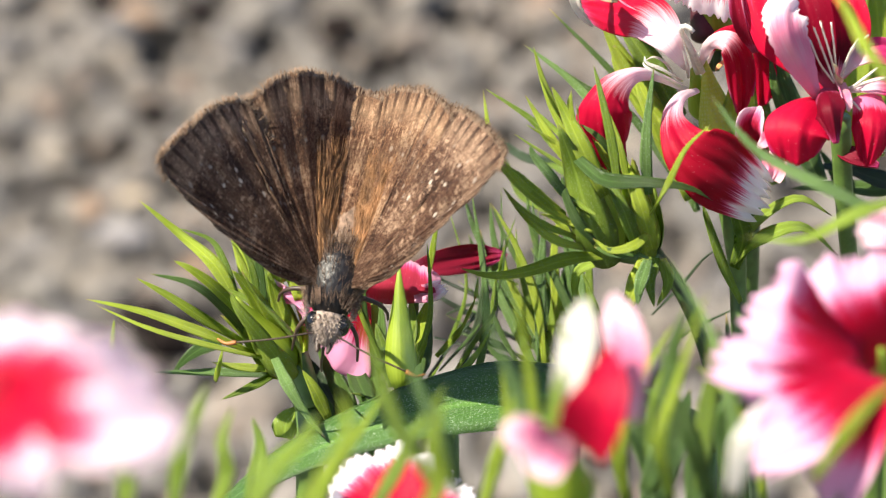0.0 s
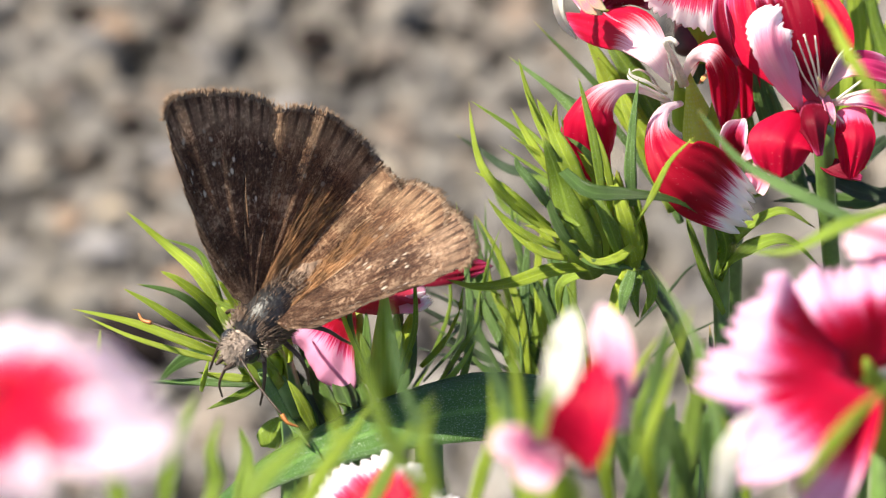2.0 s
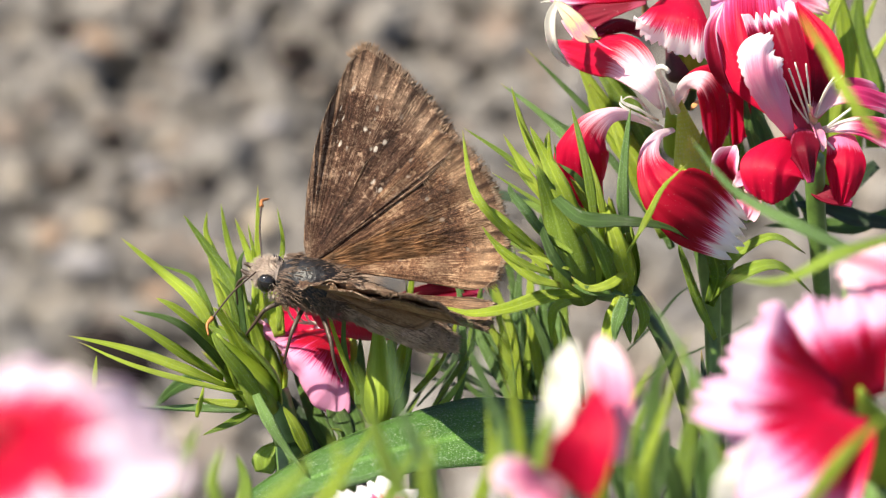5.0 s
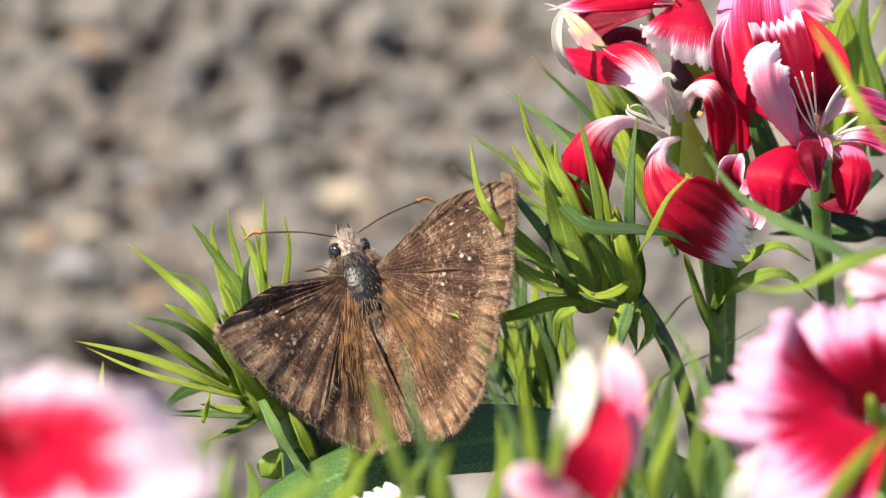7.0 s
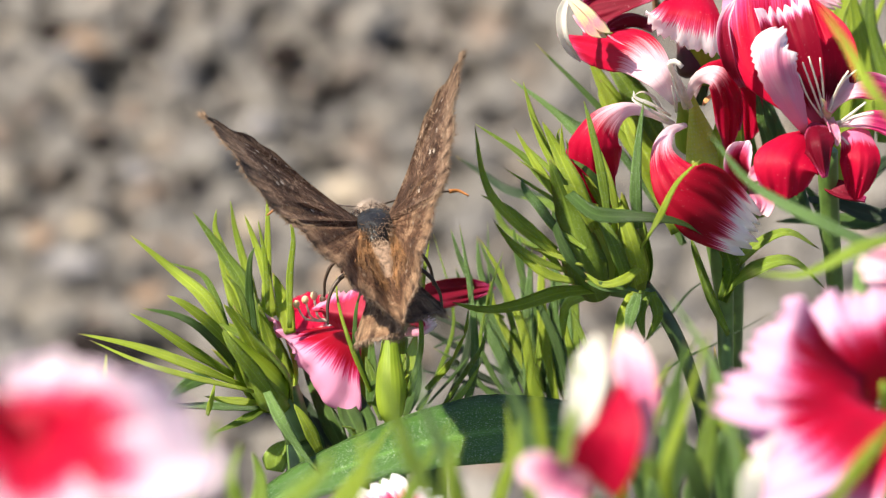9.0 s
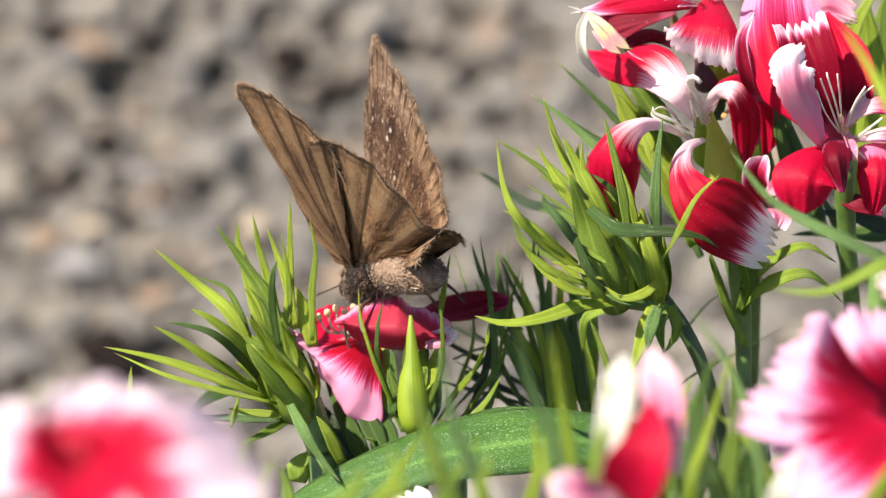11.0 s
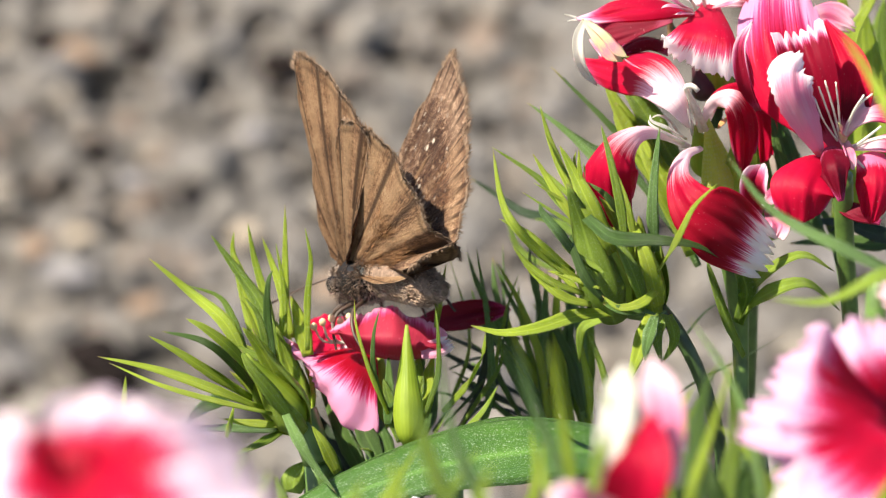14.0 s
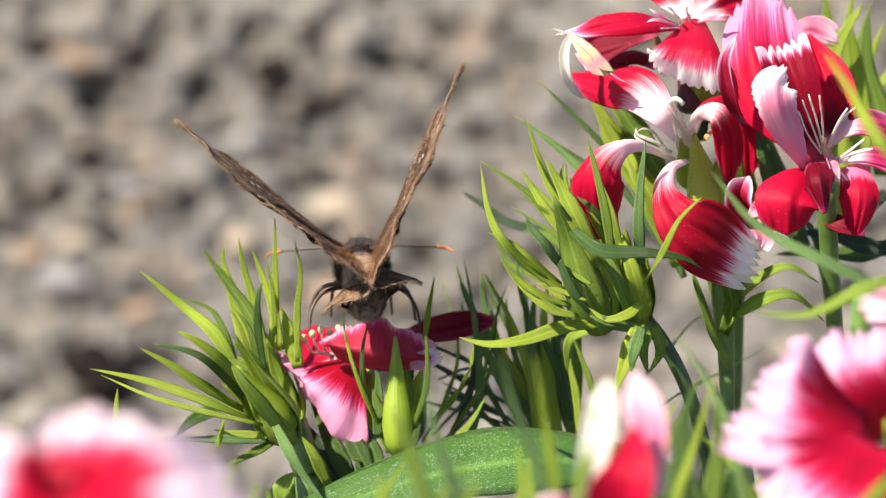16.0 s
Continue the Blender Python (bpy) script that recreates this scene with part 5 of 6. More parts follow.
    bract(t, LEAF_DEEP, 0.84, at(16.5, -5.5, 20), at(14.8, -5.4, 22), at(13.3, -4.9, 22))
    bract(t, BRACT, 1.13, at(17.6, -5.9, 15), at(16.5, -8.8, 17), at(15.5, -11.6, 17))
    bract(t, LEAF, 0.94, at(18.4, -5.8, 16), at(17.9, -7.5, 17), at(18.3, -9.8, 17))
    bract(t, LEAF_BLUE, 0.84, at(17.8, -6, 17), at(17.1, -8.1, 18), at(16.9, -9.7, 18))
    bract(t, LEAF, 0.76, at(19, -5.9, 15), at(19.5, -7.9, 15), at(18.6, -9.8, 15))
    bract(t, LEAF, 0.87, at(14.6, -6, 8), at(12.2, -7.1, 6), at(11.9, -10.1, 4))
    bract(t, BRACT, 0.57, at(15.2, 0.7, 14), at(13.6, 4, 14), at(12.5, 6, 13))
    bract(t, LEAF_DEEP, 0.57, at(16, 1.2, 14), at(13.9, 3.9, 16), at(12.2, 5.2, 16))
    needles(t, at(13.4, 0.7, 14), 1.6, (5, 9), (95, 150), 7, 3, 1.2)
    needles(t, at(12.4, -3.1, 16), 1.2, (3, 6), (130, 190), 4, 4, 1.2)


# ---- the flower head up on the side ----
def flower_throat():
    c = at(21.9, 9.4, 4)
    t = thing("red_flower", foot(at(25.7, -22.4, 2)), "red dianthus flower with white throat and curled-back petals", "flower", "dianthus flowers")
    ground_stem(t, at(26.1, -21.5, 2), 0.55)
    stem(t, [at(26.1, -21.5, 2), at(25.9, -9.7, 2), at(25.7, -5.8, 3), at(25.1, -1.9, 4), at(23.9, 3.5, 4)], 0.55, 1.15)
    calyx(t, at(24.8, 3, 2), at(22.9, 10.9, 4), 1.75, CALYX_BEADED)
    calyx(t, at(23.6, 6.1, 0), at(21.9, 10.2, 3), 1.5, CALYX)
    formed_petal(t, [at(21.2, 10, 10), at(19.7, 12.4, 12), at(17.7, 14.7, 8), at(15.1, 15.5, 4), at(12.7, 16, -1)], (0.58, 2.6, 4.4, 3.9, 2.2), PETAL_THROAT, NEAR * 0.85 + UP * 0.4, 31, roundness=0.12, cup=-0.18, tooth=0.03, teeth=9)
    formed_petal(t, [at(21.3, 8.4, 6), at(18.6, 9.4, 12), at(16.6, 9.4, 15), at(14.8, 8.1, 16), at(14, 6, 16), at(14.5, 3.4, 14), at(16.1, 0.7, 11)], (0.48, 0.96, 1.6, 3.2, 4.4, 4.6, 2.5), PETAL_THROAT, NEAR * 0.9 + UP * 0.25 - SIDE * 0.2, 32, roundness=0.2, cup=-0.3, tooth=0.05, teeth=9)
    formed_petal(t, [at(22.2, 8.2, 8), at(20.6, 7.5, 13), at(19.9, 5.6, 16), at(21.1, 3.1, 18), at(23.9, 1.4, 17), at(28, -1.3, 12)], (0.48, 0.96, 2.1, 4.7, 6.4, 4.1), PETAL_DARK_TIP, NEAR * 0.9 + UP * 0.2, 33, under=PETAL_DARK_TIP, roundness=0.0, cup=-0.16, ruffle=0.35, tooth=0.06, teeth=6, fine=0.2)
    formed_petal(t, [at(22.5, 10.2, 4), at(23.3, 12, 8), at(24.6, 12.3, 10), at(25.7, 10.7, 9), at(26, 8, 7), at(25.9, 5.3, 5)], (0.43, 1.2, 2, 2.5, 2.2, 0.87), PETAL_THROAT, NEAR * 0.9 + UP * 0.2 + SIDE * 0.2, 34, roundness=0.2, cup=-0.2)
    formed_petal(t, [at(23.2, 10.7, 1), at(24, 12.8, 2), at(26.3, 13.4, 1), at(28.3, 11.5, 0)], (0.39, 1.1, 1.7, 1.9), PETAL_RED, NEAR * 0.8 + UP * 0.5, 36, cup=-0.2)
    formed_petal(t, [at(27.6, 12.7, 1), at(28, 10.1, 0), at(28, 7, -1)], (2.1, 2.5, 1.9), PETAL_RED, NEAR, 35, cup=-0.1, roundness=0.15)
    formed_petal(t, [at(27.7, 3, 9), at(26.6, 5, 12), at(27.3, 6.8, 12)], (0.96, 2.3, 1.4), PETAL_ROLLED, NEAR - SIDE * 0.3, 37, cup=0.5, roundness=0.3, tooth=0.04)
    formed_petal(t, [at(28.1, 3, 9), at(28.5, 1.6, 11), at(28.1, 0.6, 11)], (1.3, 2, 1.4), PETAL_BLUSH, NEAR, 38, cup=0.2, tooth=0.06)
    stamen(t, [at(22.6, 9.8, 7), at(21.6, 11.5, 11), at(20.7, 12.8, 13), at(20.6, 13.2, 14), at(21.1, 13.3, 14), at(21.6, 12.8, 14)], 0.30, "pistil", False)
    stamen(t, [at(22.2, 9.7, 7), at(21.5, 11.3, 10), at(20.9, 12.4, 12)], 0.26, "pistil", False)
    blade(t, [at(20.9, 9, 8), at(19.3, 9.7, 12), at(17.8, 10.3, 13), at(17.6, 10.9, 13)], 1.0, PETAL_PALE, name="style")
    blade(t, [at(20.7, 8.6, 8), at(19.2, 9.2, 12), at(17.7, 10, 13), at(17.5, 10.5, 12)], 0.8, PETAL_PALE, name="style")
    blade(t, [at(21.4, 9.3, 8), at(21.1, 10.4, 11), at(20.8, 11.4, 12)], 1.0, PETAL_PALE, name="style")
    blade(t, [at(20.4, 9.3, 7), at(19.5, 10.4, 9), at(18.5, 10.9, 10), at(17.7, 10.6, 11)], 0.8, PETAL_PALE, name="style")
    blade(t, [at(24.7, 10.9, 3), at(24.1, 10.3, 4), at(23.8, 9.9, 4)], 1.0, ANTHER_LEAF, name="style")
    formed_petal(t, [at(12.4, 19.1, 7), at(11.9, 17.4, 8), at(12.1, 15.5, 8), at(13.4, 13.6, 6)], (0.39, 0.87, 0.77, 0.29), PETAL_PALE, NEAR - SIDE * 0.4, 39, cup=0.6, tooth=0.0)
    formed_petal(t, [at(11.9, 16.7, 7), at(11.6, 16.1, 8), at(11.4, 15.6, 8)], (0.24, 0.39, 0.14), PETAL_BLUSH, NEAR, 29, tooth=0.2)
    blade(t, [at(12.4, 18.9, 9), at(13.3, 17.3, 11), at(14.2, 16, 12), at(15.4, 15.4, 12)], 1.7, PETAL_CREAM, name="style", belly=0.7, slim=0.75)
    blade(t, [at(12.6, 18.8, 9), at(13.8, 17.6, 12), at(14.7, 16.4, 13), at(15.7, 15.7, 13)], 1.5, PETAL_CREAM, name="style", belly=0.75, slim=0.75)
    blade(t, [at(13.8, 16.3, 8), at(14.6, 15.9, 10), at(15.5, 15.8, 10), at(16, 15.9, 10)], 1.0, BRACT, name="style", slim=0.7)
    blade(t, [at(15.4, 15.6, 13), at(16.1, 15.1, 13), at(16.9, 14.7, 13)], 0.5, PETAL_BLUSH, name="style")
    blade(t, [at(12.7, 17.4, 9), at(13.3, 16.5, 10), at(13.6, 15.8, 11)], 0.9, PETAL_BLUSH, name="style")
    blade(t, [at(25.5, -5.8, 6), at(27.1, -2.8, 10), at(30.3, -0.9, 12), at(33.3, -2.3, 10)], 2.6, LEAF)
    blade(t, [at(25.4, -6.2, 8), at(27.4, -4.2, 12), at(30.8, -3.3, 12), at(34.0, -5.7, 8)], 3.2, LEAF)
    blade(t, [at(25.9, -9.6, 6), at(24.4, -6.7, 8), at(23.0, -2.8, 9), at(22.6, -1.4, 9)], 2.0, LEAF)
    blade(t, [at(25.3, -6.7, 8), at(25.9, -3.8, 10), at(24.1, -0.4, 12), at(21.4, 0.5, 14)], 3.6, LEAF)
    blade(t, [at(26.9, 5.3, 4), at(26.7, 8.5, 6), at(26.9, 11.3, 6)], 1.7, LEAF, belly=0.2, slim=0.75)
    blade(t, [at(30.1, 5.3, 3), at(28.9, 8.2, 5), at(28.4, 11.3, 5)], 1.7, LEAF_DEEP, belly=0.2, slim=0.75)
    blade(t, [at(31.2, 6.1, 0), at(30.5, 8.6, 0), at(29.4, 10.7, 0)], 1.4, LEAF_DEEP, belly=0.2)
    blade(t, [at(33.4, 0.6, -8), at(31.4, 5.6, -8), at(30.1, 9.6, -8), at(29.6, 12.6, -8)], 6.0, LEAF_DEEP)
    blade(t, [at(29.7, 0.5, -6), at(28.2, 5.5, -6), at(28.0, 9.0, -6), at(28.2, 12.5, -6)], 5.0, LEAF)
    blade(t, [at(22.7, -1.9, -6), at(20.3, 3.1, -8), at(16.3, 9.1, -8), at(9.8, 15.8, -8)], 2.6, LEAF_DEEP)
    blade(t, [at(20.7, 1.0, -6), at(16.8, 6.5, -6), at(12.7, 9.0, -5), at(8.0, 12.2, -4)], 1.8, LEAF_BLUE)
    blade(t, [at(19.6, 6.2, -4), at(17.1, 9.6, -5), at(15.7, 12, -5), at(14.3, 14.7, -5)], 4.6, BRACT)
    blade(t, [at(21.1, 6.2, -4), at(18.6, 10.7, -5), at(17.1, 12.9, -5), at(15.7, 14.8, -6)], 5.4, LEAF)
    blade(t, [at(22.6, 1.0, -4), at(18.7, 7.0, -5), at(16.2, 10.5, -5), at(15.4, 12.5, -5)], 6.0, BRACT)
    blade(t, [at(22.1, -0.9, -4), at(20.1, 4.0, -4), at(18.7, 7.5, -4), at(18.2, 9.5, -4)], 5.0, BRACT)
    blade(t, [at(21.7, 0.5, 0), at(19.9, 4.5, 1), at(18.2, 7.4, 1), at(17.2, 9.6, 0)], 5.5, BRACT)
    blade(t, [at(23.7, 2.0, 3), at(25.1, 5.4, 4), at(25.6, 8.3, 4), at(25.1, 10.5, 4)], 5.0, BRACT)
    blade(t, [at(24, 10.1, -2), at(23.8, 12.1, -2), at(23.2, 13.7, -2)], 3.4, LEAF_DEEP)


def flower_top():
    c = at(22.9, 20.5, 2)
    t = thing("red_flower", foot(at(27.4, -23.0, -8)), "red dianthus flower with white fringed petal edges", "flower", "dianthus flowers")
    ground_stem(t, at(27.4, 2.1, -8), 1.0)
    stem(t, [at(27.4, 2.1, -8), at(26.2, 12.0, -6), at(24.1, 17.6, -3)], 1.0, 1.2)
    calyx(t, at(24.6, 11.9, -3), at(23.2, 19, 0), 1.5, CALYX)
    calyx(t, at(23.6, 12.8, -2), at(22, 15.6, -1), 1.3, PLUM)
    formed_petal(t, [at(23.3, 20.5, 4), at(22.7, 18.5, 9), at(22.1, 16.5, 10), at(21.7, 14.7, 8)], (1.6, 4.6, 6.7, 8.3), PETAL_WHITE_EDGE, NEAR * 0.85 + UP * 0.5, 41, roundness=0.10, cup=-0.10, tooth=0.09, teeth=13, fine=0.6, ruffle=0.25)
    formed_petal(t, [at(21.6, 20, 3), at(18.7, 20.4, 5), at(15.7, 20.2, 6), at(13.6, 19.7, 6), at(11.7, 19.4, 4)], (0.77, 2.4, 2.6, 1.7, 0.34), PETAL_MARGIN, UP + NEAR * 0.6, 42, roundness=0.05, cup=-0.15, tooth=0.25, teeth=4)
    formed_petal(t, [at(23.1, 20.7, 0), at(24, 22.9, -3), at(24.9, 26.4, -7)], (1.1, 4.3, 6.3), PETAL_THROAT, UP * 0.4 + NEAR, 44, cup=0.15)
    formed_petal(t, [at(22.7, 20.8, 0), at(21.6, 22.5, -3), at(19.8, 25.2, -7)], (0.77, 2.9, 4.8), PETAL_THROAT, UP * 0.5 + NEAR * 0.8, 45, cup=0.15)
    formed_petal(t, [at(23.4, 20.6, 1), at(25, 21.2, 0), at(27, 21.6, -2), at(29.6, 21.7, -4)], (0.58, 1.7, 2.9, 3.9), PETAL_THROAT, UP * 0.6 + NEAR * 0.8, 46, cup=0.1)
    formed_petal(t, [at(20.1, 19.5, 1), at(17.5, 18.9, 0), at(15.3, 18.4, -1), at(13.6, 17.9, -2)], (0.67, 1.6, 2.9, 1.9), PETAL_UNDER_SHADED, UP * 0.3 + NEAR, 43, cup=0.2, tooth=0.03)
    formed_petal(t, [at(19.8, 17.2, 2), at(18, 17.6, 3), at(16.4, 17.2, 3), at(15.5, 16.3, 3)], (1.6, 1.4, 1.3, 0.58), PETAL_WINE, UP + NEAR * 0.6, 47, cup=-0.3, tooth=0.0)
    stem(t, [at(20.4, 17.1, -4), at(20.2, 18.6, -4), at(20.1, 20, -3)], 0.3, 0.25, TWIG)
    stem(t, [at(21, 17.5, -5), at(20.5, 19, -5), at(19.7, 20, -4)], 0.3, 0.2, STEM_DARK)
    blade(t, [at(21.6, 20.1, 5), at(20.5, 20.4, 8), at(19.6, 20.8, 9), at(19, 21.2, 9)], 1.0, PETAL_BLUSH, name="style", slim=0.6)
    blade(t, [at(21.6, 19.9, 6), at(20.3, 20.1, 9), at(19.3, 20.2, 10), at(18.7, 20, 10)], 0.9, PETAL_BLUSH, name="style", slim=0.6)
    blade(t, [at(21.8, 19.7, 6), at(20.6, 19.6, 9), at(19.9, 19.5, 9)], 0.9, PETAL_BLUSH, name="style", slim=0.6)
    blade(t, [at(21.9, 20.2, 5), at(21.3, 20.8, 8), at(20.6, 21.3, 9), at(19.9, 21.3, 9)], 0.8, PETAL_PALE, name="style", slim=0.6)
    blade(t, [at(23.4, 20.3, 5), at(24.6, 20.5, 7), at(25.6, 20.8, 8)], 0.9, PETAL_BLUSH, name="style", slim=0.6)
    blade(t, [at(22.7, 20.4, 5), at(22.3, 21.2, 7), at(22.1, 21.9, 7)], 0.9, PETAL_PALE, name="style", slim=0.6)
    blade(t, [at(11.9, 19.4, 4), at(11.4, 19.6, 4), at(10.7, 19.8, 4)], 0.5, PETAL_PALE, name="petal_edge")
    blade(t, [at(12, 19.3, 4), at(11.5, 19.3, 4), at(10.9, 19.2, 4)], 0.5, PETAL_PALE, name="petal_edge")


def flower_side():
    c = at(33.4, 8.4, 14)
    t = thing("red_flower", foot(at(34.8, -22.3, 4)), "deep red dianthus flower with folded pale-backed petals", "flower", "dianthus flowers")
    ground_stem(t, at(35.5, -7.8, 2), 0.7)
    stem(t, [at(35.5, -7.8, 2), at(34.6, -0.4, 6), at(34, 5.9, 10)], 0.7, 0.9)
    calyx(t, at(35.4, 2.8, 2), at(34, 9.3, 8), 1.2)
    formed_petal(t, [at(33, 8.1, 13), at(31, 10.6, 12), at(29.4, 14.2, 10), at(28.8, 18.4, 8), at(28.9, 23.3, 4)], (1.1, 3.4, 7, 7.4, 6), PETAL_LILAC_RIM, NEAR - SIDE * 0.1, 51, roundness=0.12, cup=-0.22, ruffle=0.5, tooth=0.06, teeth=11)
    formed_petal(t, [at(27, 11.4, 10), at(25.8, 13.6, 12), at(25.3, 16.5, 13), at(26.2, 18.7, 13)], (0.48, 1.2, 1.1, 0.34), PETAL_ROLLED, NEAR - SIDE * 0.6, 62, cup=0.4, ruffle=0.2)
    formed_petal(t, [at(33, 8, 15), at(31.8, 10.8, 17), at(30.6, 14.2, 18), at(29.5, 17.8, 17)], (0.87, 2.7, 4.4, 4.4), PETAL_FOLDED, NEAR, 60, roundness=-0.04, cup=0.25, ruffle=0.3, tooth=0.10, teeth=6)
    formed_petal(t, [at(31.6, 7.3, 17), at(30.1, 9.8, 20), at(28.8, 12.3, 22), at(28.6, 14.3, 22), at(29.7, 15.6, 21)], (0.67, 2.5, 3.4, 3.7, 3), PETAL_TONGUE, NEAR - SIDE * 0.25, 52, cup=-0.2, ruffle=0.35, roundness=0.2, tooth=0.1, teeth=7, side_tooth=0.16)
    formed_petal(t, [at(33.7, 9.1, 14), at(34.1, 12, 15), at(33.9, 14.9, 15), at(32.3, 18.8, 13)], (0.87, 4, 3.5, 0.29), PETAL_RED_SHADED_BASE, NEAR - SIDE * 0.1, 53, roundness=0.0, cup=0.2, tooth=0.02)
    formed_petal(t, [at(32.8, 7.3, 15), at(31, 6.3, 19), at(29.8, 4.6, 21), at(29.7, 1.8, 20)], (1.4, 4.2, 5.4, 3.5), PETAL_PLAIN_PINK_SIDE, NEAR * 0.8 + UP * 0.6, 54, roundness=0.1, cup=-0.12, ruffle=0.2, tooth=0.02)
    formed_petal(t, [at(28.2, 4.8, 16), at(27.6, 3.9, 17), at(26.8, 3.2, 16)], (0.96, 1.2, 0.48), PETAL_BLUSH, NEAR * 0.8 + UP * 0.6, 63, cup=0.2, ruffle=0.1)
    formed_petal(t, [at(32.1, 8, 18), at(32.2, 6.4, 21), at(32.9, 3.5, 21)], (2.1, 2.6, 0.48), PETAL_WINE, NEAR - SIDE * 0.2, 57, cup=-0.4, roundness=0.0, tooth=0.0)
    formed_petal(t, [at(33.4, 8.4, 17), at(33.8, 7.2, 19), at(34.1, 6.1, 19)], (0.87, 0.87, 0.29), PETAL_BLUSH, NEAR + SIDE * 0.3, 64, cup=0.3, tooth=0.0)
    formed_petal(t, [at(35.8, 7.6, 17), at(36, 4.9, 19), at(35.6, 1.7, 18)], (2.3, 3.4, 1.4), PETAL_PINK_TOP, NEAR * 0.8 + UP * 0.4, 55, roundness=0.12, cup=-0.2, tooth=0.02)
    formed_petal(t, [at(33.6, 9, 14), at(35.3, 10.8, 16), at(37.3, 11, 16), at(40.2, 10.1, 14)], (0.58, 2.1, 3.1, 3.4), PETAL_THROAT_PINK, NEAR * 0.6 + UP, 56, cup=0.1)
    formed_petal(t, [at(33.9, 7.9, 15), at(35.9, 8.2, 17), at(38, 8, 17), at(41, 6.9, 16)], (0.43, 1.3, 2.3, 3.1), PETAL_THROAT_PINK, NEAR * 0.7 + UP * 0.8, 65, cup=0.1)
    formed_petal(t, [at(33.6, 3.3, 8), at(35.3, 2.6, 9), at(37.3, 1.8, 9)], (0.58, 1.8, 0.48), PETAL_UNDER_SHADED, NEAR + UP, 59, roundness=0.0, tooth=0.0)
    formed_petal(t, [at(32.2, 19.4, -2), at(34, 19.8, -2), at(36.3, 18.7, -2)], (1.9, 2.5, 1.6), PETAL_BLUSH, NEAR + UP, 61, ruffle=0.5, tooth=0.2, teeth=9)
    stamen(t, [at(33.3, 8.4, 15), at(32.1, 10.7, 19), at(31.1, 12.9, 21)], 0.11, anther=False)
    stamen(t, [at(33.4, 8.5, 15), at(32.5, 11, 19), at(31.6, 13.4, 21)], 0.11, anther=False)
    stamen(t, [at(33.4, 8.6, 15), at(32.9, 11.2, 19), at(32.5, 13.3, 21)], 0.10, anther=False)
    stamen(t, [at(33.3, 8.4, 15), at(31.7, 10.1, 19), at(30.8, 11.9, 21)], 0.10, anther=False)
    stamen(t, [at(33.6, 8.7, 15), at(34.2, 10.9, 18), at(35, 12.3, 19)], 0.13, anther=False)
    stamen(t, [at(33.6, 8.8, 15), at(34.4, 11.2, 18), at(35.7, 12.4, 19)], 0.12, anther=False)
    stamen(t, [at(33.8, 7.6, 16), at(34.9, 8.5, 18), at(36.4, 9.7, 19)], 0.16, anther=False)
    stamen(t, [at(33.8, 7.5, 16), at(35.1, 8.4, 18), at(37.1, 8.9, 19)], 0.18, anther=False)
    stamen(t, [at(33.7, 7.5, 16), at(34.4, 7, 18), at(35.1, 6.3, 18)], 0.14, anther=False)
    blade(t, [at(33.4, 8.4, 17), at(33.2, 9.2, 19), at(32.8, 10, 20)], 2.0, PETAL_CREAM, name="style")


# ---- flowers out in front ----
def flower_near_left():
    t = thing("red_flower", foot(at(-20.0, -14.3, 175)), "red dianthus flower with broad white petal edges", "flower", "dianthus flowers in front")
    ground_stem(t, at(-18.4, -14.4, 168), 1.3)
    calyx(t, at(-19.4, -16, 160), at(-18.5, -13, 166), 1.6)
    F = NEAR * 0.8 + UP * 0.5
    K = dict(ruffle=0.3, tooth=0.08, teeth=8, roundness=0.2)
    formed_petal(t, [at(-19.3, -14.1, 168), at(-18.4, -12.3, 171), at(-17.7, -10.9, 171), at(-17.1, -9.6, 170)], (3.3, 5.2, 5.5, 3.6), PETAL_PLAIN, F, 66, **K)
    formed_petal(t, [at(-17.8, -11.6, 174), at(-15, -11.1, 178), at(-12.3, -10.6, 178), at(-9.8, -10.3, 176)], (2.5, 4.7, 4.4, 3), PETAL_NEAR_WHITE, F, 61, **K)
    formed_petal(t, [at(-17.5, -11.7, 173), at(-16.9, -10.2, 176), at(-16.7, -8.8, 175), at(-16.6, -7.6, 173)], (1.4, 4.1, 5.2, 4.7), PETAL_NEAR_WHITE, F, 62, **K)
    formed_petal(t, [at(-17.5, -11.9, 175), at(-14.8, -12.5, 180), at(-11.8, -12.7, 181), at(-8.1, -12.3, 180)], (1.4, 3, 4.1, 4.1), PETAL_NEAR_WHITE, F, 63, **K)
    formed_petal(t, [at(-17.6, -11.8, 176), at(-17.2, -13.3, 180), at(-17, -14.5, 181), at(-17, -16.2, 180)], (1.4, 3.9, 5, 5), PETAL_NEAR_WHITE, F, 64, **K)
    formed_petal(t, [at(-18.1, -11.6, 174), at(-19.7, -11.2, 177), at(-21.3, -11, 177), at(-23.4, -10.7, 176)], (1.4, 3.9, 5, 4.4), PETAL_NEAR_WHITE, F, 65, **K)




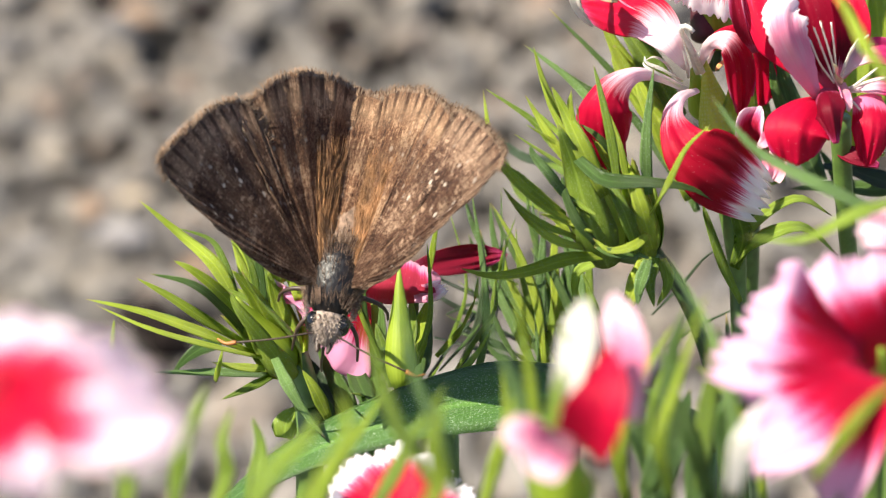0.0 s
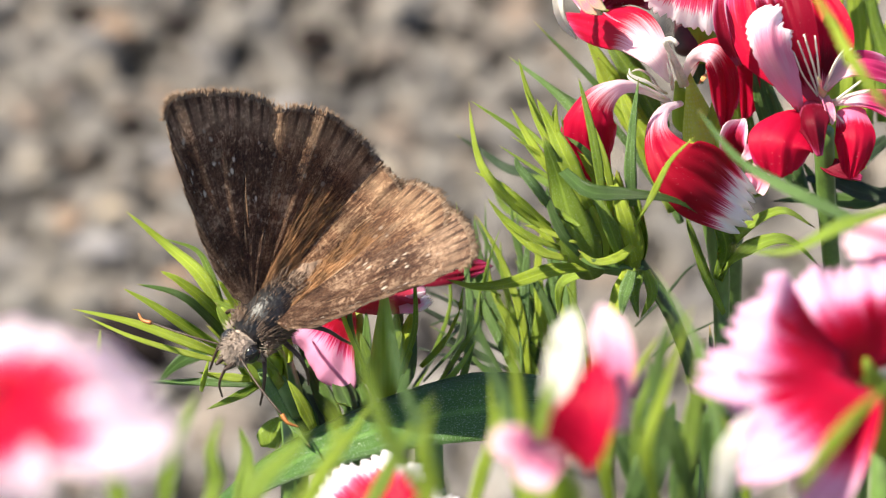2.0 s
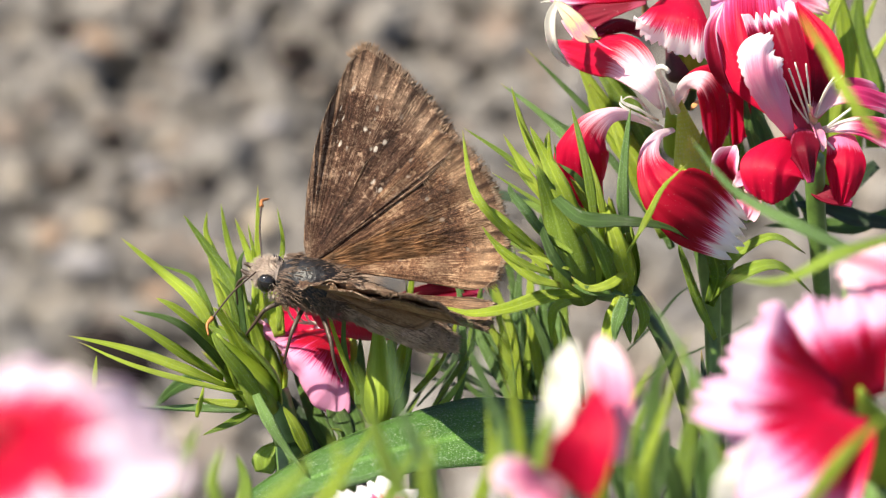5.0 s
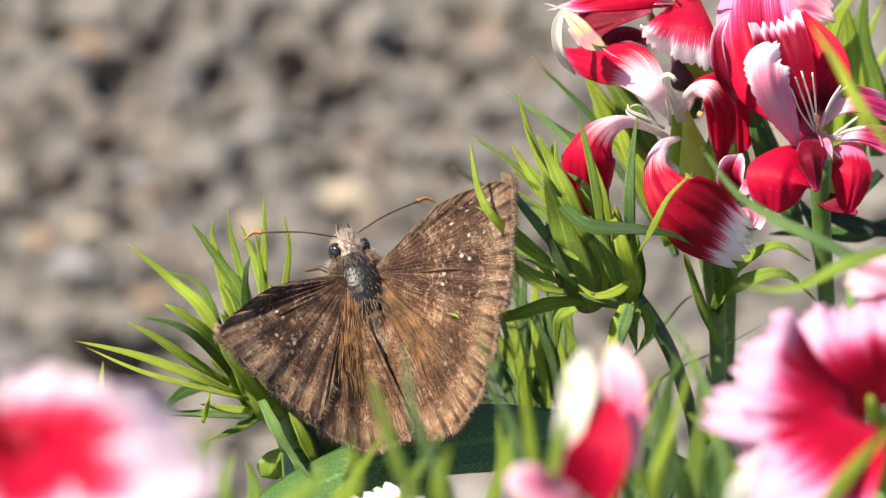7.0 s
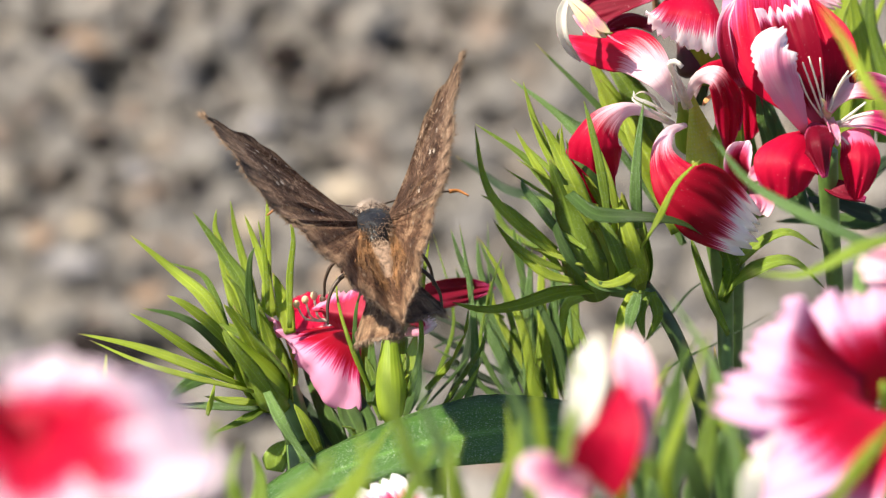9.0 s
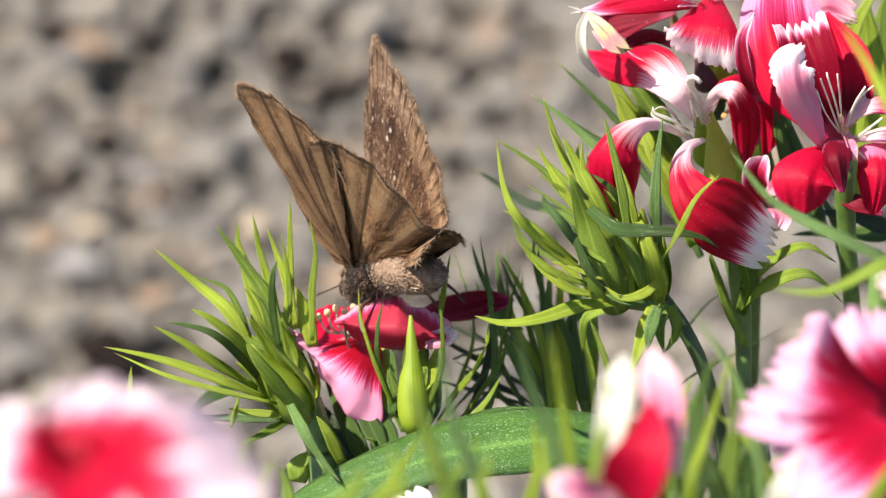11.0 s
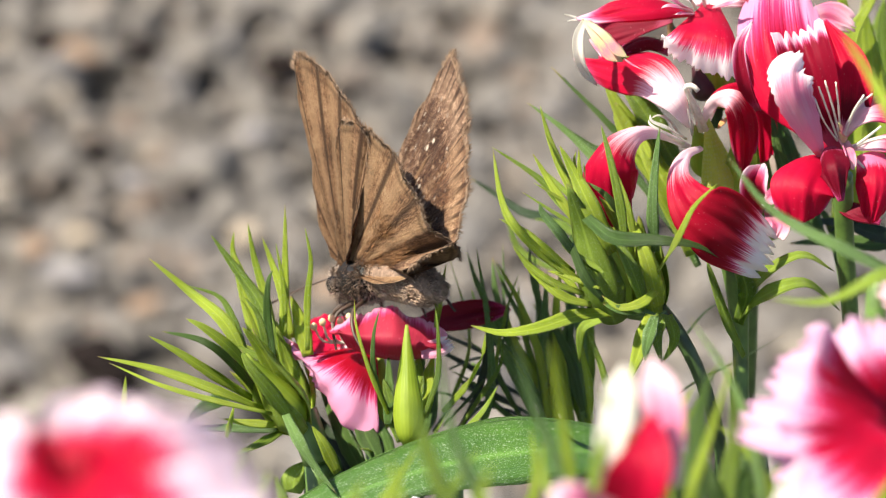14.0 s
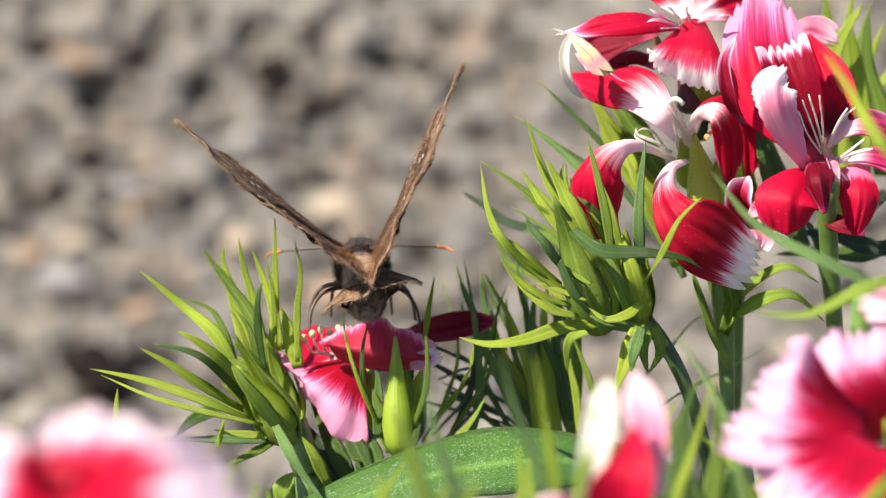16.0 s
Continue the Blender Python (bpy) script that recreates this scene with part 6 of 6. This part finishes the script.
def flower_near_right():
    t = thing("red_flower", foot(at(29.9, -20.0, 86)), "broad red dianthus flower with pink and white toothed edges", "flower", "dianthus flowers in front")
    c = at(31.5, -11.4, 86)
    ground_stem(t, at(33.9, -16.4, 78), 1.3)
    calyx(t, at(34.7, -18, 76), c, 2.0)
    F = NEAR * 0.7 + UP * 0.6 - SIDE * 0.2
    K = dict(ruffle=0.5, tooth=0.17, teeth=12, roundness=0.22, fine=0.5)
    formed_petal(t, [at(30.5, -12.5, 86), at(26.7, -11.2, 90), at(23.8, -10.3, 91), at(21.2, -9.7, 88)], (3, 7.9, 10, 9.8), PETAL_NEAR, F, 71, **K)
    formed_petal(t, [at(31.9, -12.4, 84), at(30.3, -9.2, 86), at(29.6, -7.1, 86), at(29.3, -5, 83)], (3.4, 6.8, 8.2, 7.5), PETAL_NEAR, F, 72, **K)
    formed_petal(t, [at(30.6, -12.9, 89), at(27.1, -14.5, 94), at(24.4, -15.9, 95), at(21.6, -17.3, 93)], (3, 6.4, 8.6, 8.6), PETAL_NEAR, F, 73, **K)
    formed_petal(t, [at(31.2, -13.7, 90), at(29.3, -16.1, 94), at(27.8, -18.7, 94), at(26.9, -21.1, 92)], (2.2, 4.9, 6.4, 6.4), PETAL_NEAR, F, 74, **K)
    formed_petal(t, [at(38.2, -8.9, 80), at(35.1, -5.4, 80), at(32.8, -3.8, 79), at(30.2, -3.1, 78)], (2.2, 4.1, 4.9, 3.4), PETAL_BLUSH, F, 75, **K)


def flower_near_middle():
    t = thing("red_flower", foot(at(9.3, -19.5, 116)), "half-closed red and white dianthus flower", "flower", "dianthus flowers in front")
    c = at(10.2, -16.8, 116)
    ground_stem(t, at(10.2, -18.9, 112), 1.0)
    calyx(t, at(10.1, -20.2, 112), c, 1.8)
    K = dict(tooth=0.02, ruffle=0.1, cup=0.1)
    formed_petal(t, [at(11, -16.4, 119), at(11.8, -14.4, 121), at(12.4, -12.7, 121), at(12.7, -10.4, 119)], (3.4, 3.8, 2.7, 0.3), PETAL_PLAIN, NEAR - SIDE * 0.2, 81, roundness=0.05, **K)
    formed_petal(t, [at(9.6, -15.3, 114), at(10.3, -12.6, 115), at(10.8, -10.2, 115), at(11.3, -7.6, 114)], (0.67, 1.9, 2.2, 1.5), PETAL_PALE, NEAR - SIDE * 0.4, 82, roundness=0.2, **K)
    formed_petal(t, [at(14.1, -15.2, 112), at(14, -12.4, 111), at(13.7, -9.8, 110), at(13.1, -7.4, 108)], (1.3, 2.2, 2.5, 1.5), PETAL_BLUSH, NEAR, 83, roundness=0.2, **K)
    formed_petal(t, [at(10.6, -16.1, 120), at(8.9, -15.8, 124), at(7.4, -15.4, 125), at(6.2, -15.1, 125)], (0.75, 1.9, 2.2, 1.6), PETAL_BLUSH, NEAR * 0.8 + UP * 0.5, 84, **K)
    formed_petal(t, [at(10.4, -16.4, 121), at(9.1, -16.7, 125), at(8, -17.7, 126)], (0.9, 2.5, 3.1), PETAL_BLUSH, NEAR * 0.8 + UP * 0.5, 85, **K)


def flower_low():
    t = thing("red_flower", foot(at(-2.8, -30.0, 40)), "low red dianthus flower with white toothed edges", "flower", "dianthus flowers in front")
    c = at(-2.2, -25.2, 40)
    ground_stem(t, at(-1.7, -29.5, 36), 1.2)
    calyx(t, at(-1.6, -30.4, 36), c, 2.0)
    F = NEAR * 0.6 + UP * 0.8
    K = dict(ruffle=0.3, tooth=0.14, teeth=9, claw=0.03, roundness=0.2)
    petal(t, [c, at(-3.7, -23.1, 38), at(-5.5, -21.2, 36)], 7.4, PETAL_WHITE_EDGE, F, 91, **K)
    petal(t, [c, at(0.3, -23.8, 40), at(2.9, -22.6, 38)], 7.0, PETAL_WHITE_EDGE, F, 92, **K)
    petal(t, [c, at(-4.1, -25.8, 44), at(-6.3, -26.5, 46)], 7.0, PETAL_WHITE_EDGE, F, 93, **K)
    petal(t, [c, at(-0.2, -27.1, 44), at(0.7, -28.7, 46)], 7.0, PETAL_WHITE_EDGE, F, 94, **K)


# ---- leaves ----
def broad_leaf():
    b = at(24.7, -21.0, 2)
    t = thing("broad_leaf", foot(b, 8, 6), "broad glossy green leaf arching below the flowers", "leaf")
    ground_stem(t, b, 1.3)
    blade(t, [b, at(17.6, -18.2, 8), at(8.4, -17.3, 12), at(-1.1, -18.7, 14), at(-10.6, -22.1, 16), at(-18.0, -26.7, 18)], 8.0, LEAF_BROAD, NEAR * 0.45 + UP * 0.9 - SIDE * 0.2, count=26, gutter=0.12, belly=0.45, base=0.35, thick=0.4, slim=1.0)


def grass_clump(name_label, origin, specs, mat=None):
    t = thing("leaf_clump", foot(origin), name_label, "leaves", "leaf clumps")
    ground_stem(t, origin, 1.2)
    for pts, w, m in specs:
        blade(t, pts, w, m)
    return t


def clumps():
    rnd = random.Random(4)
    specs = []
    for k in range(32):
        q = rnd.uniform(0, 1)
        depth = rnd.uniform(-13, -7)
        x0, y0 = rnd.uniform(9.0, 13.0), -15.5 + rnd.uniform(-1.5, 1.0)
        h = rnd.uniform(7.5, 17.5) * (1 - 0.25 * q)
        lean = -6.5 + 8.5 * q + rnd.uniform(-1.2, 1.2)
        bend = rnd.uniform(-0.9, 0.9)
        pts = [at(x0, y0, depth), at(x0 + lean * 0.35 + bend, y0 + h * 0.4, depth), at(x0 + lean * 0.75 + bend, y0 + h * 0.75, depth), at(x0 + lean, y0 + h, depth)]
        specs.append((pts, rnd.uniform(1.2, 2.3), rnd.choice((LEAF, BRACT, LEAF, LEAF_DEEP, LEAF_BLUE))))
    grass_clump("narrow green dianthus leaves in a tuft", at(11.4, -21.1, -10), specs + [
        ([at(10.4, -16.6, -12), at(7.4, -12.1, -12), at(5.9, -8.0, -12), at(5.6, 0.1, -12)], 1.4, LEAF_BLUE),
        ([at(7.8, -16.5, -8), at(5.8, -13.0, -8), at(4.3, -10.0, -8), at(1.8, -8.0, -8)], 1.2, LEAF_DEEP),
        ([at(8.8, -16.0, -8), at(5.8, -15.0, -8), at(3.3, -12.5, -8), at(0.8, -11.0, -8)], 1.2, LEAF_DEEP),
        ([at(14.8, -15.7, 0), at(14.2, -11.7, 2), at(13.2, -8.7, 2), at(12.5, -7.0, 2)], 1.4, LEAF),
        ([at(13.0, -15.6, 2), at(12.8, -12.2, 2), at(12.3, -9.7, 2), at(12.0, -7.8, 2)], 1.6, BRACT),
    ])
    grass_clump("upright leaves and thin stems behind the bud, some near-black with painted shade", at(0.8, -20.8, -4), [
        ([at(2.8, -17.9, 0), at(4.1, -14, 1), at(4.4, -10.1, 1), at(3.9, -5.2, 0), at(3.1, -0.2, 0)], 1.7, LEAF_BLUE),
        ([at(7, -8.3, -8), at(5.6, -7.2, -6), at(6.2, -4.5, -4), at(6.9, -2.5, -4)], 0.73, LEAF),
        ([at(4.8, -11.7, -3), at(5, -9.2, -3), at(5.6, -6.2, -3)], 0.73, LEAF),
        # The near-black blades here have their shade put into the colour.
        ([at(-1.2, -7.3, -10), at(3.6, -9.5, -12), at(7.4, -11.5, -14), at(10.2, -12.6, -14)], 1, LEAF_DARK_SHADED),
        ([at(0, -9.4, -10), at(4.6, -12, -12), at(9.5, -14.7, -14)], 1.5, LEAF_DARK_SHADED),
        ([at(1.5, -12, -10), at(5.1, -13.6, -12), at(9.2, -15.9, -14)], 1.7, LEAF_DARK_SHADED),
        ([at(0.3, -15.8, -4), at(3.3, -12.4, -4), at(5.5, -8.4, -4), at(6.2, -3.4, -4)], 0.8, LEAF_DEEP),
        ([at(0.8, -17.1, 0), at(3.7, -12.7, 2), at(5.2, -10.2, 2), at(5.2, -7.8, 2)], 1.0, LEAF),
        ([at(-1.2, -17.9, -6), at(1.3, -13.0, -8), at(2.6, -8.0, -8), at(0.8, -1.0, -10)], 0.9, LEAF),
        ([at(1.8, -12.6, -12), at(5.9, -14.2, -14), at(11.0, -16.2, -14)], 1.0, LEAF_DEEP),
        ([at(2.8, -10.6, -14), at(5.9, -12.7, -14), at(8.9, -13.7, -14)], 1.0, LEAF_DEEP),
        ([at(-0.7, -16.4, -6), at(1.8, -12.9, -6), at(3.8, -10.5, -8), at(6.1, -6.0, -8)], 0.9, LEAF_DARK_SHADED),
        ([at(0.3, -17.0, -8), at(2.8, -15.0, -8), at(4.8, -12.5, -8), at(5.8, -8.0, -10)], 0.8, LEAF_DARK_SHADED),
        ([at(0.8, -11.0, -10), at(3.8, -10.0, -10), at(7.4, -10.8, -10), at(10.4, -13.0, -10)], 0.8, LEAF_DARK_SHADED),
        ([at(-0.2, -13.0, -8), at(3.3, -14.0, -10), at(7.4, -15.3, -10), at(10.9, -17.6, -10)], 1.0, LEAF_DARK_SHADED),
        ([at(1.3, -16.8, -4), at(3.3, -12.9, -4), at(4.2, -7.9, -4), at(3.9, -3.9, -4)], 1.6, LEAF_DARK_SHADED),
        ([at(18.8, -11.0, -8), at(21.3, -8.5, -8), at(23.4, -6.0, -8), at(25.4, -4.7, -8)], 0.7, LEAF_DARK_SHADED),
        ([at(19.8, -14.0, -8), at(22.8, -12.0, -8), at(25.9, -10.5, -8), at(30.4, -8.0, -8)], 0.6, LEAF_DARK_SHADED),
    ])
    grass_clump("tall leaf with pointed tip behind the buds, shade painted into its colour", at(11.4, -16.8, -30), [
        # Leaf coloured nearly black for the shade it stands in.
        ([at(13, 0.2, -18), at(10.5, 2.2, -20), at(7.6, 3, -22), at(5.1, 4.7, -24), at(2.8, 6.2, -24)], 2.5, LEAF_DARK_SHADED),
        ([at(12.4, 0.7, -16), at(10.7, 2, -18), at(8.6, 2.4, -20)], 2.1, LEAF),
        ([at(13.1, -3.4, -22), at(7.7, -0.8, -24), at(6.4, 1.8, -24), at(5.6, 3.3, -24)], 1.5, LEAF),
    ])
    grass_clump("bright green narrow leaves behind the red flowers", at(41.0, -3.1, -30), [
        ([at(39.7, 2.2, -28), at(40.0, 12.7, -28), at(39.2, 20.0, -28), at(40.0, 25.3, -28)], 3.0, BRACT),
        ([at(38.3, 2.2, -30), at(37.8, 12.7, -30), at(37.3, 20.1, -30), at(37.8, 26.5, -30)], 2.6, BRACT),
        ([at(39.2, 3.2, -28), at(38.7, 10.6, -28), at(40.8, 16.9, -28), at(42.9, 22.1, -28)], 3.0, BRACT),
        ([at(40.1, 3.2, -26), at(40.6, 10.5, -26), at(41.6, 14.7, -26), at(44.8, 19.9, -26)], 3.0, BRACT),
        # Near-black blades added to darken the space under the red flower.
        ([at(43.1, 0.1, -10), at(39.1, 0.8, -10), at(36.1, 1.8, -10), at(32.5, 2.1, -10)], 4.0, LEAF_DARK_SHADED),
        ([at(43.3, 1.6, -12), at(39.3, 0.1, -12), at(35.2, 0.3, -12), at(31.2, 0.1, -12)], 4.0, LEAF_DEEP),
        ([at(41.1, 5.6, -10), at(39.1, 4.1, -10), at(37.1, 2.6, -10), at(34.5, 1.1, -10)], 4.0, LEAF_DARK_SHADED),
        ([at(36.2, -4.0, -12), at(36.0, -1.0, -12), at(35.2, 1.1, -12), at(33.7, 3.6, -12)], 4.0, LEAF_DEEP),
        ([at(36.4, 7.2, -14), at(36.2, 13.3, -14), at(36.9, 18.4, -14), at(39.5, 22.9, -14)], 5.0, BRACT),
        ([at(39.6, 6.2, -16), at(39.4, 12.3, -16), at(38.9, 17.4, -16), at(38.1, 22.0, -16)], 5.0, BRACT),
        ([at(35.2, 12.4, -18), at(36.0, 16.5, -18), at(36.8, 20.1, -18), at(36.2, 24.2, -18)], 4.0, BRACT),
        ([at(41.6, 7.3, -20), at(41.6, 12.4, -20), at(40.3, 17.6, -20), at(40.5, 22.7, -20)], 5.0, LEAF),
        ([at(36.9, 2.2, -32), at(38.5, 10.7, -32), at(39.3, 16.0, -32), at(42.2, 24.5, -32)], 2.6, LEAF),
    ])
    grass_clump("narrow green leaves out in front, arching sideways", at(37.1, -7.3, 70), [
        ([at(24.8, -18.3, 120), at(26.4, -15.7, 122), at(28.1, -13.6, 122), at(30.6, -11.7, 120)], 2.2, BRACT),
        ([at(35.5, -3.3, 62), at(29.7, -0.6, 62), at(24.5, 2.3, 60), at(21.3, 6.3, 58)], 2.4, LEAF_BLUE),
        ([at(34.4, -1.1, 80), at(30.3, -2.3, 82), at(26.6, -4.1, 80), at(22.9, -3.9, 76)], 2.2, LEAF),
        ([at(32.6, 5.4, 90), at(30.3, 8.4, 90), at(29.0, 11.2, 88), at(27.2, 14.3, 86)], 2.0, BRACT),
    ])
    grass_clump("soft green blades rising in front of the flowers", at(7.1, -22.4, 105), [
        ([at(8, -18.5, 105), at(7.3, -14.1, 105), at(5.8, -10.5, 105), at(4.6, -6.2, 105)], 1.7, LEAF_BLUE),
        ([at(8.6, -18.7, 101), at(8.2, -14.7, 101), at(7.6, -10.6, 101), at(6.9, -6.2, 101)], 1.7, BRACT),
        ([at(3.5, -20.3, 105), at(2.4, -16.5, 107), at(0.6, -12.2, 107), at(-0.3, -7.2, 105)], 2.0, LEAF_BLUE),
        ([at(2.0, -18.9, 115), at(-0.1, -15.4, 115), at(-1.5, -11.2, 115), at(-2.2, -9.1, 115)], 2.2, LEAF),
        ([at(9.0, -18.9, 115), at(9.3, -14.7, 115), at(10.4, -10.5, 115), at(9.7, -9.1, 115)], 1.6, LEAF),
    ])
    grass_clump("soft green blades in front, by the pale flower", at(18.4, -23.9, 85), [
        ([at(17.3, -20.9, 85), at(17.3, -16.2, 85), at(17.6, -11.6, 85), at(18.4, -8.5, 85)], 3.0, LEAF_DEEP),
        ([at(19.8, -21.5, 75), at(20.2, -16.7, 75), at(20.6, -13.5, 75), at(20.4, -9.9, 75)], 3.0, LEAF),
        ([at(21.9, -20.9, 85), at(21.5, -15.4, 85), at(20.1, -10.1, 83), at(17.1, -5.1, 81)], 1.8, LEAF_BLUE),
        ([at(17.1, -22.2, 65), at(16.7, -18.9, 65), at(17.1, -14.8, 65), at(20.5, -8.2, 63)], 2.0, LEAF),
        ([at(16.3, -22.2, 65), at(17.5, -18.9, 65), at(18.2, -16.2, 61), at(16.2, -15.0, 59)], 4.0, LEAF_DEEP),
        ([at(22.5, -22.2, 65), at(22.1, -18.1, 65), at(22.5, -14.8, 65), at(21.9, -10.6, 55)], 4.0, LEAF_DEEP),
        ([at(22.5, -18.1, 65), at(24.2, -16.2, 69), at(25.9, -15.4, 69), at(28.3, -15.8, 69)], 1.2, LEAF),
        ([at(14.8, -22.7, 70), at(14.3, -18.5, 72), at(15.5, -14.5, 72), at(18.1, -10.1, 70)], 2.6, BRACT),
        ([at(17.4, -21.3, 90), at(16.5, -17.4, 92), at(17.6, -13.6, 92), at(19.8, -7.6, 88)], 2.0, BRACT),
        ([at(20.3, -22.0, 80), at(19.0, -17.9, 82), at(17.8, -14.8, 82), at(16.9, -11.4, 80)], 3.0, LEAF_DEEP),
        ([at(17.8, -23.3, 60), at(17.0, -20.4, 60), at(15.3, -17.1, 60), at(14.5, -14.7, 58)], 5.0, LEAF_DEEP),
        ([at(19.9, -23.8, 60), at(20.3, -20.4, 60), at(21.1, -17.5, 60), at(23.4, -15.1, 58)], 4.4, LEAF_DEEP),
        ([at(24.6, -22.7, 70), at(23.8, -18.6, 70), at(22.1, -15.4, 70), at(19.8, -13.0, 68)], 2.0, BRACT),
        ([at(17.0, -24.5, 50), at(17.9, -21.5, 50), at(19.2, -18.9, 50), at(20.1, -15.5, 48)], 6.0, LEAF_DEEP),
        # Two near-black blades stand for stems in shadow.
        ([at(24.7, -27.3, 10), at(24.7, -21.9, 12), at(24.9, -16.2, 12), at(24.5, -10.5, 10)], 3.4, LEAF_DARK_SHADED),
        ([at(26.8, -27.0, 14), at(26.9, -22.7, 14), at(26.8, -18.0, 14), at(26.4, -14.2, 12)], 3.6, LEAF_DARK_SHADED),
        ([at(20.2, -19.6, 115), at(20.7, -16.6, 117), at(21.1, -15.3, 117), at(22.3, -13.6, 115)], 3.4, PETAL_PALE),
    ])
    grass_clump("blurred low leaves along the front edge", at(-13.2, -24.6, 105), [
        ([at(-12.7, -25.0, 60), at(-11.9, -21.7, 60), at(-11.7, -19.3, 58), at(-12.4, -17.3, 56)], 3.0, LEAF),
        ([at(-6.8, -23.5, 80), at(-5.7, -20.0, 80), at(-3.7, -17.3, 80), at(-1.7, -14.2, 78)], 2.2, BRACT),
        ([at(4.5, -23.2, 85), at(5.6, -19.3, 85), at(6.4, -16.2, 85), at(6.1, -12.8, 83)], 2.2, BRACT),
        ([at(8.7, -23.2, 85), at(8.0, -19.3, 85), at(7.0, -16.2, 85), at(6.9, -13.6, 83)], 2.2, LEAF),
        ([at(-14.6, -21.7, 105), at(-14.1, -18.1, 105), at(-13.2, -15.2, 105), at(-12.5, -13.1, 103)], 2.6, LEAF),
        ([at(-12.9, -22.4, 95), at(-11.8, -19.4, 95), at(-12.1, -17.2, 95), at(-11.5, -15.0, 93)], 2.4, LEAF),
        ([at(-16.9, -21.0, 115), at(-16.6, -18.9, 115), at(-17.6, -16.8, 115), at(-16.9, -14.7, 115)], 2.6, LEAF),
        ([at(-9.2, -21.0, 115), at(-7.8, -18.2, 115), at(-5.7, -16.1, 115), at(-5.0, -14.7, 115)], 3.0, LEAF),
        ([at(-6.2, -20.9, 125), at(-4.2, -18.2, 125), at(-2.8, -15.5, 125), at(-3.2, -12.9, 123)], 2.6, BRACT),
        ([at(1.2, -20.9, 125), at(2.6, -18.2, 125), at(2.2, -15.5, 125), at(2.9, -13.2, 123)], 2.6, BRACT),
        ([at(-3.1, -23.2, 95), at(-0.9, -19.4, 95), at(0.6, -16.4, 95), at(2.5, -13.5, 93)], 2.4, LEAF),
    ])


flower_under()
bud_left()
bud_middle()
bud_right()
flower_throat()
flower_top()
flower_side()
flower_near_left()
flower_near_right()
flower_near_middle()
flower_low()
broad_leaf()
clumps()


def slate_stone():
    bm = stone_shape(77, 3)
    bm.transform(Matrix.Translation((0.135, 0.69, 0.006)) @ Matrix.Diagonal((0.022, 0.018, 0.016, 1)))
    me = bpy.data.meshes.new("slate_stone")
    bm.to_mesh(me)
    bm.free()
    me.materials.append(SLATE)
    tagged(new("slate_stone", me), "smooth slate-blue stone lying on the gravel", "stone")


SLATE = plain_material("slate_blue", (0.16, 0.20, 0.30), 0.6, 200.0, 0.3)
slate_stone()


# ---- odd stones on the gravel ----
def odd_stone(name, x, y, r, material, label, seed, group=""):
    bm = stone_shape(seed, 3)
    bm.transform(Matrix.Diagonal((r * 1.15, r, r, 1)))
    me = bpy.data.meshes.new(name)
    bm.to_mesh(me)
    bm.free()
    me.materials.append(material)
    ob = tagged(new(name, me), label, "stone", group)
    ob.location = (x, y, 0.008)


# Near-black filler stones stand in for shaded crevices between the gravel.
GAP_SHADE = plain_material("gap_shade", (0.014, 0.010, 0.009), 0.95, 300.0, 0.5, 0, 0.1, 0.001)
TAN_STONE = plain_material("tan_stone", (0.38, 0.31, 0.235), 0.8, 250.0, 0.25, 0, 0.3, 0.0006)
GREY_STONE = plain_material("grey_stone", (0.27, 0.25, 0.25), 0.8, 250.0, 0.25, 0, 0.3, 0.0006)
RUST_STONE = plain_material("brown_stone", (0.29, 0.20, 0.14), 0.8, 250.0, 0.3, 0, 0.3, 0.0006)
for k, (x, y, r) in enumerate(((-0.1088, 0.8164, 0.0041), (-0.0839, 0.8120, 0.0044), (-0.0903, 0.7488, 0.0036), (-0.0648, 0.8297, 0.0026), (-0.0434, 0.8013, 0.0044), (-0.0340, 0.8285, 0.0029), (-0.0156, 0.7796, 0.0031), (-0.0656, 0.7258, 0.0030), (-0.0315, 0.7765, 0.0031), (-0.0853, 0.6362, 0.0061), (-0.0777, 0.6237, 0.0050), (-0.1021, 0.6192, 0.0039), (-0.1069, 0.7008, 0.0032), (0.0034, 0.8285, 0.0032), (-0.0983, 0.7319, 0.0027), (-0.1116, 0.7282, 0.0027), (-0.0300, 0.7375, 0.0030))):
    odd_stone("dark_stone", x, y, r * 1.35, GAP_SHADE, "near-black stone standing in for a shaded gap in the gravel", 200 + k, "dark stones in the gravel")
for k, (x, y, r) in enumerate(((-0.0495, 0.6998, 0.0041), (-0.0249, 0.7191, 0.0059), (-0.0919, 0.6996, 0.0038))):
    odd_stone("tan_stone", x, y, r, TAN_STONE, "pale tan stone lying in the gravel", 221 + k, "pale stones in the gravel")
for k, (x, y, r) in enumerate(((-0.0993, 0.8086, 0.0063), (-0.1034, 0.6931, 0.0047), (-0.0735, 0.6622, 0.0048), (-0.0245, 0.6708, 0.0057))):
    odd_stone("brown_stone", x, y, r, RUST_STONE, "reddish brown stone lying in the gravel", 231 + k, "brown stones in the gravel")
for k, (x, y, r) in enumerate(((-0.0944, 0.6782, 0.0055), (-0.0804, 0.7309, 0.0045), (-0.0490, 0.7571, 0.0052))):
    odd_stone("grey_stone", x, y, r, GREY_STONE, "cool grey stone lying in the gravel", 241 + k, "grey stones in the gravel")


build_gravel()
motions()
